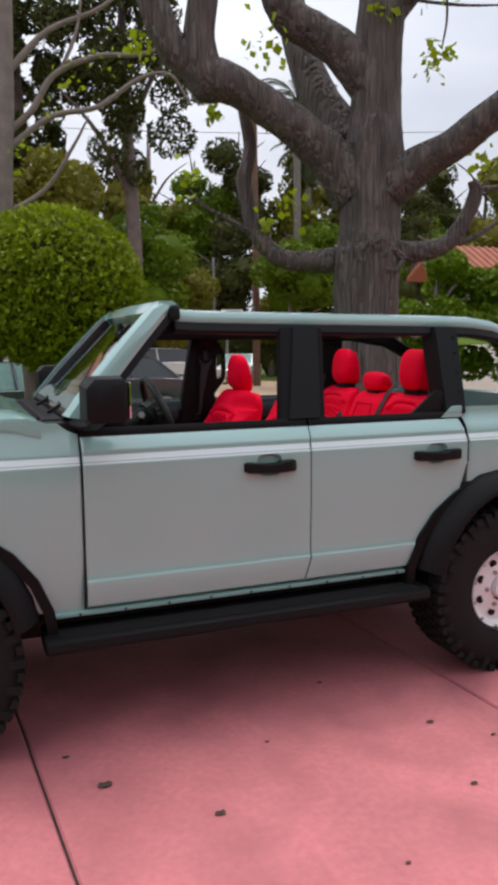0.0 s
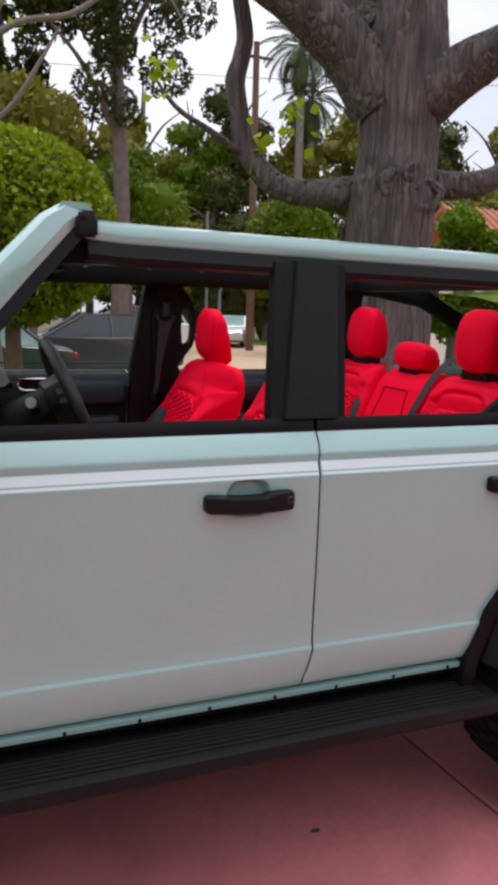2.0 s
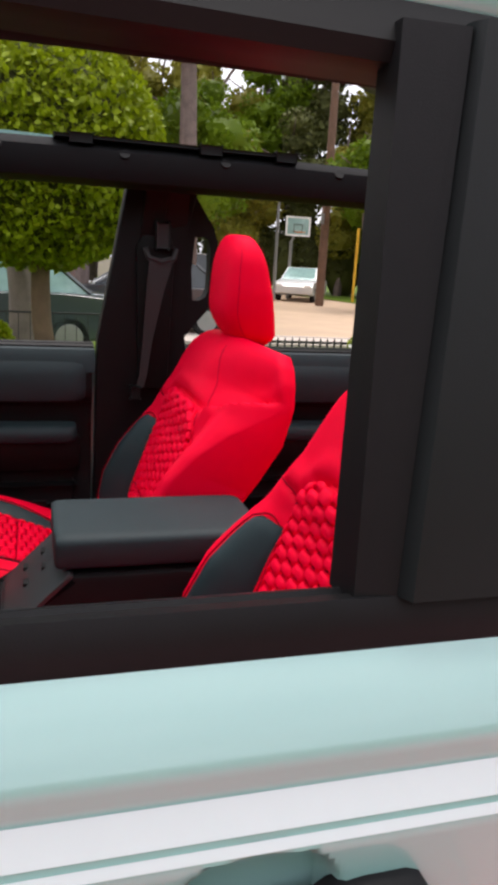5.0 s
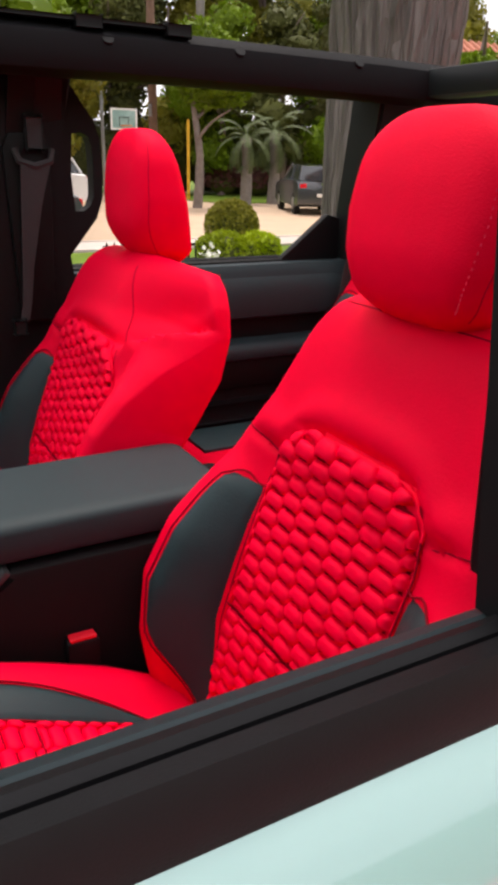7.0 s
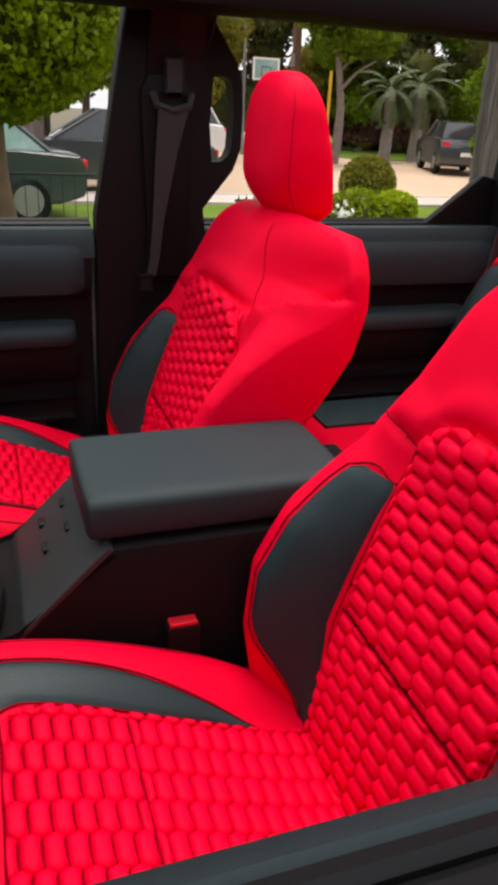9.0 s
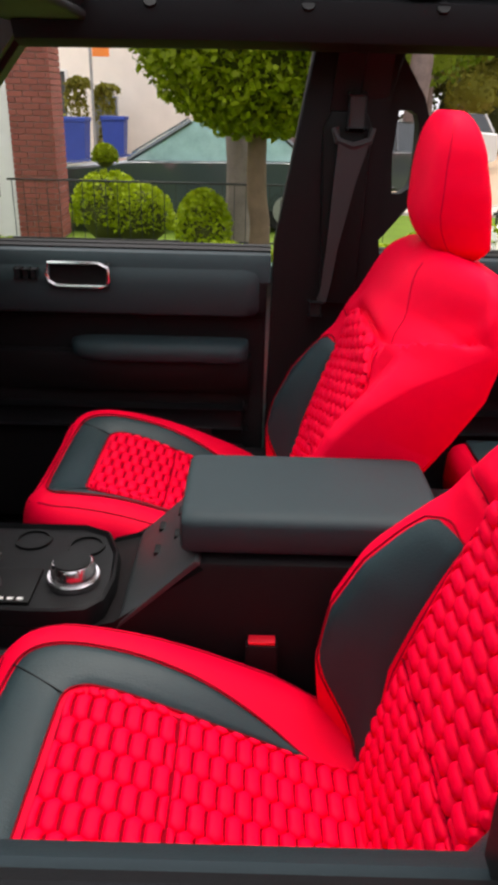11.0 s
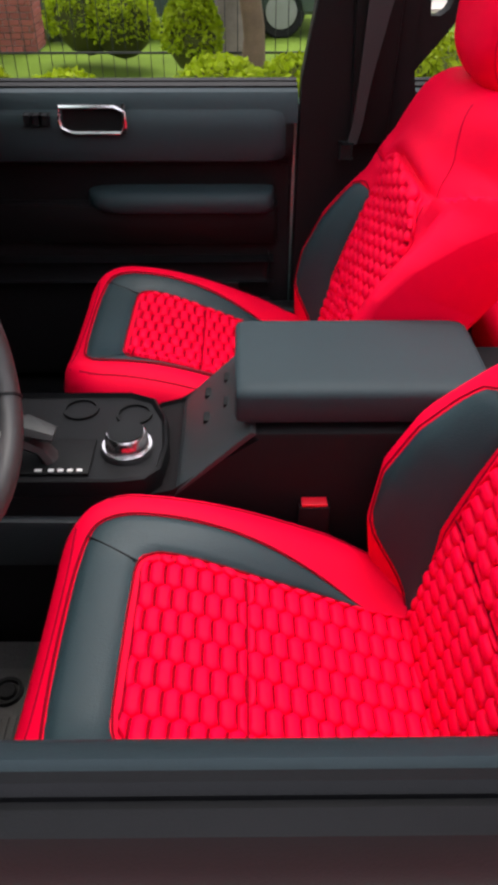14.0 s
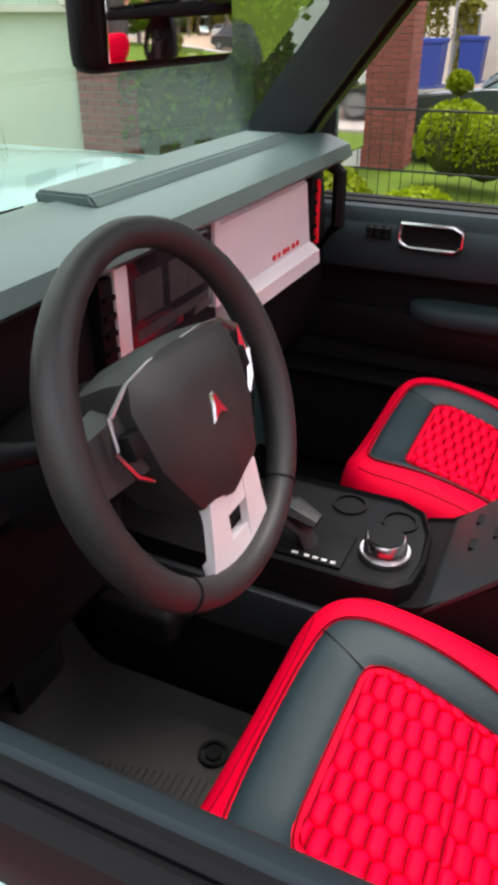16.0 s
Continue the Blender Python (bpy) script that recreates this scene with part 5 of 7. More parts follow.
    def band(a, b):
        k = min(len(outer) - 1, round(b * (len(outer) - 1)))
        p = inner[k].lerp(outer[k], a)
        return f(p.x, p.y, 0.0022 + 0.0024 * math.sin(math.pi * a) - (0.003 if a in (0.0, 1.0) else 0.0))
    sheet(bm, band, 8, len(outer) - 1)
    part("bolster_panel", bm, SLATE, base, "slate leatherette band round the cushion")
    bm = B()
    sweep(bm, [f(p.x, p.y, 0.003) for p in outer], 0.0016, 5)
    sweep(bm, [f(p.x, p.y, 0.003) for p in inner], 0.0013, 5)
    part("piping", bm, PIPE, base)
    for k in (36, 66):          # mitred joints of the band
        bm = B()
        sweep(bm, [f(p.x, p.y, 0.0042) for p in [inner[k].lerp(outer[k + 2], a / 6) for a in range(7)]], 0.0012, 5)
        part("band_joint", bm, GASKET, base)
    bm = B()
    for sg in (-1, 1):
        sweep(bm, [f(sg * min(0.224, Wc(v) - 0.026), v, -0.0005) for v in [0.01 + 0.40 * k / 20 for k in range(21)]], 0.0016, 5)
    sweep(bm, [f(lerp(-0.19, 0.19, k / 16), 0.432, -0.001) for k in range(17)], 0.0016, 5)
    part("seam", bm, PIPE, base)
    bm = B()
    box(bm, (-0.286, yc + out * 0.229 - 0.003, 0.998), (-0.250, yc + out * 0.229 + 0.003, 1.018), 0.001, 1)
    part("fabric_tag", bm, GASKET, base, "small black sewn tag with unreadable white bar")
    bm = B()
    box(bm, (-0.280, yc + out * 0.2325 - 0.0006, 1.005), (-0.256, yc + out * 0.2325 + 0.0006, 1.010))
    part("tag_bar", bm, FOAM, base)
    bm = B()
    box(bm, (-0.242, yc - out * 0.262 - 0.011, 0.90), (-0.196, yc - out * 0.262 + 0.011, 1.008), 0.005)
    bk = part("belt_buckle", bm, BLACK, base, "black seat belt buckle")
    bm = B()
    box(bm, (-0.238, yc - out * 0.262 - 0.009, 1.0082), (-0.200, yc - out * 0.262 + 0.009, 1.0135), 0.002)
    part("buckle_button", bm, REDPLASTIC, base, "red release button")

    # backrest as a second piece of the same seat
    back, fb = seat_back(base, yc, (xb, 0.915), 20.3, FRONT_W, 0.155, 0.612 if out > 0 else 0.638, FRONT_I, 0.178, bol=bol, swept=0.075 if out > 0 else 0.0)
    base.location.x = dx
    return base, back


for yc, out, dx, xb, bol in ((0.465, -1, 0.012, -0.083, (0.070, 0.084)), (1.230, 1, -0.070, -0.155, (0.050, 0.070))):
    base, back = front_seat(yc, out, dx, xb, bol)
    back.parent = car
    back["label"] = "red and slate quilted front seat backrest"
    back.name = "front_backrest"
    hx = (0.141 if yc < 0.8 else 0.098)
    hr = headrest(back, (hx, yc, 1.586 if yc < 0.8 else 1.573), (0.050, 0.130 if yc < 0.8 else 0.108, 0.109 if yc < 0.8 else 0.118), 12 if yc < 0.8 else 3, posts=False, stitched=yc < 0.8, under=0.55 if yc < 0.8 else 1.15)
    bm = B()
    box(bm, (hx - 0.012, yc - 0.055, 1.452), (hx + 0.045, yc + 0.055, 1.490), 0.012)
    part("headrest_collar", bm, GASKET, back)

# rear bench: two outer backs, a middle section, three headrests
REAR_W = [(0, 0.225), (0.2, 0.235), (0.36, 0.225), (0.44, 0.205), (0.52, 0.185)]
REAR_I = [(0, 0.125), (0.2, 0.135), (0.33, 0.135), (0.365, 0.115), (0.38, 0.07)]
for yc in (0.405, 1.265):
    body, fb = seat_back(car, yc, (0.645, 0.99), 20.0, REAR_W, 0.10, 0.525, REAR_I, 0.15, bol=(0.03, 0.03), bolsters=True)
    body.name = "rear_backrest"
    body["label"] = "red leatherette outer rear backrest"
    headrest(body, (0.865, yc + (0.015 if yc < 0.8 else -0.01), 1.600), (0.052, 0.125, 0.116), 8)
bm = B()
rings = []
for k in range(13):
    v = 0.50 * k / 12
    w = curve([(0, 0.20), (0.3, 0.19), (0.5, 0.15)], v)
    e = max(0.0, (v - 0.45) / 0.05)
    d = 0.02 - 0.035 * (1 - math.sqrt(max(0.0, 1 - min(1, e) ** 2)))
    o = Vector((0.645 + v * math.sin(radians(20)), 0.835, 0.99 + v * math.cos(radians(20))))
    rings.append([o + Vector((-(d - (0.012 if abs(s) > 0.95 else 0)), w * s, 0)) for s in (-1, -0.96, -0.8, -0.4, 0, 0.4, 0.8, 0.96, 1)] + [o + Vector((0.1, w * s, 0)) for s in (1, 0, -1)])
loft(bm, rings)
mid = part("middle_backrest", bm, RED, car, "red leatherette middle rear backrest")
bm = B()
for pts in (((-0.11, 0.10), (-0.105, 0.30), (-0.085, 0.425), (0.085, 0.425), (0.105, 0.30), (0.11, 0.10)),):
    sweep(bm, [Vector((0.645 + v * math.sin(radians(20)) - 0.021, 0.835 + u, 0.99 + v * math.cos(radians(20)))) for u, v in pts], 0.003, 5)
part("seam", bm, PIPE, mid)
headrest(mid, (0.855, 0.83, 1.520), (0.045, 0.125, 0.058), 8)
bm = B()
box(bm, (0.22, 0.19, 0.86), (0.70, 1.48, 1.0), 0.05, 4)
part("rear_cushion", bm, RED, car, "red rear bench cushion")
for y0, y1 in ((0.22, 0.36), (1.31, 1.45)):
    bm = B()
    box(bm, (0.26, y0, 0.9985), (0.60, y1, 1.008), 0.004)
    part("cushion_panel", bm, SLATE, car, "slate panel on rear cushion")
bm = B()
loft(bm, [[(x, yy - 0.022, z), (x, yy + 0.022, z), (x + 0.004, yy + 0.022, z + 0.002), (x + 0.004, yy - 0.022, z + 0.002)] for x, yy, z in ((0.845, 0.590, 1.525), (0.795, 0.615, 1.46), (0.745, 0.66, 1.33), (0.68, 0.70, 1.15), (0.63, 0.72, 1.01))])
part("rear_seat_belt", bm, WEBBING, car, "black rear seat belt webbing")
# belt at the far C pillar
bm = B()
loft(bm, [[(x - 0.02, y, z), (x + 0.02, y, z), (x + 0.02, y + 0.004, z), (x - 0.02, y + 0.004, z)] for x, y, z in ((0.845, 1.47, 1.70), (0.80, 1.475, 1.5), (0.765, 1.48, 1.38), (0.74, 1.49, 1.15))])
part("rear_seat_belt", bm, WEBBING, car, "black rear seat belt webbing")
bm = B()
disc(bm, (0.845, 1.475, 1.715), (0, -1, 0), 0.028, 0.02, 18)
box(bm, (0.828, 1.452, 1.675), (0.862, 1.468, 1.712), 0.005)
part("belt_anchor", bm, WEBBING, car)

# ---- dashboard, steering wheel, console ----
def xz_loft(bm, sec, ys):
    loft(bm, [[Vector((x, y, z)) for x, z in sec] for y in ys])


Y0, Y1 = 0.150, 1.535
bm = B()
xz_loft(bm, [(-1.10, 1.475), (-1.05, 1.520), (-0.95, 1.545), (-0.855, 1.538), (-0.812, 1.522), (-0.803, 1.500), (-0.818, 1.488), (-0.90, 1.478), (-1.10, 1.42)], (Y0, 0.3, 0.7, 1.1, 1.45, Y1))
dash = part("dashboard", bm, DASHTOP, car, "charcoal dashboard with silver panel")
bm = B()
xz_loft(bm, [(-0.87, 1.482), (-0.862, 1.40), (-0.855, 1.30), (-0.86, 1.16), (-0.92, 1.06), (-1.12, 1.00), (-1.12, 1.45)], (Y0, 0.62, 1.0, Y1))
part("dash_body", bm, LINER, dash)
for k in range(9):
    bm = B()
    y = 0.30 + 0.12 * k
    loft(bm, [[(x, yy, 1.5195 + 0.25 * (x + 1.05) + h) for yy, h in ((y, 0.0), (y + 0.07, 0.0), (y + 0.068, 0.0025), (y + 0.002, 0.0025))] for x in (-1.035, -1.015)])
    part("defrost_slot", bm, GASKET, dash)
# raised ledge of the dash top
bm = B()
xz_loft(bm, [(-0.99, 1.5405), (-0.985, 1.556), (-0.90, 1.556), (-0.885, 1.5385)], (0.72, 1.05, 1.38))
bmesh.ops.bevel(bm, geom=bm.edges[:], offset=0.004, segments=2, affect="EDGES", clamp_overlap=True)
part("dash_top_ledge", bm, DASHTOP, dash)
# silver panels
bm = B()
xz_loft(bm, [(-0.866, 1.474), (-0.852, 1.462), (-0.842, 1.345), (-0.820, 1.330), (-0.818, 1.302), (-0.846, 1.286), (-0.87, 1.30)], (0.985, 1.1, 1.30, 1.395))
sp = part("passenger_panel", bm, SILVER, dash, "silver dash panel above glovebox")
bm = B()
for k, w in enumerate((0.012, 0.008, 0.016, 0.007, 0.012, 0.010)):
    y = 1.20 + 0.024 * k
    box(bm, (-0.8445, y, 1.353), (-0.8405, y + w, 1.362))
part("panel_mark", bm, REDPLASTIC, sp)
bm = B()
box(bm, (-0.864, 0.680, 1.335), (-0.842, 0.712, 1.476), 0.004)
part("screen_surround", bm, SILVER, dash)
bm = B()
box(bm, (-0.864, 0.962, 1.335), (-0.842, 0.984, 1.476), 0.004)
part("screen_surround", bm, SILVER, dash)
bm = B()
box(bm, (-0.862, 0.716, 1.345), (-0.845, 0.958, 1.482), 0.005)
sc = part("centre_screen", bm, SCREEN, dash, "dark centre touch screen")
bm = B()
for z0, z1, y0, y1 in ((1.36, 1.375, 0.73, 0.94), (1.39, 1.45, 0.73, 0.80), (1.39, 1.45, 0.82, 0.94)):
    box(bm, (-0.8452, y0, z0), (-0.8446, y1, z1))
part("screen_tile", bm, mat("dim_screen_tiles", (0.06, 0.058, 0.06), rough=0.2, var=0.3, scale=30), sc)
for y in (0.645, 1.402):
    bm = B()
    box(bm, (-0.862, y, 1.33), (-0.842, y + 0.03, 1.47), 0.004)
    for k in range(5):
        box(bm, (-0.8418, y + 0.003, 1.345 + 0.024 * k), (-0.836, y + 0.027, 1.352 + 0.024 * k), 0.001)
    part("air_vent", bm, GASKET, dash)
bm = B()
sweep(bm, [(-0.838, 1.422, z) for z in (1.335, 1.38, 1.42, 1.465)], 0.006, 6)
part("vent_accent", bm, REDPLASTIC, dash)
bm = B()
xz_loft(bm, [(-0.866, 1.36), (-0.846, 1.345), (-0.826, 1.31), (-0.826, 1.255), (-0.87, 1.24)], (0.170, 0.24, 0.285))
part("driver_side_panel", bm, SILVER, dash)
# instrument binnacle
bm = B()
box(bm, (-0.93, 0.25, 1.345), (-0.885, 0.63, 1.478), 0.01)
part("instrument_screen", bm, SCREEN, dash)
bm = B()
xz_loft(bm, [(-0.90, 1.345), (-0.80, 1.33), (-0.79, 1.30), (-0.86, 1.28)], (0.24, 0.44, 0.64))
part("binnacle_shelf", bm, BLACK, dash)
bm = B()
disc(bm, (-0.884, 0.30, 1.42), (1, 0, 0), 0.004, 0.003, 8)
part("warning_light", bm, REDPLASTIC, dash)
bm = B()
box(bm, (-0.90, Y0 + 0.02, 1.02), (-0.84, 0.66, 1.24), 0.03, 3)
part("knee_panel", bm, LINER, dash)
# grab bar at the end of the dash
bm = B()
sweep(bm, [(-0.86, 1.49, 1.50), (-0.815, 1.492, 1.47), (-0.815, 1.492, 1.36), (-0.86, 1.49, 1.31)], 0.016, 8)
part("dash_grab_bar", bm, BLACK, dash)

# steering wheel
SC, ST = Vector((-0.618, 0.468, 1.422)), Euler((0, radians(-22), 0)).to_matrix()


def sw(y, z, x=0.0):
    return SC + ST @ Vector((x, y, z))


bm = B()
rim = [sw(0.175 * math.cos(q), 0.175 * math.sin(q)) for q in [2 * math.pi * k / 48 for k in range(48)]]
sweep(bm, rim, [0.0175 + 0.0025 * math.cos(2 * 2 * math.pi * k / 48) for k in range(48)], 12, closed=True, up=ST @ Vector((1, 0, 0)))
swh = part("steering_wheel", bm, LEATHER, car, "charcoal leather steering wheel")
for q in (0.42, math.pi - 0.42, math.pi + 0.9, -0.9):
    c = sw(0.175 * math.cos(q), 0.175 * math.sin(q))
    t = ST @ Vector((0, -math.sin(q), math.cos(q)))
    bm = B()
    sweep(bm, [c - t * 0.0012, c + t * 0.0012], 0.0185, 14)
    part("rim_seam", bm, GASKET, swh)
bm = B()
hub = [(-0.088, 0.036), (-0.078, 0.058), (-0.03, 0.066), (0.03, 0.066), (0.078, 0.058), (0.088, 0.036), (0.080, -0.02), (0.052, -0.072), (0.0, -0.084), (-0.052, -0.072), (-0.080, -0.02)]
loft(bm, [[sw(y * k, z * k, x) for y, z in hub] for x, k in ((-0.060, 1.0), (-0.010, 1.12), (0.014, 1.09), (0.026, 0.92), (0.031, 0.45))])
part("airbag_cover", bm, LEATHER, swh)
bm = B()
loft(bm, [[sw(y, z, 0.0312) for y, z in ((-0.014, -0.012), (0.0, -0.006), (0.014, -0.012), (0.006, 0.004), (0.002, 0.016), (-0.004, 0.014), (-0.006, 0.002))],
          [sw(y, z, 0.0340) for y, z in ((-0.012, -0.010), (0.0, -0.005), (0.012, -0.010), (0.005, 0.004), (0.001, 0.014), (-0.003, 0.012), (-0.005, 0.002))]])
part("wheel_emblem", bm, CHROME, swh, "small chrome emblem")
for sg in (-1, 1):
    bm = B()
    loft(bm, [[sw(sg * y, z, x) for x, z in ((-0.034, 0.050 - 0.15 * (y - 0.082)), (0.004 - 0.2 * (y - 0.082), 0.044 - 0.15 * (y - 0.082)), (0.004 - 0.2 * (y - 0.082), -0.016), (-0.034, -0.020))] for y in (0.082, 0.12, 0.150)])
    sweep(bm, [sw(sg * 0.145, 0.012, -0.028), sw(sg * 0.165, 0.012, -0.014), sw(sg * 0.175, 0.012, 0.0)], [0.016, 0.015, 0.014], 8)
    part("spoke", bm, LEATHER, swh)
    bm = B()
    sweep(bm, [sw(sg * y, z, x) for y, z, x in ((0.010, 0.070, 0.014), (0.050, 0.069, 0.014), (0.088, 0.062, 0.012), (0.116, 0.046, 0.008), (0.124, 0.018, 0.006), (0.114, -0.010, 0.008), (0.098, -0.024, 0.010))], [q * (1.0 if sg > 0 else 0.5) for q in (0.002, 0.0025, 0.004, 0.006, 0.007, 0.006, 0.003)], 6)
    part("spoke_trim", bm, CHROME, swh)
    bm = B()
    box(bm, (-0.012, -0.01, -0.012), (0.012, 0.014, 0.012), 0.003, m=Matrix.Translation(sw(sg * 0.102, 0.014, 0.002)) @ ST.to_4x4())
    part("wheel_button", bm, BLACK, swh)
bm = B()
for sg in (-1, 1):
    loft(bm, [[sw(sg * a, z, x) for a, x in ((p, d - 0.010), (p, d), (q, d), (q, d - 0.010))] for z, p, q, d in ((-0.078, 0.020, 0.050, 0.018), (-0.12, 0.020, 0.056, 0.008), (-0.168, 0.018, 0.066, -0.004))])
loft(bm, [[sw(y, z, x) for x, z in ((-0.012, -0.138), (0.002, -0.138), (-0.004, -0.172), (-0.014, -0.172))] for y in (-0.06, 0.06)])
loft(bm, [[sw(y, z, x) for x, z in ((0.004, -0.078), (0.016, -0.078), (0.010, -0.108), (0.000, -0.108))] for y in (-0.05, 0.05)])
part("lower_spoke", bm, SILVER, swh, "silver lower spoke with slot")
bm = B()
sweep(bm, [sw(0, 0, -0.02), sw(0, -0.01, -0.10), sw(0, -0.03, -0.22)], [0.07, 0.078, 0.09], 14, flat=0.8)
part("column_shroud", bm, BLACK, swh)
bm = B()
sweep(bm, [sw(-0.06, 0.005, -0.10), sw(-0.12, 0.030, -0.11), sw(-0.160, 0.048, -0.115)], [0.011, 0.012, 0.016], 10)
part("indicator_stalk", bm, BLACK, swh)
bm = B()
disc(bm, sw(-0.158, 0.048, -0.1145), sw(-1, 0.15, 0.1) - SC, 0.016, 0.018, 18)
part("stalk_end", bm, STEEL, swh)

# centre console
bm = B()
prism(bm, [(-1.10, 0.67), (0.12, 0.67), (0.12, 1.128), (-0.292, 1.128), (-0.41, 1.018), (-0.46, 1.004), (-0.80, 1.012), (-1.05, 1.02), (-1.10, 1.02)], 1, 0.738, 0.980, 0.010)
con = part("centre_console", bm, LINER, car, "dark plastic centre console")
bm = B()
rings = []
for x, k in ((-0.322, 0.80), (-0.319, 0.92), (-0.312, 0.98), (-0.30, 1.0), (-0.15, 1.0), (-0.02, 1.0), (0.012, 0.985), (0.026, 0.94), (0.033, 0.86), (0.036, 0.72)):
    ring = []
    for q in range(28):
        t = 2 * math.pi * q / 28
        cy, cz = math.cos(t), math.sin(t)
        ring.append((x, 0.855 + 0.108 * math.copysign(abs(cy) ** 0.24, cy) * (0.5 + 0.5 * k), 1.160 + 0.030 * math.copysign(abs(cz) ** 0.36, cz) * k + 0.003 * (1 - cy * cy)))
    rings.append(ring)
loft(bm, rings)
part("console_lid", bm, PAD, con, "slate padded console lid")
bm = B()
prism(bm, [(-1.08, 0.885), (-0.47, 0.885), (-0.432, 0.915), (-0.425, 0.955), (-0.445, 0.975), (-1.08, 0.985)], 1, 0.722, 0.7385, 0.006)
part("console_side_panel", bm, TRIM, con, "grey moulded console side")
bm = B()
tub = [(-0.735, 0.744), (-0.500, 0.742), (-0.460, 0.748), (-0.437, 0.772), (-0.430, 0.826), (-0.437, 0.900), (-0.460, 0.955), (-0.500, 0.974), (-0.735, 0.974)]
loft(bm, [[Vector((lerp(-0.58, x, k), lerp(0.858, y, k), z)) for x, y in tub] for z, k in ((0.985, 1.0), (1.022, 1.03), (1.040, 1.015), (1.043, 0.985), (1.0345, 0.955))])
part("shifter_plate", bm, BLACK, con, "black raised shifter tub")
bm = B()
box(bm, (-0.700, 0.760, 1.0350), (-0.540, 0.846, 1.0405), 0.003)
part("gate_plate", bm, GASKET, con)
bm = B()
box(bm, (-0.62, 0.764, 1.0406), (-0.61, 0.769, 1.0420))
for k in range(4):
    box(bm, (-0.600 + 0.014 * k, 0.764, 1.0406), (-0.592 + 0.014 * k, 0.769, 1.0420))
part("gear_mark", bm, FOAM, con)
bm = B()
sweep(bm, [(-0.60, 0.80, 1.03), (-0.615, 0.80, 1.06), (-0.665, 0.80, 1.09)], [0.022, 0.018, 0.022], 8, flat=0.6)
sweep(bm, [(-0.665, 0.80, 1.09), (-0.63, 0.80, 1.098), (-0.59, 0.797, 1.085)], [0.02, 0.024, 0.016], 8, flat=0.6)
part("gear_lever", bm, LEATHER, con)
bm = B()
disc(bm, (-0.490, 0.826, 1.034), (0, 0, 1), 0.040, 0.012, 28)
disc(bm, (-0.490, 0.826, 1.046), (0, 0, 1), 0.034, 0.022, 28, 0.94)
part("drive_dial", bm, CHROME, con, "chrome drive mode dial")
bm = B()
disc(bm, (-0.490, 0.826, 1.0682), (0, 0, 1), 0.028, 0.002, 24)
part("dial_face", bm, BLACK, con)
for c in ((-0.40, 0.93), (-0.49, 0.945)):
    bm = B()
    disc(bm, (c[0] - 0.09, c[1] - 0.012, 1.0345), (0, 0, 1), 0.030, 0.004, 24, 1.0, 0.025)
    part("cup_ring", bm, GASKET, con)
for k in range(2):
    t = 0.4 + 0.3 * k
    x, z = lerp(-0.405, -0.30, t), lerp(1.024, 1.122, t)
    for y in (0.80, 0.87):
        bm = B()
        box(bm, (x - 0.010, y + 0.05, z), (x + 0.010, y + 0.075, z + 0.008), 0.003)
        part("window_switch", bm, GASKET, con)
bm = B()
prism(bm, [(-0.415, 1.012), (-0.405, 1.030), (-0.300, 1.134), (-0.292, 1.128)], 1, 0.735, 0.983, 0.003)
part("console_ramp", bm, TRIM, con)
bm = B()
box(bm, (-0.93, 0.655, 0.86), (-0.78, 0.737, 0.93), 0.02, 3)
part("foot_rest", bm, LINER, con)
for x in (-0.97,):
    bm = B()
    box(bm, (x - 0.02, 0.50, 0.78), (x, 0.62, 0.86), 0.01)
    part("brake_pedal", bm, RUBBER, car)
# carpet and ribbed rubber mat in the driver's footwell
bm = B()
sheet(bm, lambda s, t: Vector((lerp(-0.55, -1.10, s), lerp(0.20, 0.72, t), 0.672 + 0.14 * step(0.75, 1.0, s) + 0.03 * step(0.06, 0.0, min(t, 1 - t)) + 0.03 * step(0.06, 0, s))), 16, 16)
fm = part("floor_mat", bm, MATM, car, "charcoal ribbed rubber floor mat")
bm = B()
for k in range(26):
    x = -0.66 - 0.0125 * k
    box(bm, (x - 0.004, 0.28, 0.6725), (x, 0.60 - 0.003 * k, 0.677), 0.001, 1)
part("mat_rib", bm, MATM, fm)
for c in ((-0.70, 0.64), (-0.60, 0.32)):
    bm = B()
    disc(bm, (c[0], c[1], 0.673), (0, 0, 1), 0.026, 0.008, 20, 1.0, 0.020)
    disc(bm, (c[0], c[1], 0.673), (0, 0, 1), 0.015, 0.010, 16)
    part("mat_stud", bm, RUBBER, fm)
for far in (False, True):
    sd = side(far)
    bm = B()
    loft(bm, [[sd((x, y, z)) for y, z in ((0.055, 0.681), (0.06, 0.692), (0.15, 0.70), (0.21, 0.69), (0.215, 0.665))] for x in (-1.05, -0.45, -0.12)])
    part("sill_plate", bm, BLACK, car, "black moulded sill plate")

# ---- ground ----
bm = B()
bmesh.ops.create_grid(bm, x_segments=60, y_segments=60, size=160)
for v in bm.verts:
    v.co.z = -0.05
ground = tagged(part("ground", bm, SOIL, None), "brown planting soil and leaf litter", "ground", kind="structure")
JO, JD, JP = Vector((0.699, 0.865, 0)), Vector((0.084, -0.9965, 0)), Vector((0.9965, 0.084, 0))


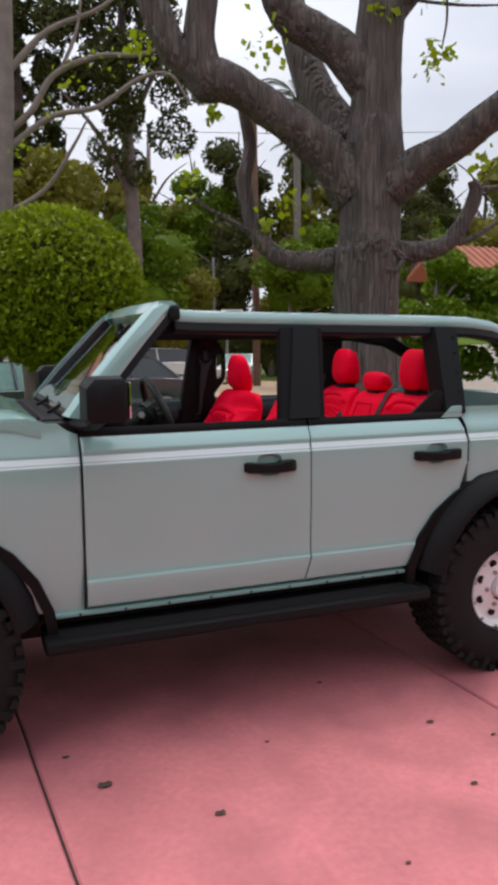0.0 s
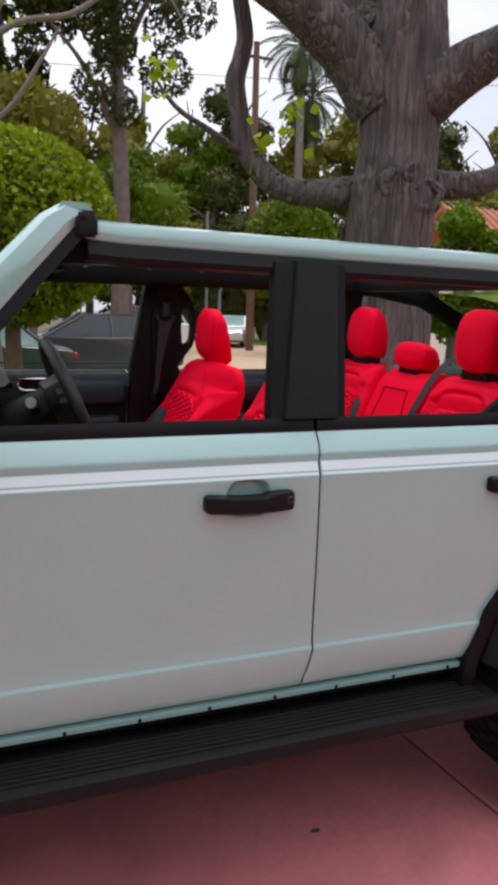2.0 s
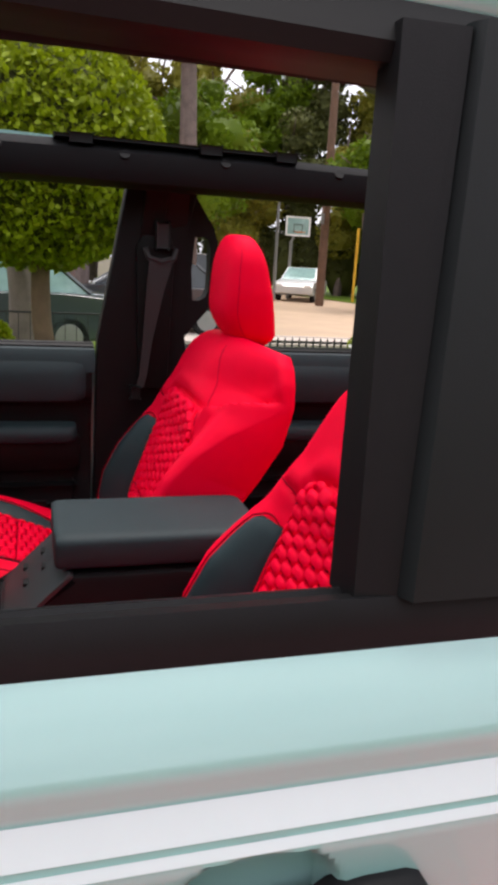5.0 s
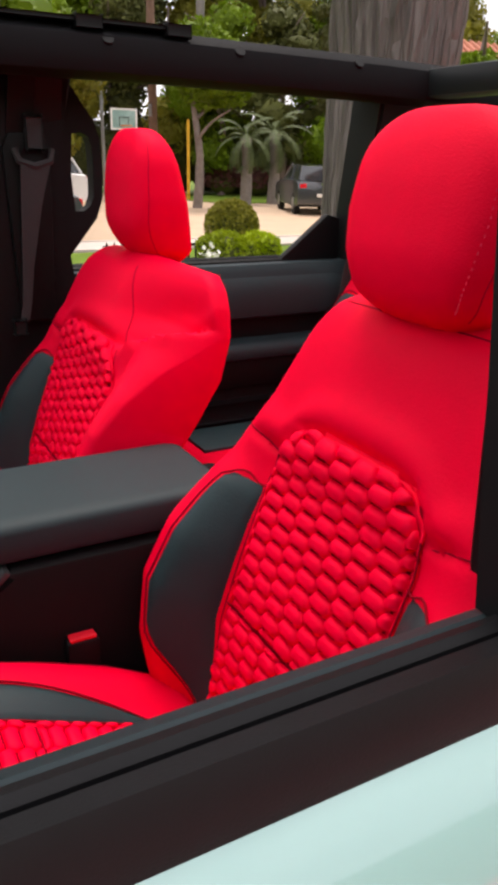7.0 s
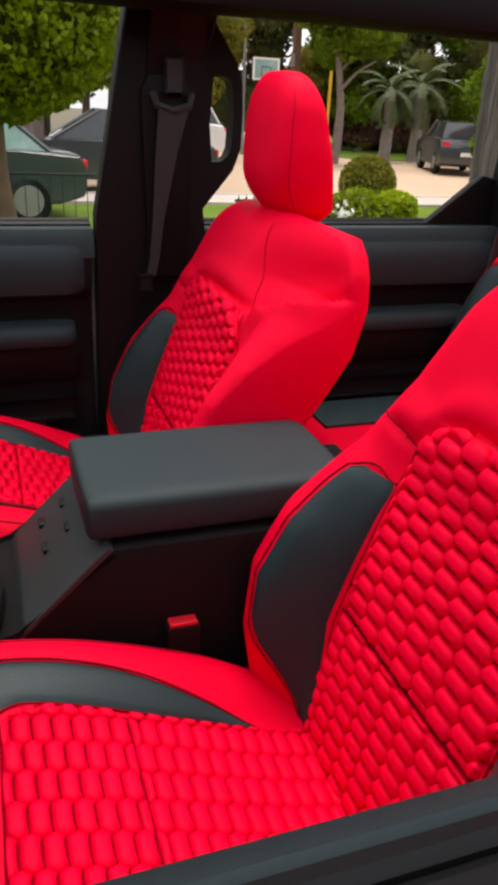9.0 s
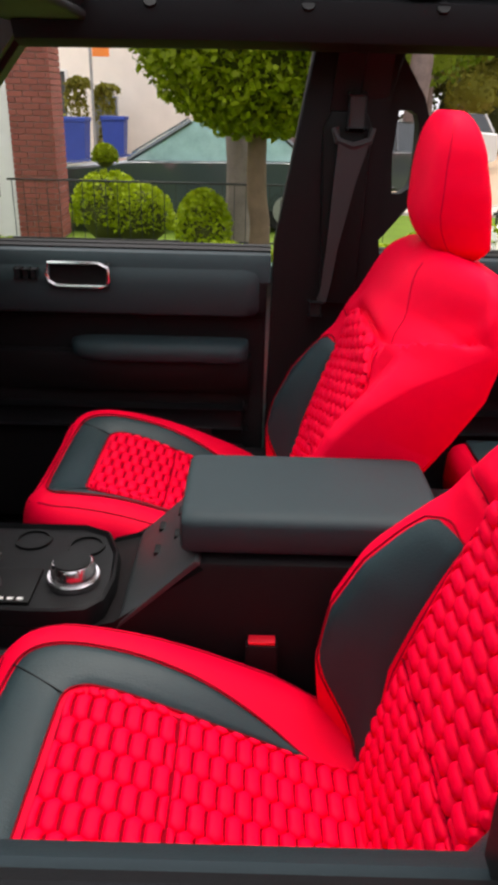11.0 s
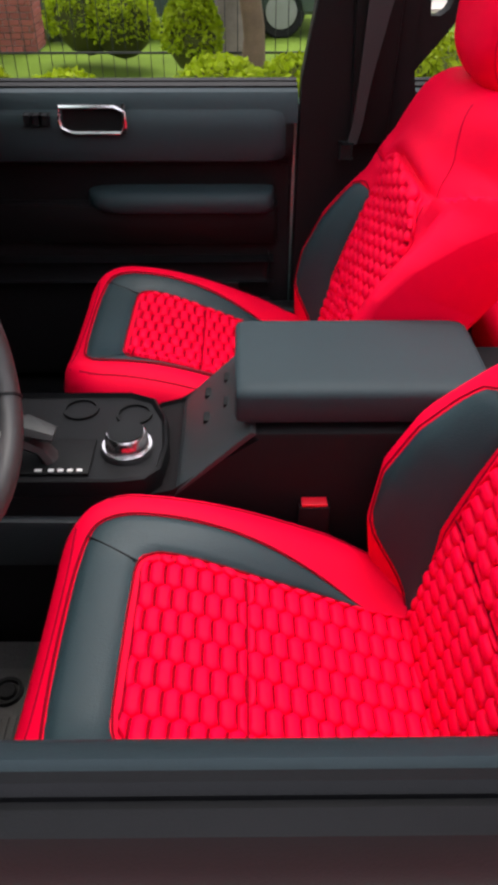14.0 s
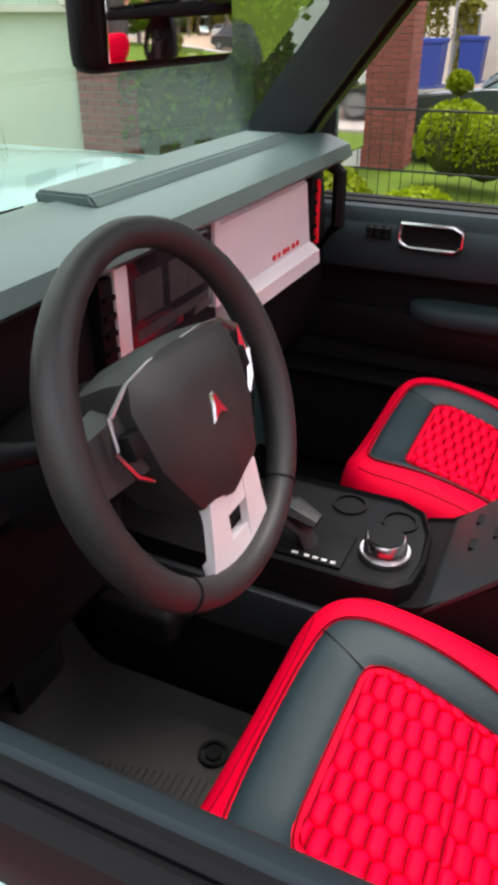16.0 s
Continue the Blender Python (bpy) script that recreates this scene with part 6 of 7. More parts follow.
def rough_slab(bm, a0, a1, d0, d1):
    """One cast slab with softened edges."""
    def at(a, d, z):
        return JO + JP * a + JD * d + Vector((0, 0, z))
    r = 0.008
    loft(bm, [[at(a0, d0, -0.05), at(a1, d0, -0.05), at(a1, d1, -0.05), at(a0, d1, -0.05)],
              [at(a0, d0, -r), at(a1, d0, -r), at(a1, d1, -r), at(a0, d1, -r)],
              [at(a0 + r, d0 + r, 0), at(a1 - r, d0 + r, 0), at(a1 - r, d1 - r, 0), at(a0 + r, d1 - r, 0)]])


driveway = new("driveway")
tagged(driveway, "pink concrete driveway slabs with dark joints", "driveway", kind="structure")
bm = B()
loft(bm, [[JO + JP * a + JD * d + Vector((0, 0, z)) for a, d in ((-6.4, -1.2), (6.4, -1.2), (6.4, 12.2), (-6.4, 12.2))] for z in (-0.06, -0.014)])
part("joint_bed", bm, JOINT, driveway)
for i in range(6):
    for d0, d1 in ((-1.15, 4.1), (4.112, 8.2), (8.212, 12.1)):
        bm = B()
        rough_slab(bm, -6.3 + 2.1 * i + 0.006, -6.3 + 2.1 * (i + 1) - 0.006, d0, d1)
        part("slab", bm, CONCRETE, driveway)

rng = np.random.default_rng(7)


def cloud(name, pts, size, material, parent=None, aspect=0.55, droop=0.0, up=0.0):
    """Many small diamond leaves at pts as one mesh."""
    n = len(pts)
    a = rng.normal(size=(n, 3))
    a[:, 2] -= droop
    a /= np.linalg.norm(a, axis=1)[:, None]
    b = rng.normal(size=(n, 3))
    b[:, 2] *= 1 - up
    b -= a * (a * b).sum(1)[:, None]
    b /= np.linalg.norm(b, axis=1)[:, None]
    s = (size * rng.uniform(0.6, 1.3, n))[:, None]
    w = s * aspect
    c = np.cross(a, b)
    v = np.stack([pts - a * s * 0.5, pts + b * w * 0.5 + c * w * 0.12, pts + a * s * 0.5, pts - b * w * 0.5 + c * w * 0.12], 1).reshape(-1, 3)
    me = bpy.data.meshes.new(name)
    me.vertices.add(4 * n)
    me.vertices.foreach_set("co", v.astype(np.float32).ravel())
    me.loops.add(4 * n)
    me.loops.foreach_set("vertex_index", np.arange(4 * n, dtype=np.int32))
    me.polygons.add(n)
    me.polygons.foreach_set("loop_start", np.arange(0, 4 * n, 4, dtype=np.int32))
    me.polygons.foreach_set("loop_total", np.full(n, 4, np.int32))
    me.update(calc_edges=True)
    me.materials.append(material)
    ob = new(name, me)
    if parent:
        ob.parent = parent
    return ob


def blob_points(blobs, n, shell=0.75, low=-1.0):
    """Points in lumpy ellipsoids [(centre, half sizes)], mostly near their skins."""
    vol = np.array([np.prod(h) ** (2 / 3) for _, h in blobs])
    pick = rng.choice(len(blobs), n, p=vol / vol.sum())
    d = rng.normal(size=(n, 3))
    d /= np.linalg.norm(d, axis=1)[:, None]
    d[:, 2] = np.where(d[:, 2] < low, -d[:, 2], d[:, 2])
    r = np.where(rng.random(n) < shell, rng.uniform(0.86, 1.04, n), rng.uniform(0.3, 0.95, n))
    c = np.array([b[0] for b in blobs])[pick]
    h = np.array([b[1] for b in blobs])[pick]
    return c + d * h * r[:, None]


def lumps(c, half, n, size):
    """Smaller lumps scattered over an ellipsoid, to give a crown an uneven outline."""
    out = []
    for _ in range(n):
        d = rng.normal(size=3)
        d /= np.linalg.norm(d)
        k = rng.uniform(0.45, 1.0)
        s = size * rng.uniform(0.6, 1.3)
        out.append((tuple(np.array(c) + d * np.array(half) * k), (s, s, s * 0.8)))
    return out


def trunk_mesh(bm, pts, radii, sides=12, rough=0.08, n=5):
    path = smooth_path(pts, n)
    rad = [curve(list(enumerate(radii)), i / n) for i in range(len(path))]
    first = len(bm.verts)
    sweep(bm, path, rad, sides, up=(0, 1, 0.01))
    bm.verts.ensure_lookup_table()
    for i in range(first, len(bm.verts)):
        v = bm.verts[i]
        k = min(len(path) - 1, (i - first) // sides)
        d = v.co - path[k]
        q = v.co * 6
        v.co = path[k] + d * (1 + rough * (noise.noise(Vector((q.x, q.y, q.z * 0.25))) * 1.6 + 0.5 * noise.noise(q * 2.2)))


# ---- the old tree beside the car ----
tree = thing("shade_tree", "old broad tree with furrowed grey trunk and few fresh leaves", "tree")
bm = B()
trunk_mesh(bm, [(1.97, 2.80, -0.05), (1.95, 2.80, 0.4), (1.93, 2.80, 1.2), (1.90, 2.80, 2.0), (1.90, 2.79, 2.45), (1.91, 2.79, 2.75), (1.92, 2.78, 3.1), (1.93, 2.78, 3.4), (1.94, 2.78, 3.8), (1.98, 2.72, 4.6), (2.1, 2.6, 5.8), (2.3, 2.6, 7.2)],
           [0.48, 0.38, 0.315, 0.285, 0.305, 0.268, 0.26, 0.268, 0.222, 0.20, 0.16, 0.12], 56, 0.06, 10)
part("trunk", bm, BIGBARK, tree)
for nm, pts, rad in (("limb", [(1.80, 2.84, 3.12), (1.55, 2.86, 3.36), (1.25, 2.86, 3.56), (0.81, 2.87, 3.80), (0.58, 2.86, 3.88), (0.42, 2.83, 3.88), (0.36, 2.80, 4.15), (0.40, 2.78, 4.6), (0.30, 2.8, 5.3)], [0.25, 0.19, 0.165, 0.150, 0.160, 0.175, 0.135, 0.12, 0.09]),
                     ("limb", [(0.46, 2.84, 3.86), (0.20, 2.86, 4.05), (0.05, 2.90, 4.35), (-0.1, 2.95, 4.8), (-0.4, 3.0, 5.4)], [0.12, 0.13, 0.12, 0.10, 0.07]),
                     ("limb", [(1.88, 2.79, 3.98), (1.66, 2.81, 4.20), (1.40, 2.83, 4.34), (1.16, 2.85, 4.46), (1.02, 2.87, 4.75), (0.95, 2.9, 5.4)], [0.20, 0.165, 0.155, 0.145, 0.13, 0.1]),
                     ("limb", [(1.80, 2.95, 3.5), (1.66, 3.25, 3.95), (1.56, 3.5, 4.5), (1.5, 3.7, 5.3)], [0.20, 0.17, 0.15, 0.11]),
                     ("limb", [(2.00, 2.72, 3.06), (2.18, 2.44, 3.24), (2.32, 2.17, 3.36), (2.50, 1.85, 3.55), (2.80, 1.35, 3.85), (3.2, 0.8, 4.4)], [0.20, 0.155, 0.135, 0.125, 0.11, 0.08]),
                     ("limb", [(2.0, 2.74, 4.5), (2.2, 2.6, 4.75), (2.5, 2.5, 5.3)], [0.15, 0.12, 0.09]),
                     ("bough", [(1.74, 2.88, 2.50), (1.47, 3.02, 2.49), (1.26, 3.13, 2.51), (1.10, 3.21, 2.62), (0.99, 3.27, 2.82), (0.95, 3.28, 3.00), (0.91, 3.28, 3.2), (0.95, 3.27, 3.36), (0.97, 3.27, 3.52), (0.91, 3.26, 3.78)], [0.125, 0.095, 0.086, 0.084, 0.074, 0.066, 0.070, 0.060, 0.056, 0.05]),
                     ("bough", [(2.08, 2.68, 2.55), (2.30, 2.52, 2.55), (2.48, 2.42, 2.62), (2.60, 2.34, 2.82), (2.66, 2.30, 3.02), (2.62, 2.3, 3.12)], [0.11, 0.085, 0.075, 0.065, 0.062, 0.04]),
                     ("twig", [(2.48, 2.42, 2.60), (2.66, 2.28, 2.66), (2.85, 2.15, 2.80), (3.0, 2.0, 2.85)], [0.03, 0.025, 0.02, 0.01]),
                     ("twig", [(2.64, 2.31, 3.02), (2.78, 2.22, 3.06), (2.95, 2.1, 3.02)], [0.03, 0.022, 0.012]),
                     ("twig", [(0.95, 3.24, 2.75), (0.70, 3.2, 2.86), (0.45, 3.1, 2.95), (0.25, 3.0, 3.12)], [0.03, 0.022, 0.016, 0.008]),
                     ("twig", [(2.3, 2.3, 4.75), (2.33, 2.3, 4.4), (2.30, 2.32, 4.15)], [0.014, 0.010, 0.006]),
                     ("twig", [(2.05, 2.6, 4.62), (2.45, 2.3, 4.5), (2.9, 2.0, 4.45)], [0.016, 0.012, 0.006])):
    bm = B()
    trunk_mesh(bm, pts, rad, 22 if nm == "limb" else 14, 0.07, 6)
    part(nm, bm, BIGBARK, tree)
for c, r in (((1.97, 2.485, 2.46), 0.115), ((1.76, 2.54, 2.52), 0.095), ((1.86, 2.50, 2.60), 0.055)):
    bm = B()
    q = [(c[0] + 0.9 * r * math.cos(t) * (0.9 + 0.16 * math.sin(2 * t + 9 * r) + 0.1 * math.sin(5 * t)), c[1] + 0.028, c[2] + 0.9 * r * 0.85 * math.sin(t)) for t in [2 * math.pi * m / 20 for m in range(20)]]
    sweep(bm, q, [0.034 + 0.006 * math.sin(2 * math.pi * 3 * m / 20) for m in range(20)], 8, closed=True, up=(0, 1, 0))
    part("knot", bm, BIGBARK, tree, "round healed knot")
pts = []
for c, r, n in (((2.30, 2.33, 4.10), 0.20, 44), ((0.48, 2.85, 3.58), 0.12, 22), ((1.0, 2.9, 4.22), 0.22, 30), ((1.60, 2.75, 4.18), 0.10, 18), ((1.86, 2.52, 4.5), 0.14, 26), ((-0.05, 2.95, 4.12), 0.14, 22), ((2.58, 2.1, 3.28), 0.20, 22),
                ((1.62, 3.1, 3.52), 0.16, 22), ((1.35, 3.2, 2.95), 0.25, 20), ((1.05, 3.2, 2.78), 0.14, 18), ((0.3, 3.0, 3.12), 0.16, 18), ((2.3, 2.5, 4.75), 0.3, 30), ((0.2, 2.9, 5.2), 0.5, 60), ((1.6, 2.9, 5.6), 0.8, 120)):
    pts.append(np.array(c) + rng.normal(size=(n, 3)) * r * 0.45)
cloud("leaves", np.concatenate(pts), 0.08, LEAF_NEW, tree, 0.85)

# ---- clipped ball tree across the beds ----
def ball_tree(c, r, trunk_r, leaves, size, label):
    t = thing("ball_tree", label, "tree")
    bm = B()
    trunk_mesh(bm, [(c[0], c[1], -0.06), (c[0] + 0.03, c[1], 0.5), (c[0] - 0.02, c[1], 1.0), (c[0], c[1], c[2] - 0.3 * r)], [trunk_r * 1.4, trunk_r, trunk_r * 0.95, trunk_r * 0.9], 16, 0.06)
    part("trunk", bm, BARK3, t)
    for k in range(4):
        bm = B()
        q = 1.57 * k + 0.4
        trunk_mesh(bm, [(c[0], c[1], c[2] - r * 0.75), (c[0] + 0.2 * r * math.cos(q), c[1] + 0.2 * r * math.sin(q), c[2] - 0.4 * r), (c[0] + 0.6 * r * math.cos(q), c[1] + 0.6 * r * math.sin(q), c[2])], [0.07, 0.05, 0.02], 8)
        part("branch", bm, BARK2, t)
    # solid dark ball: shade inside the crown, painted behind the leaves
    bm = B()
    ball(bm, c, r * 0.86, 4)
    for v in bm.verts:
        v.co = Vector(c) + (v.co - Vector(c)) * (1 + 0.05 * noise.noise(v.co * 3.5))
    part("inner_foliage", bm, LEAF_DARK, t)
    pts = blob_points([(c, (r, r, r * 0.92))], leaves, 0.9)
    pts += np.array([[0.06 * noise.noise(Vector(p) * 3.0)] * 3 for p in pts])
    cloud("crown", pts, size, LEAF_BALL, t, 0.6)
    return t


ball_tree((-0.22, 8.0, 2.56), 1.24, 0.105, 26000, 0.085, "clipped ball tree with dense yellow-green crown and bare trunk")


def shrub(name, label, blobs, n, size, material, group="", core=True, aspect=0.6):
    t = thing(name, label, "shrub", group)
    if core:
        # dark lumps stand in for the shaded inside of the shrub
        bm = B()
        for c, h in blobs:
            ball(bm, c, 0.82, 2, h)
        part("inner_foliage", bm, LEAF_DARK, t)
    cloud("foliage", blob_points(blobs, n, 0.85, -0.3), size, material, t, aspect)
    return t


for x, y, s, m in ((-3.4, 6.6, 0.34, LEAF_BALL), (-2.55, 6.5, 0.36, LEAF_BALL), (-1.7, 6.4, 0.30, LEAF_NEW), (-0.48, 6.3, 0.37, LEAF_NEW), (0.12, 6.6, 0.34, LEAF_NEW), (0.65, 6.2, 0.40, LEAF_NEW), (1.3, 6.4, 0.44, LEAF_BALL), (2.0, 6.8, 0.44, LEAF_NEW), (2.8, 7.2, 0.30, LEAF_BALL), (4.9, 10.4, 0.36, LEAF_BALL), (5.6, 10.6, 0.34, LEAF_NEW)):
    shrub("garden_shrub", "low rounded yellow-green garden shrub", [((x, y, s * 0.75), (s * 1.1, s, s * 0.95))] + [((x + rng.uniform(-0.4, 0.4), y + rng.uniform(-0.3, 0.3), s * rng.uniform(0.5, 1.1)), (s * 0.6, s * 0.6, s * 0.5)) for _ in range(3)], 2600, 0.07, m, "bed shrubs")
shrub("box_ball", "clipped olive box ball in the bed", [((6.4, 13.1, 0.42), (0.52, 0.52, 0.50))], 4500, 0.07, LEAF_OLIVE, "box balls")
shrub("box_ball", "small clipped yellow-green box ball in the bed", [((-2.08, 9.55, 1.08), (0.15, 0.15, 0.15))], 1800, 0.05, LEAF_BALL, "box balls")
shrub("box_hedge", "low clipped yellow-green hedge", [((-2.02, 9.35, 0.48), (0.46, 0.4, 0.46)), ((-1.62, 9.2, 0.42), (0.40, 0.36, 0.40))], 4500, 0.06, LEAF_NEW, "hedges")
shrub("garden_shrub", "low rounded yellow-green garden shrub", [((-0.80, 8.25, 0.46), (0.30, 0.28, 0.40))], 2200, 0.06, LEAF_NEW, "bed shrubs")
# white blooms among the shrubs
for c in ((1.75, 6.25, 0.72), (1.95, 6.3, 0.62), (1.62, 6.2, 0.60), (3.0, 7.0, 0.70)):
    fl = thing("white_flower", "cluster of small white blooms", "flower", "white blooms")
    cloud("petals", np.array(c) + rng.normal(size=(40, 3)) * 0.055, 0.06, FLOWER, fl, 0.9)["kind"] = "stuff"

# ---- iron fence and white picket ----
fence = thing("iron_fence", "black iron garden fence with thin bars", "fence")
for z in (0.25, 0.88):
    bm = B()
    box(bm, (-3.0, 8.588, z), (1.3, 8.612, z + 0.022), 0.004, 1)
    part("rail", bm, IRON, fence)
for k in range(33):
    bm = B()
    x = -2.95 + 0.13 * k
    box(bm, (x - 0.004, 8.596, -0.05), (x + 0.004, 8.604, 0.90), 0.001, 1)
    part("bar", bm, IRON, fence)
picket = thing("picket_fence", "low black painted picket fence with pointed bars", "fence")
for z in (0.14, 0.36):
    bm = B()
    box(bm, (3.1, 10.82, z), (5.6, 10.845, z + 0.04), 0.003, 1)
    part("rail", bm, IRON, picket)
for k in range(21):
    x = 3.15 + 0.12 * k
    bm = B()
    prism(bm, [(x - 0.016, -0.05), (x + 0.016, -0.05), (x + 0.016, 0.40), (x, 0.46), (x - 0.016, 0.40)], 1, 10.80, 10.82, 0.002, 1)
    part("picket", bm, IRON, picket)

# ---- street, pavements, lawns ----
def flat(name, poly, z, material, label, category):
    bm = B()
    loft(bm, [[Vector((x, y, h)) for x, y in poly] for h in (z - 0.1, z)])
    return tagged(part(name, bm, material, None), label, category, kind="structure")


flat("lawn_1", [(-12, 2.2), (14, 2.2), (16, 13.6), (-12, 13.6)], -0.02, LAWN, "green lawn between planting beds", "lawn")
flat("pavement", [(-30, 13.7), (3.0, 13.7), (60, 12.0), (60, 13.4), (3.0, 15.0), (-30, 15.0)], 0.02, PATHM, "pale concrete pavement", "pavement")
flat("road", [(-40, 15.1), (3.0, 15.1), (60, 13.5), (60, 27.5), (14, 27.5), (11.5, 36), (3.5, 36), (4.0, 27.5), (-40, 27.5)], -0.03, ASPHALT, "sunlit pale concrete street", "road")
bm = B()
loft(bm, [[Vector((x, y, z)) for x, y in ((-40, 15.0), (3.0, 15.0), (60, 13.4), (60, 13.52), (3.0, 15.12), (-40, 15.12))] for z in (-0.1, 0.035)])
tagged(part("kerb", bm, PATHM, None), "pale concrete kerb", "kerb", kind="structure")
flat("lawn_2", [(13.5, 27.6), (60, 27.6), (60, 60), (11.5, 60), (11.6, 36)], 0.0, LAWN, "mown verge across the street", "lawn")
flat("lawn_3", [(-60, 27.6), (3.9, 27.6), (3.5, 60), (-60, 60)], 0.0, LAWN, "mown verge across the street", "lawn")

# ---- poles, hoop ----
pole = thing("utility_pole", "weathered brown wooden utility pole", "pole")
bm = B()
sweep(bm, [(10.45, 27.2, -0.1), (10.43, 27.2, 5.0), (10.40, 27.2, 11.8)], [0.17, 0.15, 0.12], 14)
part("post", bm, POLE, pole)
bm = B()
box(bm, (10.2, 27.0, 3.0), (10.32, 27.06, 3.4), 0.01)
part("pole_tag", bm, STEEL, pole)
bm = B()
box(bm, (9.7, 27.12, 11.2), (11.1, 27.22, 11.3), 0.01)
part("crossarm", bm, POLE, pole)
for z, x in ((11.7, 10.4),):
    bm = B()
    sweep(bm, [(x + 46 * (t - 0.5), 27.2 - 14 * (t - 0.5), z - 1.2 + 4.8 * (t - 0.5) ** 2) for t in [k / 12 for k in range(13)]], 0.012, 5)
    part("wire", bm, IRON, pole)
hoop = thing("basketball_hoop", "white basketball backboard on a steel post", "basketball hoop")
bm = B()
box(bm, (10.05, 30.72, 2.62), (11.15, 30.76, 3.42), 0.01)
bd = part("backboard", bm, GLASSPALE, hoop, "clear backboard with white border")
for lo, hi in (((10.05, 30.70, 2.62), (11.15, 30.719, 2.69)), ((10.05, 30.70, 3.35), (11.15, 30.719, 3.42)), ((10.05, 30.70, 2.69), (10.12, 30.719, 3.35)), ((11.08, 30.70, 2.69), (11.15, 30.719, 3.35))):
    bm = B()
    box(bm, lo, hi)
    part("board_border", bm, WHITEPAINT, bd)
bm = B()
for lo, hi in (((10.40, 30.712, 2.78), (10.80, 30.718, 2.81)), ((10.40, 30.712, 3.08), (10.80, 30.718, 3.11)), ((10.40, 30.712, 2.81), (10.43, 30.718, 3.08)), ((10.77, 30.712, 2.81), (10.80, 30.718, 3.08))):
    box(bm, lo, hi)
part("target_square", bm, IRON, bd)
bm = B()
sweep(bm, [(10.6 + 0.23 * math.cos(t), 30.46 + 0.23 * math.sin(t), 2.78) for t in [2 * math.pi * k / 18 for k in range(18)]], 0.012, 6, closed=True)
part("ring", bm, ORANGE, hoop)
bm = B()
sweep(bm, [(10.6, 31.5, -0.1), (10.6, 31.5, 2.4), (10.6, 30.8, 2.95)], 0.07, 10)
part("post", bm, STEEL, hoop)
bm = B()
sweep(bm, [(9.15, 29.0, -0.1), (9.12, 29.0, 5.6)], [0.07, 0.05], 10)
lamp_post = thing("sign_post", "slim grey galvanised steel post", "post")
part("post", bm, STEEL, lamp_post)
bm = B()
sweep(bm, [(13.2, 30.3, -0.1), (13.2, 30.3, 3.1)], 0.06, 10)
tagged(part("marker_post", bm, LABELY, None), "thin yellow plastic guard on a pole stay", "post")


# ---- parked cars ----
def parked_car(x, y, yaw, paint, label, suv=False, scale=1.0, glass=None):
    """Small parked car: body, glasshouse, wheels, lamps. Its nose points along its own +x."""
    t = thing("parked_car", label, "car", "parked cars")
    h = 0.18 if suv else 0.0
    bm = B()
    side_poly = [(-2.15, 0.38), (-2.2, 0.75 + h), (-2.1, 0.95 + h), (-1.3, 1.0 + h), (0.9, 0.98 + h), (1.95, 0.86 + h), (2.2, 0.68 + h), (2.2, 0.38), (1.7, 0.28), (-1.8, 0.28)]
    rings = []
    for yy, k in ((-0.90, 0.93), (-0.86, 1.0), (0, 1.02), (0.86, 1.0), (0.90, 0.93)):
        rings.append([(px, yy, 0.62 + (pz - 0.62) * k) for px, pz in side_poly])
    loft(bm, [[Vector(p) for p in r] for r in rings])
    bmesh.ops.bevel(bm, geom=bm.edges[:], offset=0.05, segments=2, affect="EDGES", clamp_overlap=True)
    part("body", bm, paint, t)
    roof = [(-2.05 if suv else -1.75, 0.98 + h), (-1.75 if suv else -1.15, 1.46 + h), (0.05, 1.50 + h), (0.95, 0.98 + h)]
    bm = B()
    loft(bm, [[Vector((px * k, yy, pz)) for px, pz in roof] for yy, k in ((-0.80, 1), (0, 1.02), (0.80, 1))])
    for v in bm.verts:
        if v.co.z > 1.2:
            v.co.y *= 0.84
    part("glasshouse", bm, glass or WINDOWG, t)
    bm = B()
    loft(bm, [[Vector((px, yy, pz)) for px, pz in ((-1.70 if suv else -1.12, 1.455 + h), (-0.9, 1.50 + h), (0.0, 1.515 + h), (0.02, 1.49 + h), (-1.0, 1.475 + h))] for yy in (-0.67, 0, 0.67)])
    for sg in (-1, 1):
        for a, b in (((-0.55, 0.99), (-0.5, 1.49)), ((0.93, 0.98), (0.03, 1.50)), ((roof[0][0] + 0.05, 0.98), (roof[1][0] + 0.03, 1.46))):
            sweep(bm, [(a[0], sg * 0.805, a[1] + h), (b[0], sg * 0.675, b[1] + h)], 0.035, 6)
    part("roof", bm, paint, t)
    for wx in (-1.35, 1.38):
        for sg in (-1, 1):
            bm = B()
            disc(bm, (wx, sg * 0.70, 0.33 + h * 0.3), (0, sg, 0), 0.33 + h * 0.3, 0.20, 24)
            w = part("wheel", bm, RUBBER, t)
            bm = B()
            disc(bm, (wx, sg * 0.901, 0.33 + h * 0.3), (0, sg, 0), 0.21, 0.012, 20)
            part("rim", bm, STEEL, w)
    for sg in (-1, 1):
        bm = B()
        box(bm, (-2.215, sg * 0.72 - 0.12, 0.74 + h), (-2.10, sg * 0.72 + 0.12, 0.88 + h), 0.02)
        part("tail_lamp", bm, TAIL, t)
        bm = B()
        box(bm, (2.05, sg * 0.66 - 0.16, 0.66 + h), (2.19, sg * 0.66 + 0.16, 0.78 + h), 0.03)
        part("headlamp", bm, WHITEPAINT, t)
    bm = B()
    box(bm, (-2.225, -0.22, 0.62), (-2.205, 0.22, 0.74), 0.004)
    part("number_plate", bm, FOAM, t)
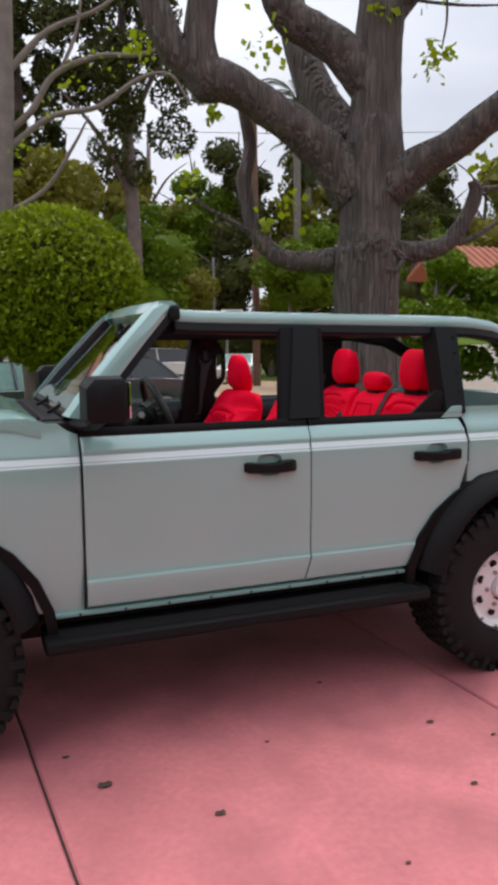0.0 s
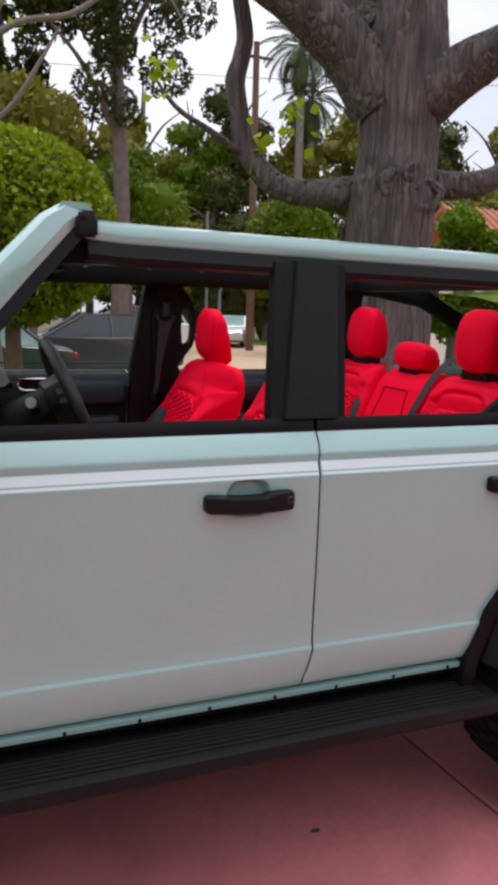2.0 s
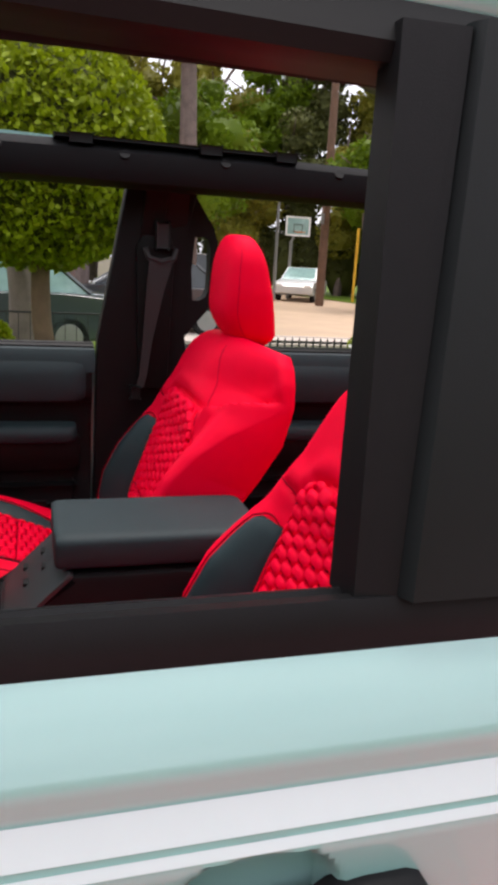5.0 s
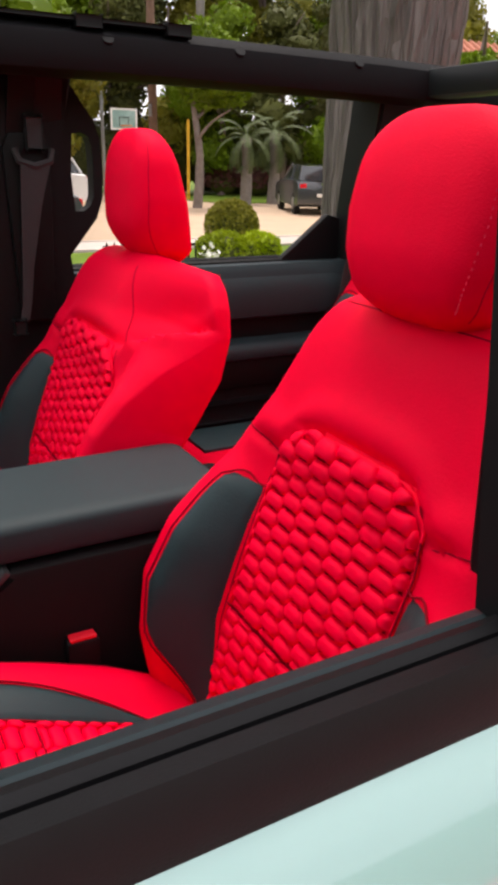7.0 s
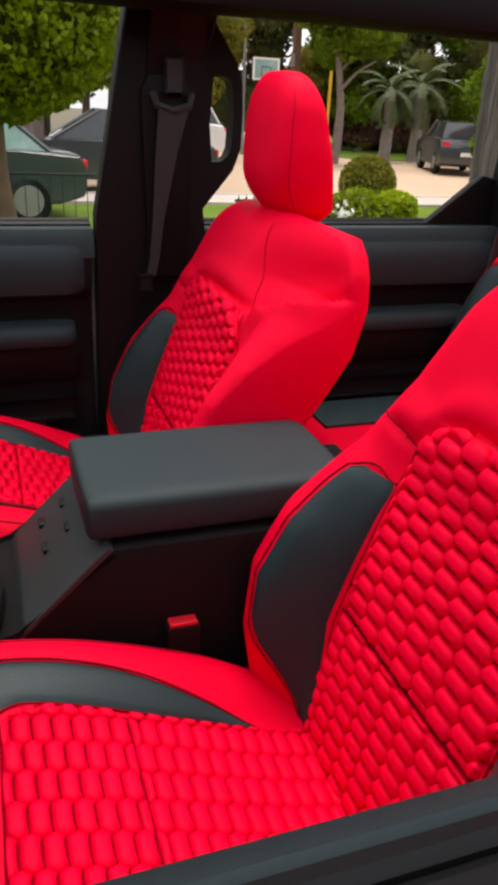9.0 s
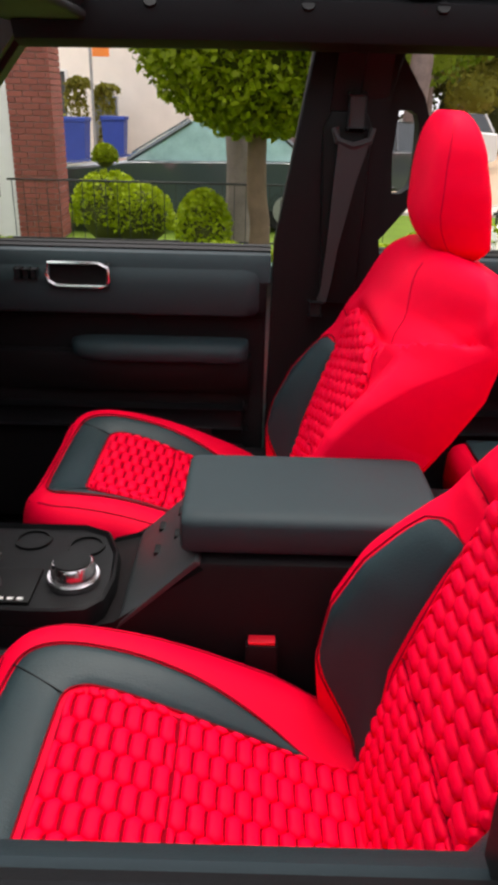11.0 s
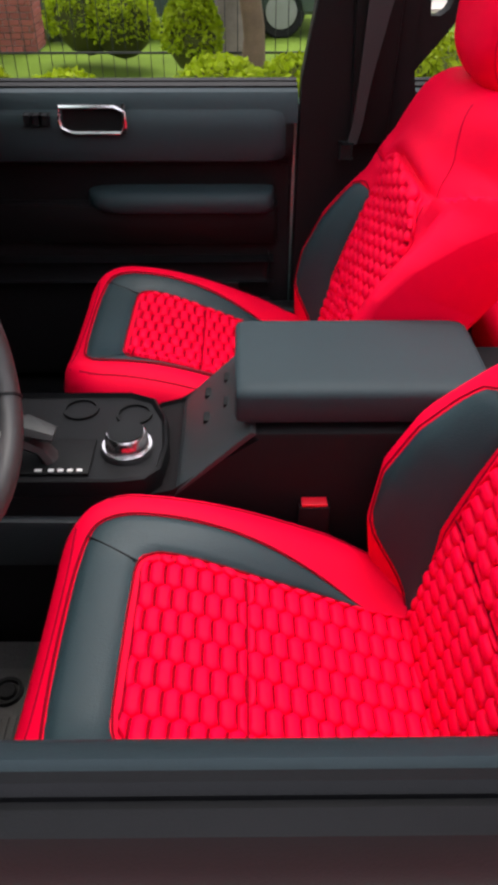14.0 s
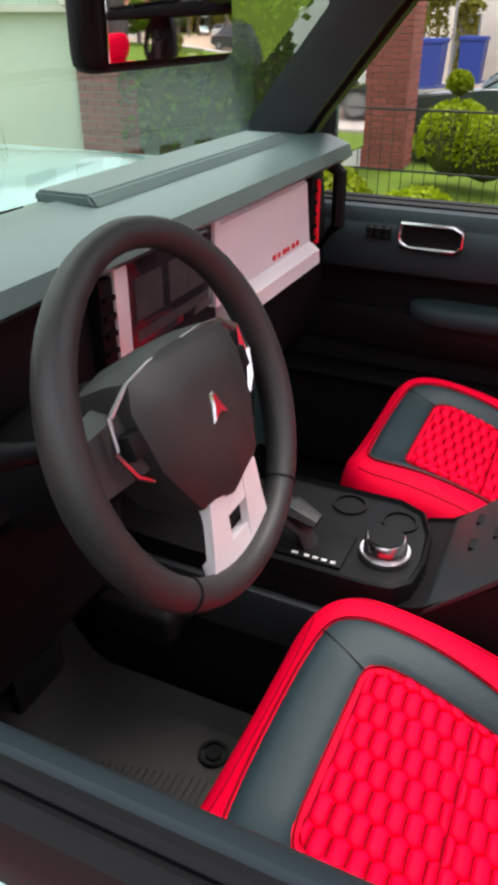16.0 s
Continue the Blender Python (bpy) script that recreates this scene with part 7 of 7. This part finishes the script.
    t.matrix_world = pose(x, y, -0.03, 0, 0, yaw) @ Matrix.Diagonal((scale, scale, scale, 1))


parked_car(-1.22, 12.0, 186, CARTEAL, "dark teal-grey parked hatchback behind the hedge", glass=GLASSPALE)
parked_car(1.9, 15.9, 176, CARGREY, "dark grey parked car with red tail lamps")
parked_car(10.9, 30.6, 240, CARWHITE, "white parked saloon facing the street", scale=0.9, glass=GLASSPALE)
parked_car(14.4, 22.8, 70, CARGREY, "dark grey parked estate seen from behind", True, 0.92)
parked_car(4.7, 24.6, 178, CARWHITE, "white parked car across the street", True)

# ---- bins, brick pier, houses, walls ----
for x, y in ((-4.58, 19.1), (-4.08, 21.6)):
    b = thing("wheelie_bin", "blue plastic wheeled bin with lid", "bin", "wheelie bins")
    bm = B()
    loft(bm, [[Vector((x + a * s, y + c * s, z)) for a, c in ((-0.30, -0.32), (0.30, -0.32), (0.30, 0.32), (-0.30, 0.32))] for z, s in ((-0.02, 0.8), (1.24, 1.0))])
    part("body", bm, BLUE, b)
    bm = B()
    box(bm, (x - 0.33, y - 0.36, 1.245), (x + 0.33, y + 0.36, 1.35), 0.03)
    part("lid", bm, BLUE, b)


def brick_pier(name, x0, x1, y0, y1, z1, label):
    """Core with single bricks laid on the faces that can be seen."""
    t = tagged(new(name), label, "brick pier", kind="structure")
    bm = B()
    box(bm, (x0 + 0.012, y0 + 0.012, -0.05), (x1 - 0.012, y1 - 0.012, z1))
    part("mortar_core", bm, MORTAR, t)
    me = {}
    L, Hh, g = 0.195, 0.062, 0.010
    for axis in (0, 1):
        a0, a1 = (x0, x1) if axis == 0 else (y0, y1)
        row = 0
        z = 0.0
        while z + Hh < z1:
            a = a0 - (L / 2 if row % 2 else 0)
            while a < a1 - 0.02:
                b0, b1 = max(a, a0), min(a + L, a1)
                if b1 - b0 > 0.03:
                    key = round(b1 - b0, 3)
                    if (axis, key) not in me:
                        bm = B()
                        box(bm, (0, 0, 0), (key, 0.02, Hh) if axis == 0 else (0.02, key, Hh), 0.003, 1)
                        m = bpy.data.meshes.new("brick")
                        bm.to_mesh(m)
                        bm.free()
                        m.materials.append(BRICK)
                        me[axis, key] = m
                    o = new("brick", me[axis, key])
                    o.location = (b0, y0 - 0.004, z) if axis == 0 else (x1 - 0.016, b0, z)
                    o.parent = t
                a += L + g
            z += Hh + g
            row += 1
    return t


brick_pier("wall_pier_1", -3.40, -2.84, 10.2, 10.75, 3.3, "red brick corner pier of a white house")
brick_pier("wall_pier_2", -5.58, -4.86, 7.05, 7.6, 1.86, "red brick garden wall pier with stone cap")
bm = B()
box(bm, (-5.66, 6.97, 1.861), (-4.78, 7.68, 1.94), 0.015)
tagged(part("pier_cap", bm, STUCCO, None), "pale stone cap of the brick pier", "cap stone", kind="structure")
bm = B()
loft(bm, [[Vector((x, y, z)) for x, y in ((-5.58, 7.15), (-8.6, 4.9), (-8.72, 5.06), (-5.7, 7.4))] for z in (-0.05, 1.80)])
tagged(part("wall_1", bm, STUCCO_G, None), "pale stucco garden wall", "wall", kind="structure")
bm = B()
loft(bm, [[Vector((x, y, z)) for x, y in ((-5.5, 7.08), (-8.6, 4.78), (-8.8, 5.06), (-5.66, 7.45))] for z in (1.801, 1.86)])
tagged(part("wall_cap", bm, STUCCO, None), "pale capping of the garden wall", "capping", kind="structure")


def house(name, x0, x1, y0, y1, z1, wall_m, label, wins, roof=None, rise=1.6):
    h = thing(name, label, "house")
    bm = B()
    box(bm, (x0, y0, -0.05), (x1, y1, z1))
    part("wall", bm, wall_m, h)
    for wx, wz, ww, wh in wins:
        bm = B()
        box(bm, (wx - 0.06, y0 - 0.05, wz - 0.06), (wx + ww + 0.06, y0 - 0.004, wz + wh + 0.06), 0.01)
        w = part("window", bm, WHITEPAINT, h)
        for k in range(2):
            bm = B()
            box(bm, (wx + k * ww / 2 + 0.02, y0 - 0.056, wz), (wx + (k + 1) * ww / 2 - 0.02, y0 - 0.0505, wz + wh))
            part("pane", bm, WINDOWG, w)
    if roof:
        bm = B()
        ym = (y0 + y1) / 2
        loft(bm, [[Vector((x, y, z)) for y, z in ((y0 - 0.5, z1 + 0.004), (ym, z1 + rise), (y1 + 0.5, z1 + 0.004), (y1 + 0.5, z1 + 0.14), (ym, z1 + rise + 0.16), (y0 - 0.5, z1 + 0.14))] for x in (x0 - 0.5, x1 + 0.5)])
        rf = part("roof", bm, roof, h)
        bm = B()
        for k in range(int((x1 - x0 + 1) / 0.3)):
            x = x0 - 0.45 + 0.3 * k
            sweep(bm, [(x, y0 - 0.5, z1 + 0.15), (x, ym, z1 + rise + 0.17)], 0.06, 6)
        tagged(part("ridge_tiles", bm, roof, rf), kind="stuff")
    return h


# added slab, never in view: keeps side light off the car and its underside
bm = B()
box(bm, (-16, -9.8, -0.05), (14, -9.5, 4.4))
tagged(part("wall_south", bm, LEAF_MID, None), "unseen dark green slab added south of the drive to cut light", "hedge", kind="structure")
house("white_house", -9.5, -3.42, 10.3, 11.6, 3.1, WHITEPAINT, "white house with brick corner and dark eaves", [(-5.0, 1.3, 0.4, 0.7), (-3.98, 1.75, 0.22, 0.32)], ROOFTILE, 0.6)
house("stucco_house", -9.0, 0.6, 25.0, 33.0, 6.4, STUCCO, "cream two-storey stucco house across the street", [(-7.5, 1.2, 1.4, 1.3), (-3.2, 3.9, 1.2, 1.2), (-1.3, 1.0, 1.2, 1.6), (-6.8, 3.9, 1.4, 1.2)], ROOFTILE, 1.4)
house("tiled_house", 13.7, 22.0, 17.4, 19.3, 3.9, STUCCO, "low house with terracotta tiled roof", [(14.3, 1.8, 1.0, 1.2), (16.9, 1.8, 1.4, 1.2)], ROOFTILE, 0.9)
house("stucco_villa", -14.0, -7.2, 8.6, 9.9, 5.2, STUCCO_G, "pale stucco villa behind the garden wall", [(-12.5, 2.4, 1.2, 1.4)], ROOFTILE, 0.8)
banner = thing("banner", "tall orange cloth banner on a thin pole", "banner")
bm = B()
sweep(bm, [(-3.78, 17.4, -0.1), (-3.78, 17.4, 4.6)], 0.03, 8)
part("pole", bm, STEEL, banner)
bm = B()
sheet(bm, lambda s, t: Vector((-3.74 + 0.36 * s, 17.4 + 0.04 * math.sin(5 * t + 3 * s), 2.55 + 1.7 * t)), 6, 12)
part("cloth", bm, ORANGE, banner)

# ivy along the garden wall
for k in range(3):
    t = k / 4
    c = (lerp(-4.75, -3.2, t), lerp(7.35, 8.6, t))
    shrub("ivy_hedge", "tangled green ivy over a garden fence", [((c[0], c[1], 0.9), (0.55, 0.4, 1.0)), ((c[0] + 0.1, c[1], 1.9 + 0.2 * (k % 2)), (0.5, 0.4, 0.5)), ((c[0] - 0.2, c[1] - 0.1, 1.5), (0.35, 0.35, 0.5))], 3800, 0.09, LEAF_MID, "ivy hedge")


# ---- woods and single trees behind ----
def leafy_tree(name, label, x, y, h, r, n, size, m, bark, group="", aspect=0.6, trunk_r=0.16, crown_low=0.35, k=10, droop=0.0, core=True, lump=0.42):
    t = thing(name, label, "tree", group)
    bm = B()
    trunk_mesh(bm, [(x, y, -0.1), (x + 0.1, y, h * 0.3), (x - 0.1, y + 0.1, h * 0.65), (x, y, h * 0.93)], [trunk_r * 1.3, trunk_r, trunk_r * 0.6, 0.03], 10)
    part("trunk", bm, bark, t)
    for q in range(4):
        a = 1.6 * q + x
        z = h * (0.4 + 0.12 * q)
        bm = B()
        trunk_mesh(bm, [(x, y, z), (x + 0.4 * r * math.cos(a), y + 0.4 * r * math.sin(a), z + 0.1 * h), (x + 0.85 * r * math.cos(a), y + 0.85 * r * math.sin(a), z + 0.16 * h)], [trunk_r * 0.45, trunk_r * 0.3, 0.02], 7)
        part("limb", bm, bark, t)
    zc = h * (1 + crown_low) / 2
    bl = lumps((x, y, zc), (r * 0.8, r * 0.8, h * (1 - crown_low) / 2 * 0.85), k, r * lump)
    if core:
        bm = B()
        for c, hh in bl:
            ball(bm, c, 0.70, 2, hh)
        for v in bm.verts:
            v.co += Vector((noise.noise(v.co * 1.3), noise.noise(v.co * 1.3 + Vector((9, 0, 0))), noise.noise(v.co * 1.3 + Vector((0, 9, 0))))) * 0.18 * r
        part("inner_foliage", bm, m, t)
    cloud("crown", blob_points(bl, n, 0.8), size, m, t, aspect, droop)
    return t


# tall dark pines
for x, y, h, r in ((0.6, 21.5, 14.5, 2.3), (3.7, 20.8, 16.0, 3.1), (-1.8, 22.5, 13.5, 2.4)):
    leafy_tree("pine_tree", "tall dark pine with drooping needle clumps", x, y, h, r, 15500, 0.24, LEAF_DARK, BARK, "tall pines", 0.35, 0.24, 0.34, 54, 0.5, False, 0.20)
# mixed woodland belt, a tall row behind a lower one
for i in range(17):
    x = -15 + 3.0 * i + rng.uniform(-0.7, 0.7)
    leafy_tree("woodland_tree", "leafy olive-green tree at the woodland edge", x, 40.5 - 0.22 * max(0, x - 12) + rng.uniform(-1.2, 1.2), rng.uniform(10.0, 13.0) * (1.18 if x > 5 else 1.0), rng.uniform(2.3, 3.0), 6500, 0.27,
               (LEAF_OLIVE, LEAF_MID, LEAF_DARK, LEAF_OLIVE)[i % 4], BARK, "woodland", 0.6, 0.2, 0.12, 18)
for x, y, h, r, m in ((-4.5, 34.5, 5.8, 2.0, LEAF_OLIVE), (0.5, 35.5, 6.4, 2.2, LEAF_MID), (4.2, 36.2, 6.2, 2.1, LEAF_OLIVE), (6.6, 35.0, 6.2, 1.9, LEAF_DARK), (14.6, 35.5, 8.6, 2.3, LEAF_OLIVE), (16.3, 33.5, 8.4, 2.2, LEAF_MID), (9.4, 37.2, 8.2, 2.2, LEAF_OLIVE),
                      (18.6, 31.8, 8.0, 2.4, LEAF_DARK), (20.8, 29.8, 8.0, 2.4, LEAF_MID), (12.2, 37.0, 8.8, 2.2, LEAF_DARK), (23.5, 28, 7.5, 2.6, LEAF_OLIVE), (27, 25, 8.0, 2.8, LEAF_MID)):
    leafy_tree("woodland_tree", "leafy olive-green tree at the woodland edge", x, y, h, r, 6000, 0.22, m, BARK, "woodland", 0.6, 0.16, 0.06, 16)
leafy_tree("round_tree", "bright green round-crowned garden tree", 11.3, 25.3, 5.6, 1.9, 7000, 0.2, LEAF_MID, BARK2, "", 0.6, 0.14, 0.55, 14)
for x, y, h, r in ((8.6, 12.2, 3.0, 0.8), (9.6, 12.6, 4.2, 1.0), (10.5, 13.4, 4.9, 1.1), (11.7, 12.4, 4.5, 1.2), (12.7, 12.9, 3.6, 1.1)):
    leafy_tree("screen_tree", "dense dark green screening tree", x, y, h, r, 6000, 0.16, LEAF_MID, BARK, "screen planting", 0.6, 0.1, 0.05, 14)
leafy_tree("pine_tree", "tall narrow dark conifer", 16.6, 24.5, 9.6, 1.2, 5500, 0.2, LEAF_DARK, BARK, "tall pines", 0.3, 0.14, 0.2, 18, 0.6)
leafy_tree("garden_tree", "leafy garden tree beyond the ball tree", -6.8, 17.5, 5.5, 1.8, 5000, 0.2, LEAF_MID, BARK, "", 0.6, 0.12, 0.3, 12)
for x, y, h, r, m in ((0.6, 15.6, 6.4, 1.7, LEAF_OLIVE), (4.4, 23.0, 6.8, 2.2, LEAF_MID), (6.6, 27.6, 6.0, 1.8, LEAF_OLIVE)):
    leafy_tree("garden_tree", "leafy olive-green garden tree", x, y, h, r, 6000, 0.19, m, BARK, "garden trees", 0.6, 0.12, 0.28, 16)
shrub("boundary_hedge", "tall dark green hedge along the far garden", [((9.0 + 1.5 * k, 37.6 - 0.42 * k, 1.5), (1.3, 0.9, 2.0 + 0.3 * math.sin(2.3 * k))) for k in range(13)], 9000, 0.24, LEAF_DARK, "hedges")
for x, y in ((16.5, 33.6), (18.0, 33.0), (19.6, 32.4)):
    shrub("red_shrub", "dark red-leaved border shrub", [((x, y, 0.6), (0.95, 0.6, 0.75))], 2200, 0.14, LEAF_RED, "red shrubs")

for x, y, h in ((-5.3, 22.6, 2.3), (-4.6, 23.0, 2.15)):
    shrub("potted_shrub", "slim olive shrub before a pale house wall", [((x, y, h * 0.62), (0.32, 0.3, h * 0.38)), ((x + 0.1, y, h * 0.9), (0.36, 0.3, 0.22)), ((x, y, h * 0.25), (0.2, 0.2, h * 0.3))], 900, 0.14, LEAF_OLIVE, "wall shrubs", False)
bm = B()
box(bm, (-5.15, 24.2, -0.05), (-4.45, 24.5, 1.85), 0.02)
tagged(part("utility_cabinet", bm, CARMID, None), "plain grey metal cabinet before the pale wall", "cabinet")

# bare-branched tree at the edge of the beds
bt = thing("bare_tree", "slender grey tree with bare crooked branches", "tree")
for nm, pts, rad in (("trunk", [(-0.44, 9.45, -0.1), (-0.47, 9.40, 1.42), (-0.78, 9.29, 3.49), (-0.68, 9.22, 5.43), (-0.57, 9.22, 8.32)], [0.187, 0.143, 0.132, 0.121, 0.077]),
                     ("branch", [(-0.74, 9.25, 4.94), (-0.32, 9.18, 5.32), (0.04, 9.12, 5.87), (0.7, 9.01, 6.18), (1.36, 8.83, 6.23), (2.12, 8.65, 6.59)], [0.061, 0.05, 0.046, 0.04, 0.033, 0.013]),
                     ("branch", [(-0.71, 9.25, 4.74), (-0.02, 9.15, 5.26), (0.67, 9.01, 5.43), (1.29, 8.88, 5.87), (1.77, 8.78, 5.95), (2.08, 8.7, 5.5)], [0.055, 0.044, 0.04, 0.033, 0.026, 0.013]),
                     ("branch", [(-0.65, 9.22, 5.84), (-0.02, 9.22, 6.53), (0.81, 9.08, 6.94), (1.5, 8.94, 7.63)], [0.055, 0.044, 0.033, 0.013]),
                     ("branch", [(0.12, 9.11, 5.91), (0.39, 9.08, 6.53), (0.5, 9.08, 7.22)], [0.033, 0.024, 0.011]),
                     ("branch", [(-0.78, 9.29, 3.77), (-0.16, 9.22, 4.18), (0.26, 9.08, 4.8), (0.53, 9.08, 5.29)], [0.044, 0.035, 0.026, 0.011])):
    bm = B()
    trunk_mesh(bm, pts, rad, 10, 0.08)
    part(nm, bm, BARK2, bt)
cloud("leaves", np.concatenate([np.array(c) + rng.normal(size=(n, 3)) * 0.16 for c, n in (((-0.5, 9.08, 4.67), 20), ((1.36, 8.81, 6.32), 16), ((0.74, 8.94, 6.05), 12), ((0.12, 9.08, 5.84), 12), ((-0.16, 9.08, 5.29), 10))]), 0.09, LEAF_NEW, bt, 0.85)


# palms
def palm(x, y, h, n, length, label, trunk_r=0.16):
    t = thing("palm_tree", label, "palm tree", "palms")
    bm = B()
    trunk_mesh(bm, [(x, y, -0.1), (x + 0.05, y, h * 0.5), (x, y, h)], [trunk_r * 1.2, trunk_r, trunk_r], 12, 0.05, 8)
    part("trunk", bm, PALMBARK, t)
    for k in range(n):
        a = 2.399 * k
        e = radians(70 - 150 * k / n)
        pts, q = [], Vector((x, y, h))
        for s in range(7):
            pts.append(q.copy())
            q = q + Vector((math.cos(a) * math.cos(e), math.sin(a) * math.cos(e), math.sin(e))) * length / 6
            e -= radians(15)
        bm = B()
        sd_ = Vector((-math.sin(a), math.cos(a), 0))
        for i in range(1, 6):
            for sg in (-1, 1):
                for j in range(3):
                    p = pts[i].lerp(pts[i + 1], j / 3)
                    d = (pts[i + 1] - pts[i]).normalized()
                    w = length * 0.17 * math.sin(math.pi * (i + j / 3) / 6.6)
                    tip = p + sd_ * sg * w + d * w * 0.7 - Vector((0, 0, 0.3 * w))
                    bm.faces.new([bm.verts.new(v) for v in (p, p + d * 0.05 * length, tip)])
        sweep(bm, pts, 0.012 * length, 4)
        part("frond", bm, LEAF_PALM, t, smooth=False)


palm(15.9, 35.0, 14.6, 44, 2.5, "tall slim palm with drooping fronds", 0.2)
palm(17.2, 36.4, 12.6, 40, 2.3, "tall slim palm with drooping fronds", 0.2)
palm(14.1, 26.9, 2.4, 22, 1.5, "squat palm with arching grey-green fronds", 0.2)
palm(15.5, 27.2, 2.6, 22, 1.7, "squat palm with arching grey-green fronds", 0.2)
palm(8.2, 34.8, 4.2, 22, 2.2, "palm with arching fronds", 0.18)

# dry leaves on the driveway
for x, y, s in ((-1.08, -0.367, 0.055), (-0.707, -0.709, 0.04), (0.123, 0.137, 0.03), (-1.2, -0.1, 0.03), (-0.35, -0.3, 0.02), (0.42, -0.42, 0.035), (0.62, -0.62, 0.025), (0.3, -0.9, 0.03), (-0.2, -1.2, 0.02), (-0.9, -1.3, 0.03)):
    bm = B()
    g = sheet(bm, lambda a, b: Vector((x + s * (a - 0.5) * (1.2 - abs(b - 0.5)), y + 0.6 * s * (b - 0.5), 0.003 + 0.25 * s * (a - 0.5) ** 2 + 0.2 * s * abs(b - 0.5))), 4, 4)
    tagged(part("dry_leaf", bm, DEADLEAF, None), "small curled dry brown leaf", "leaf", "dry leaves")
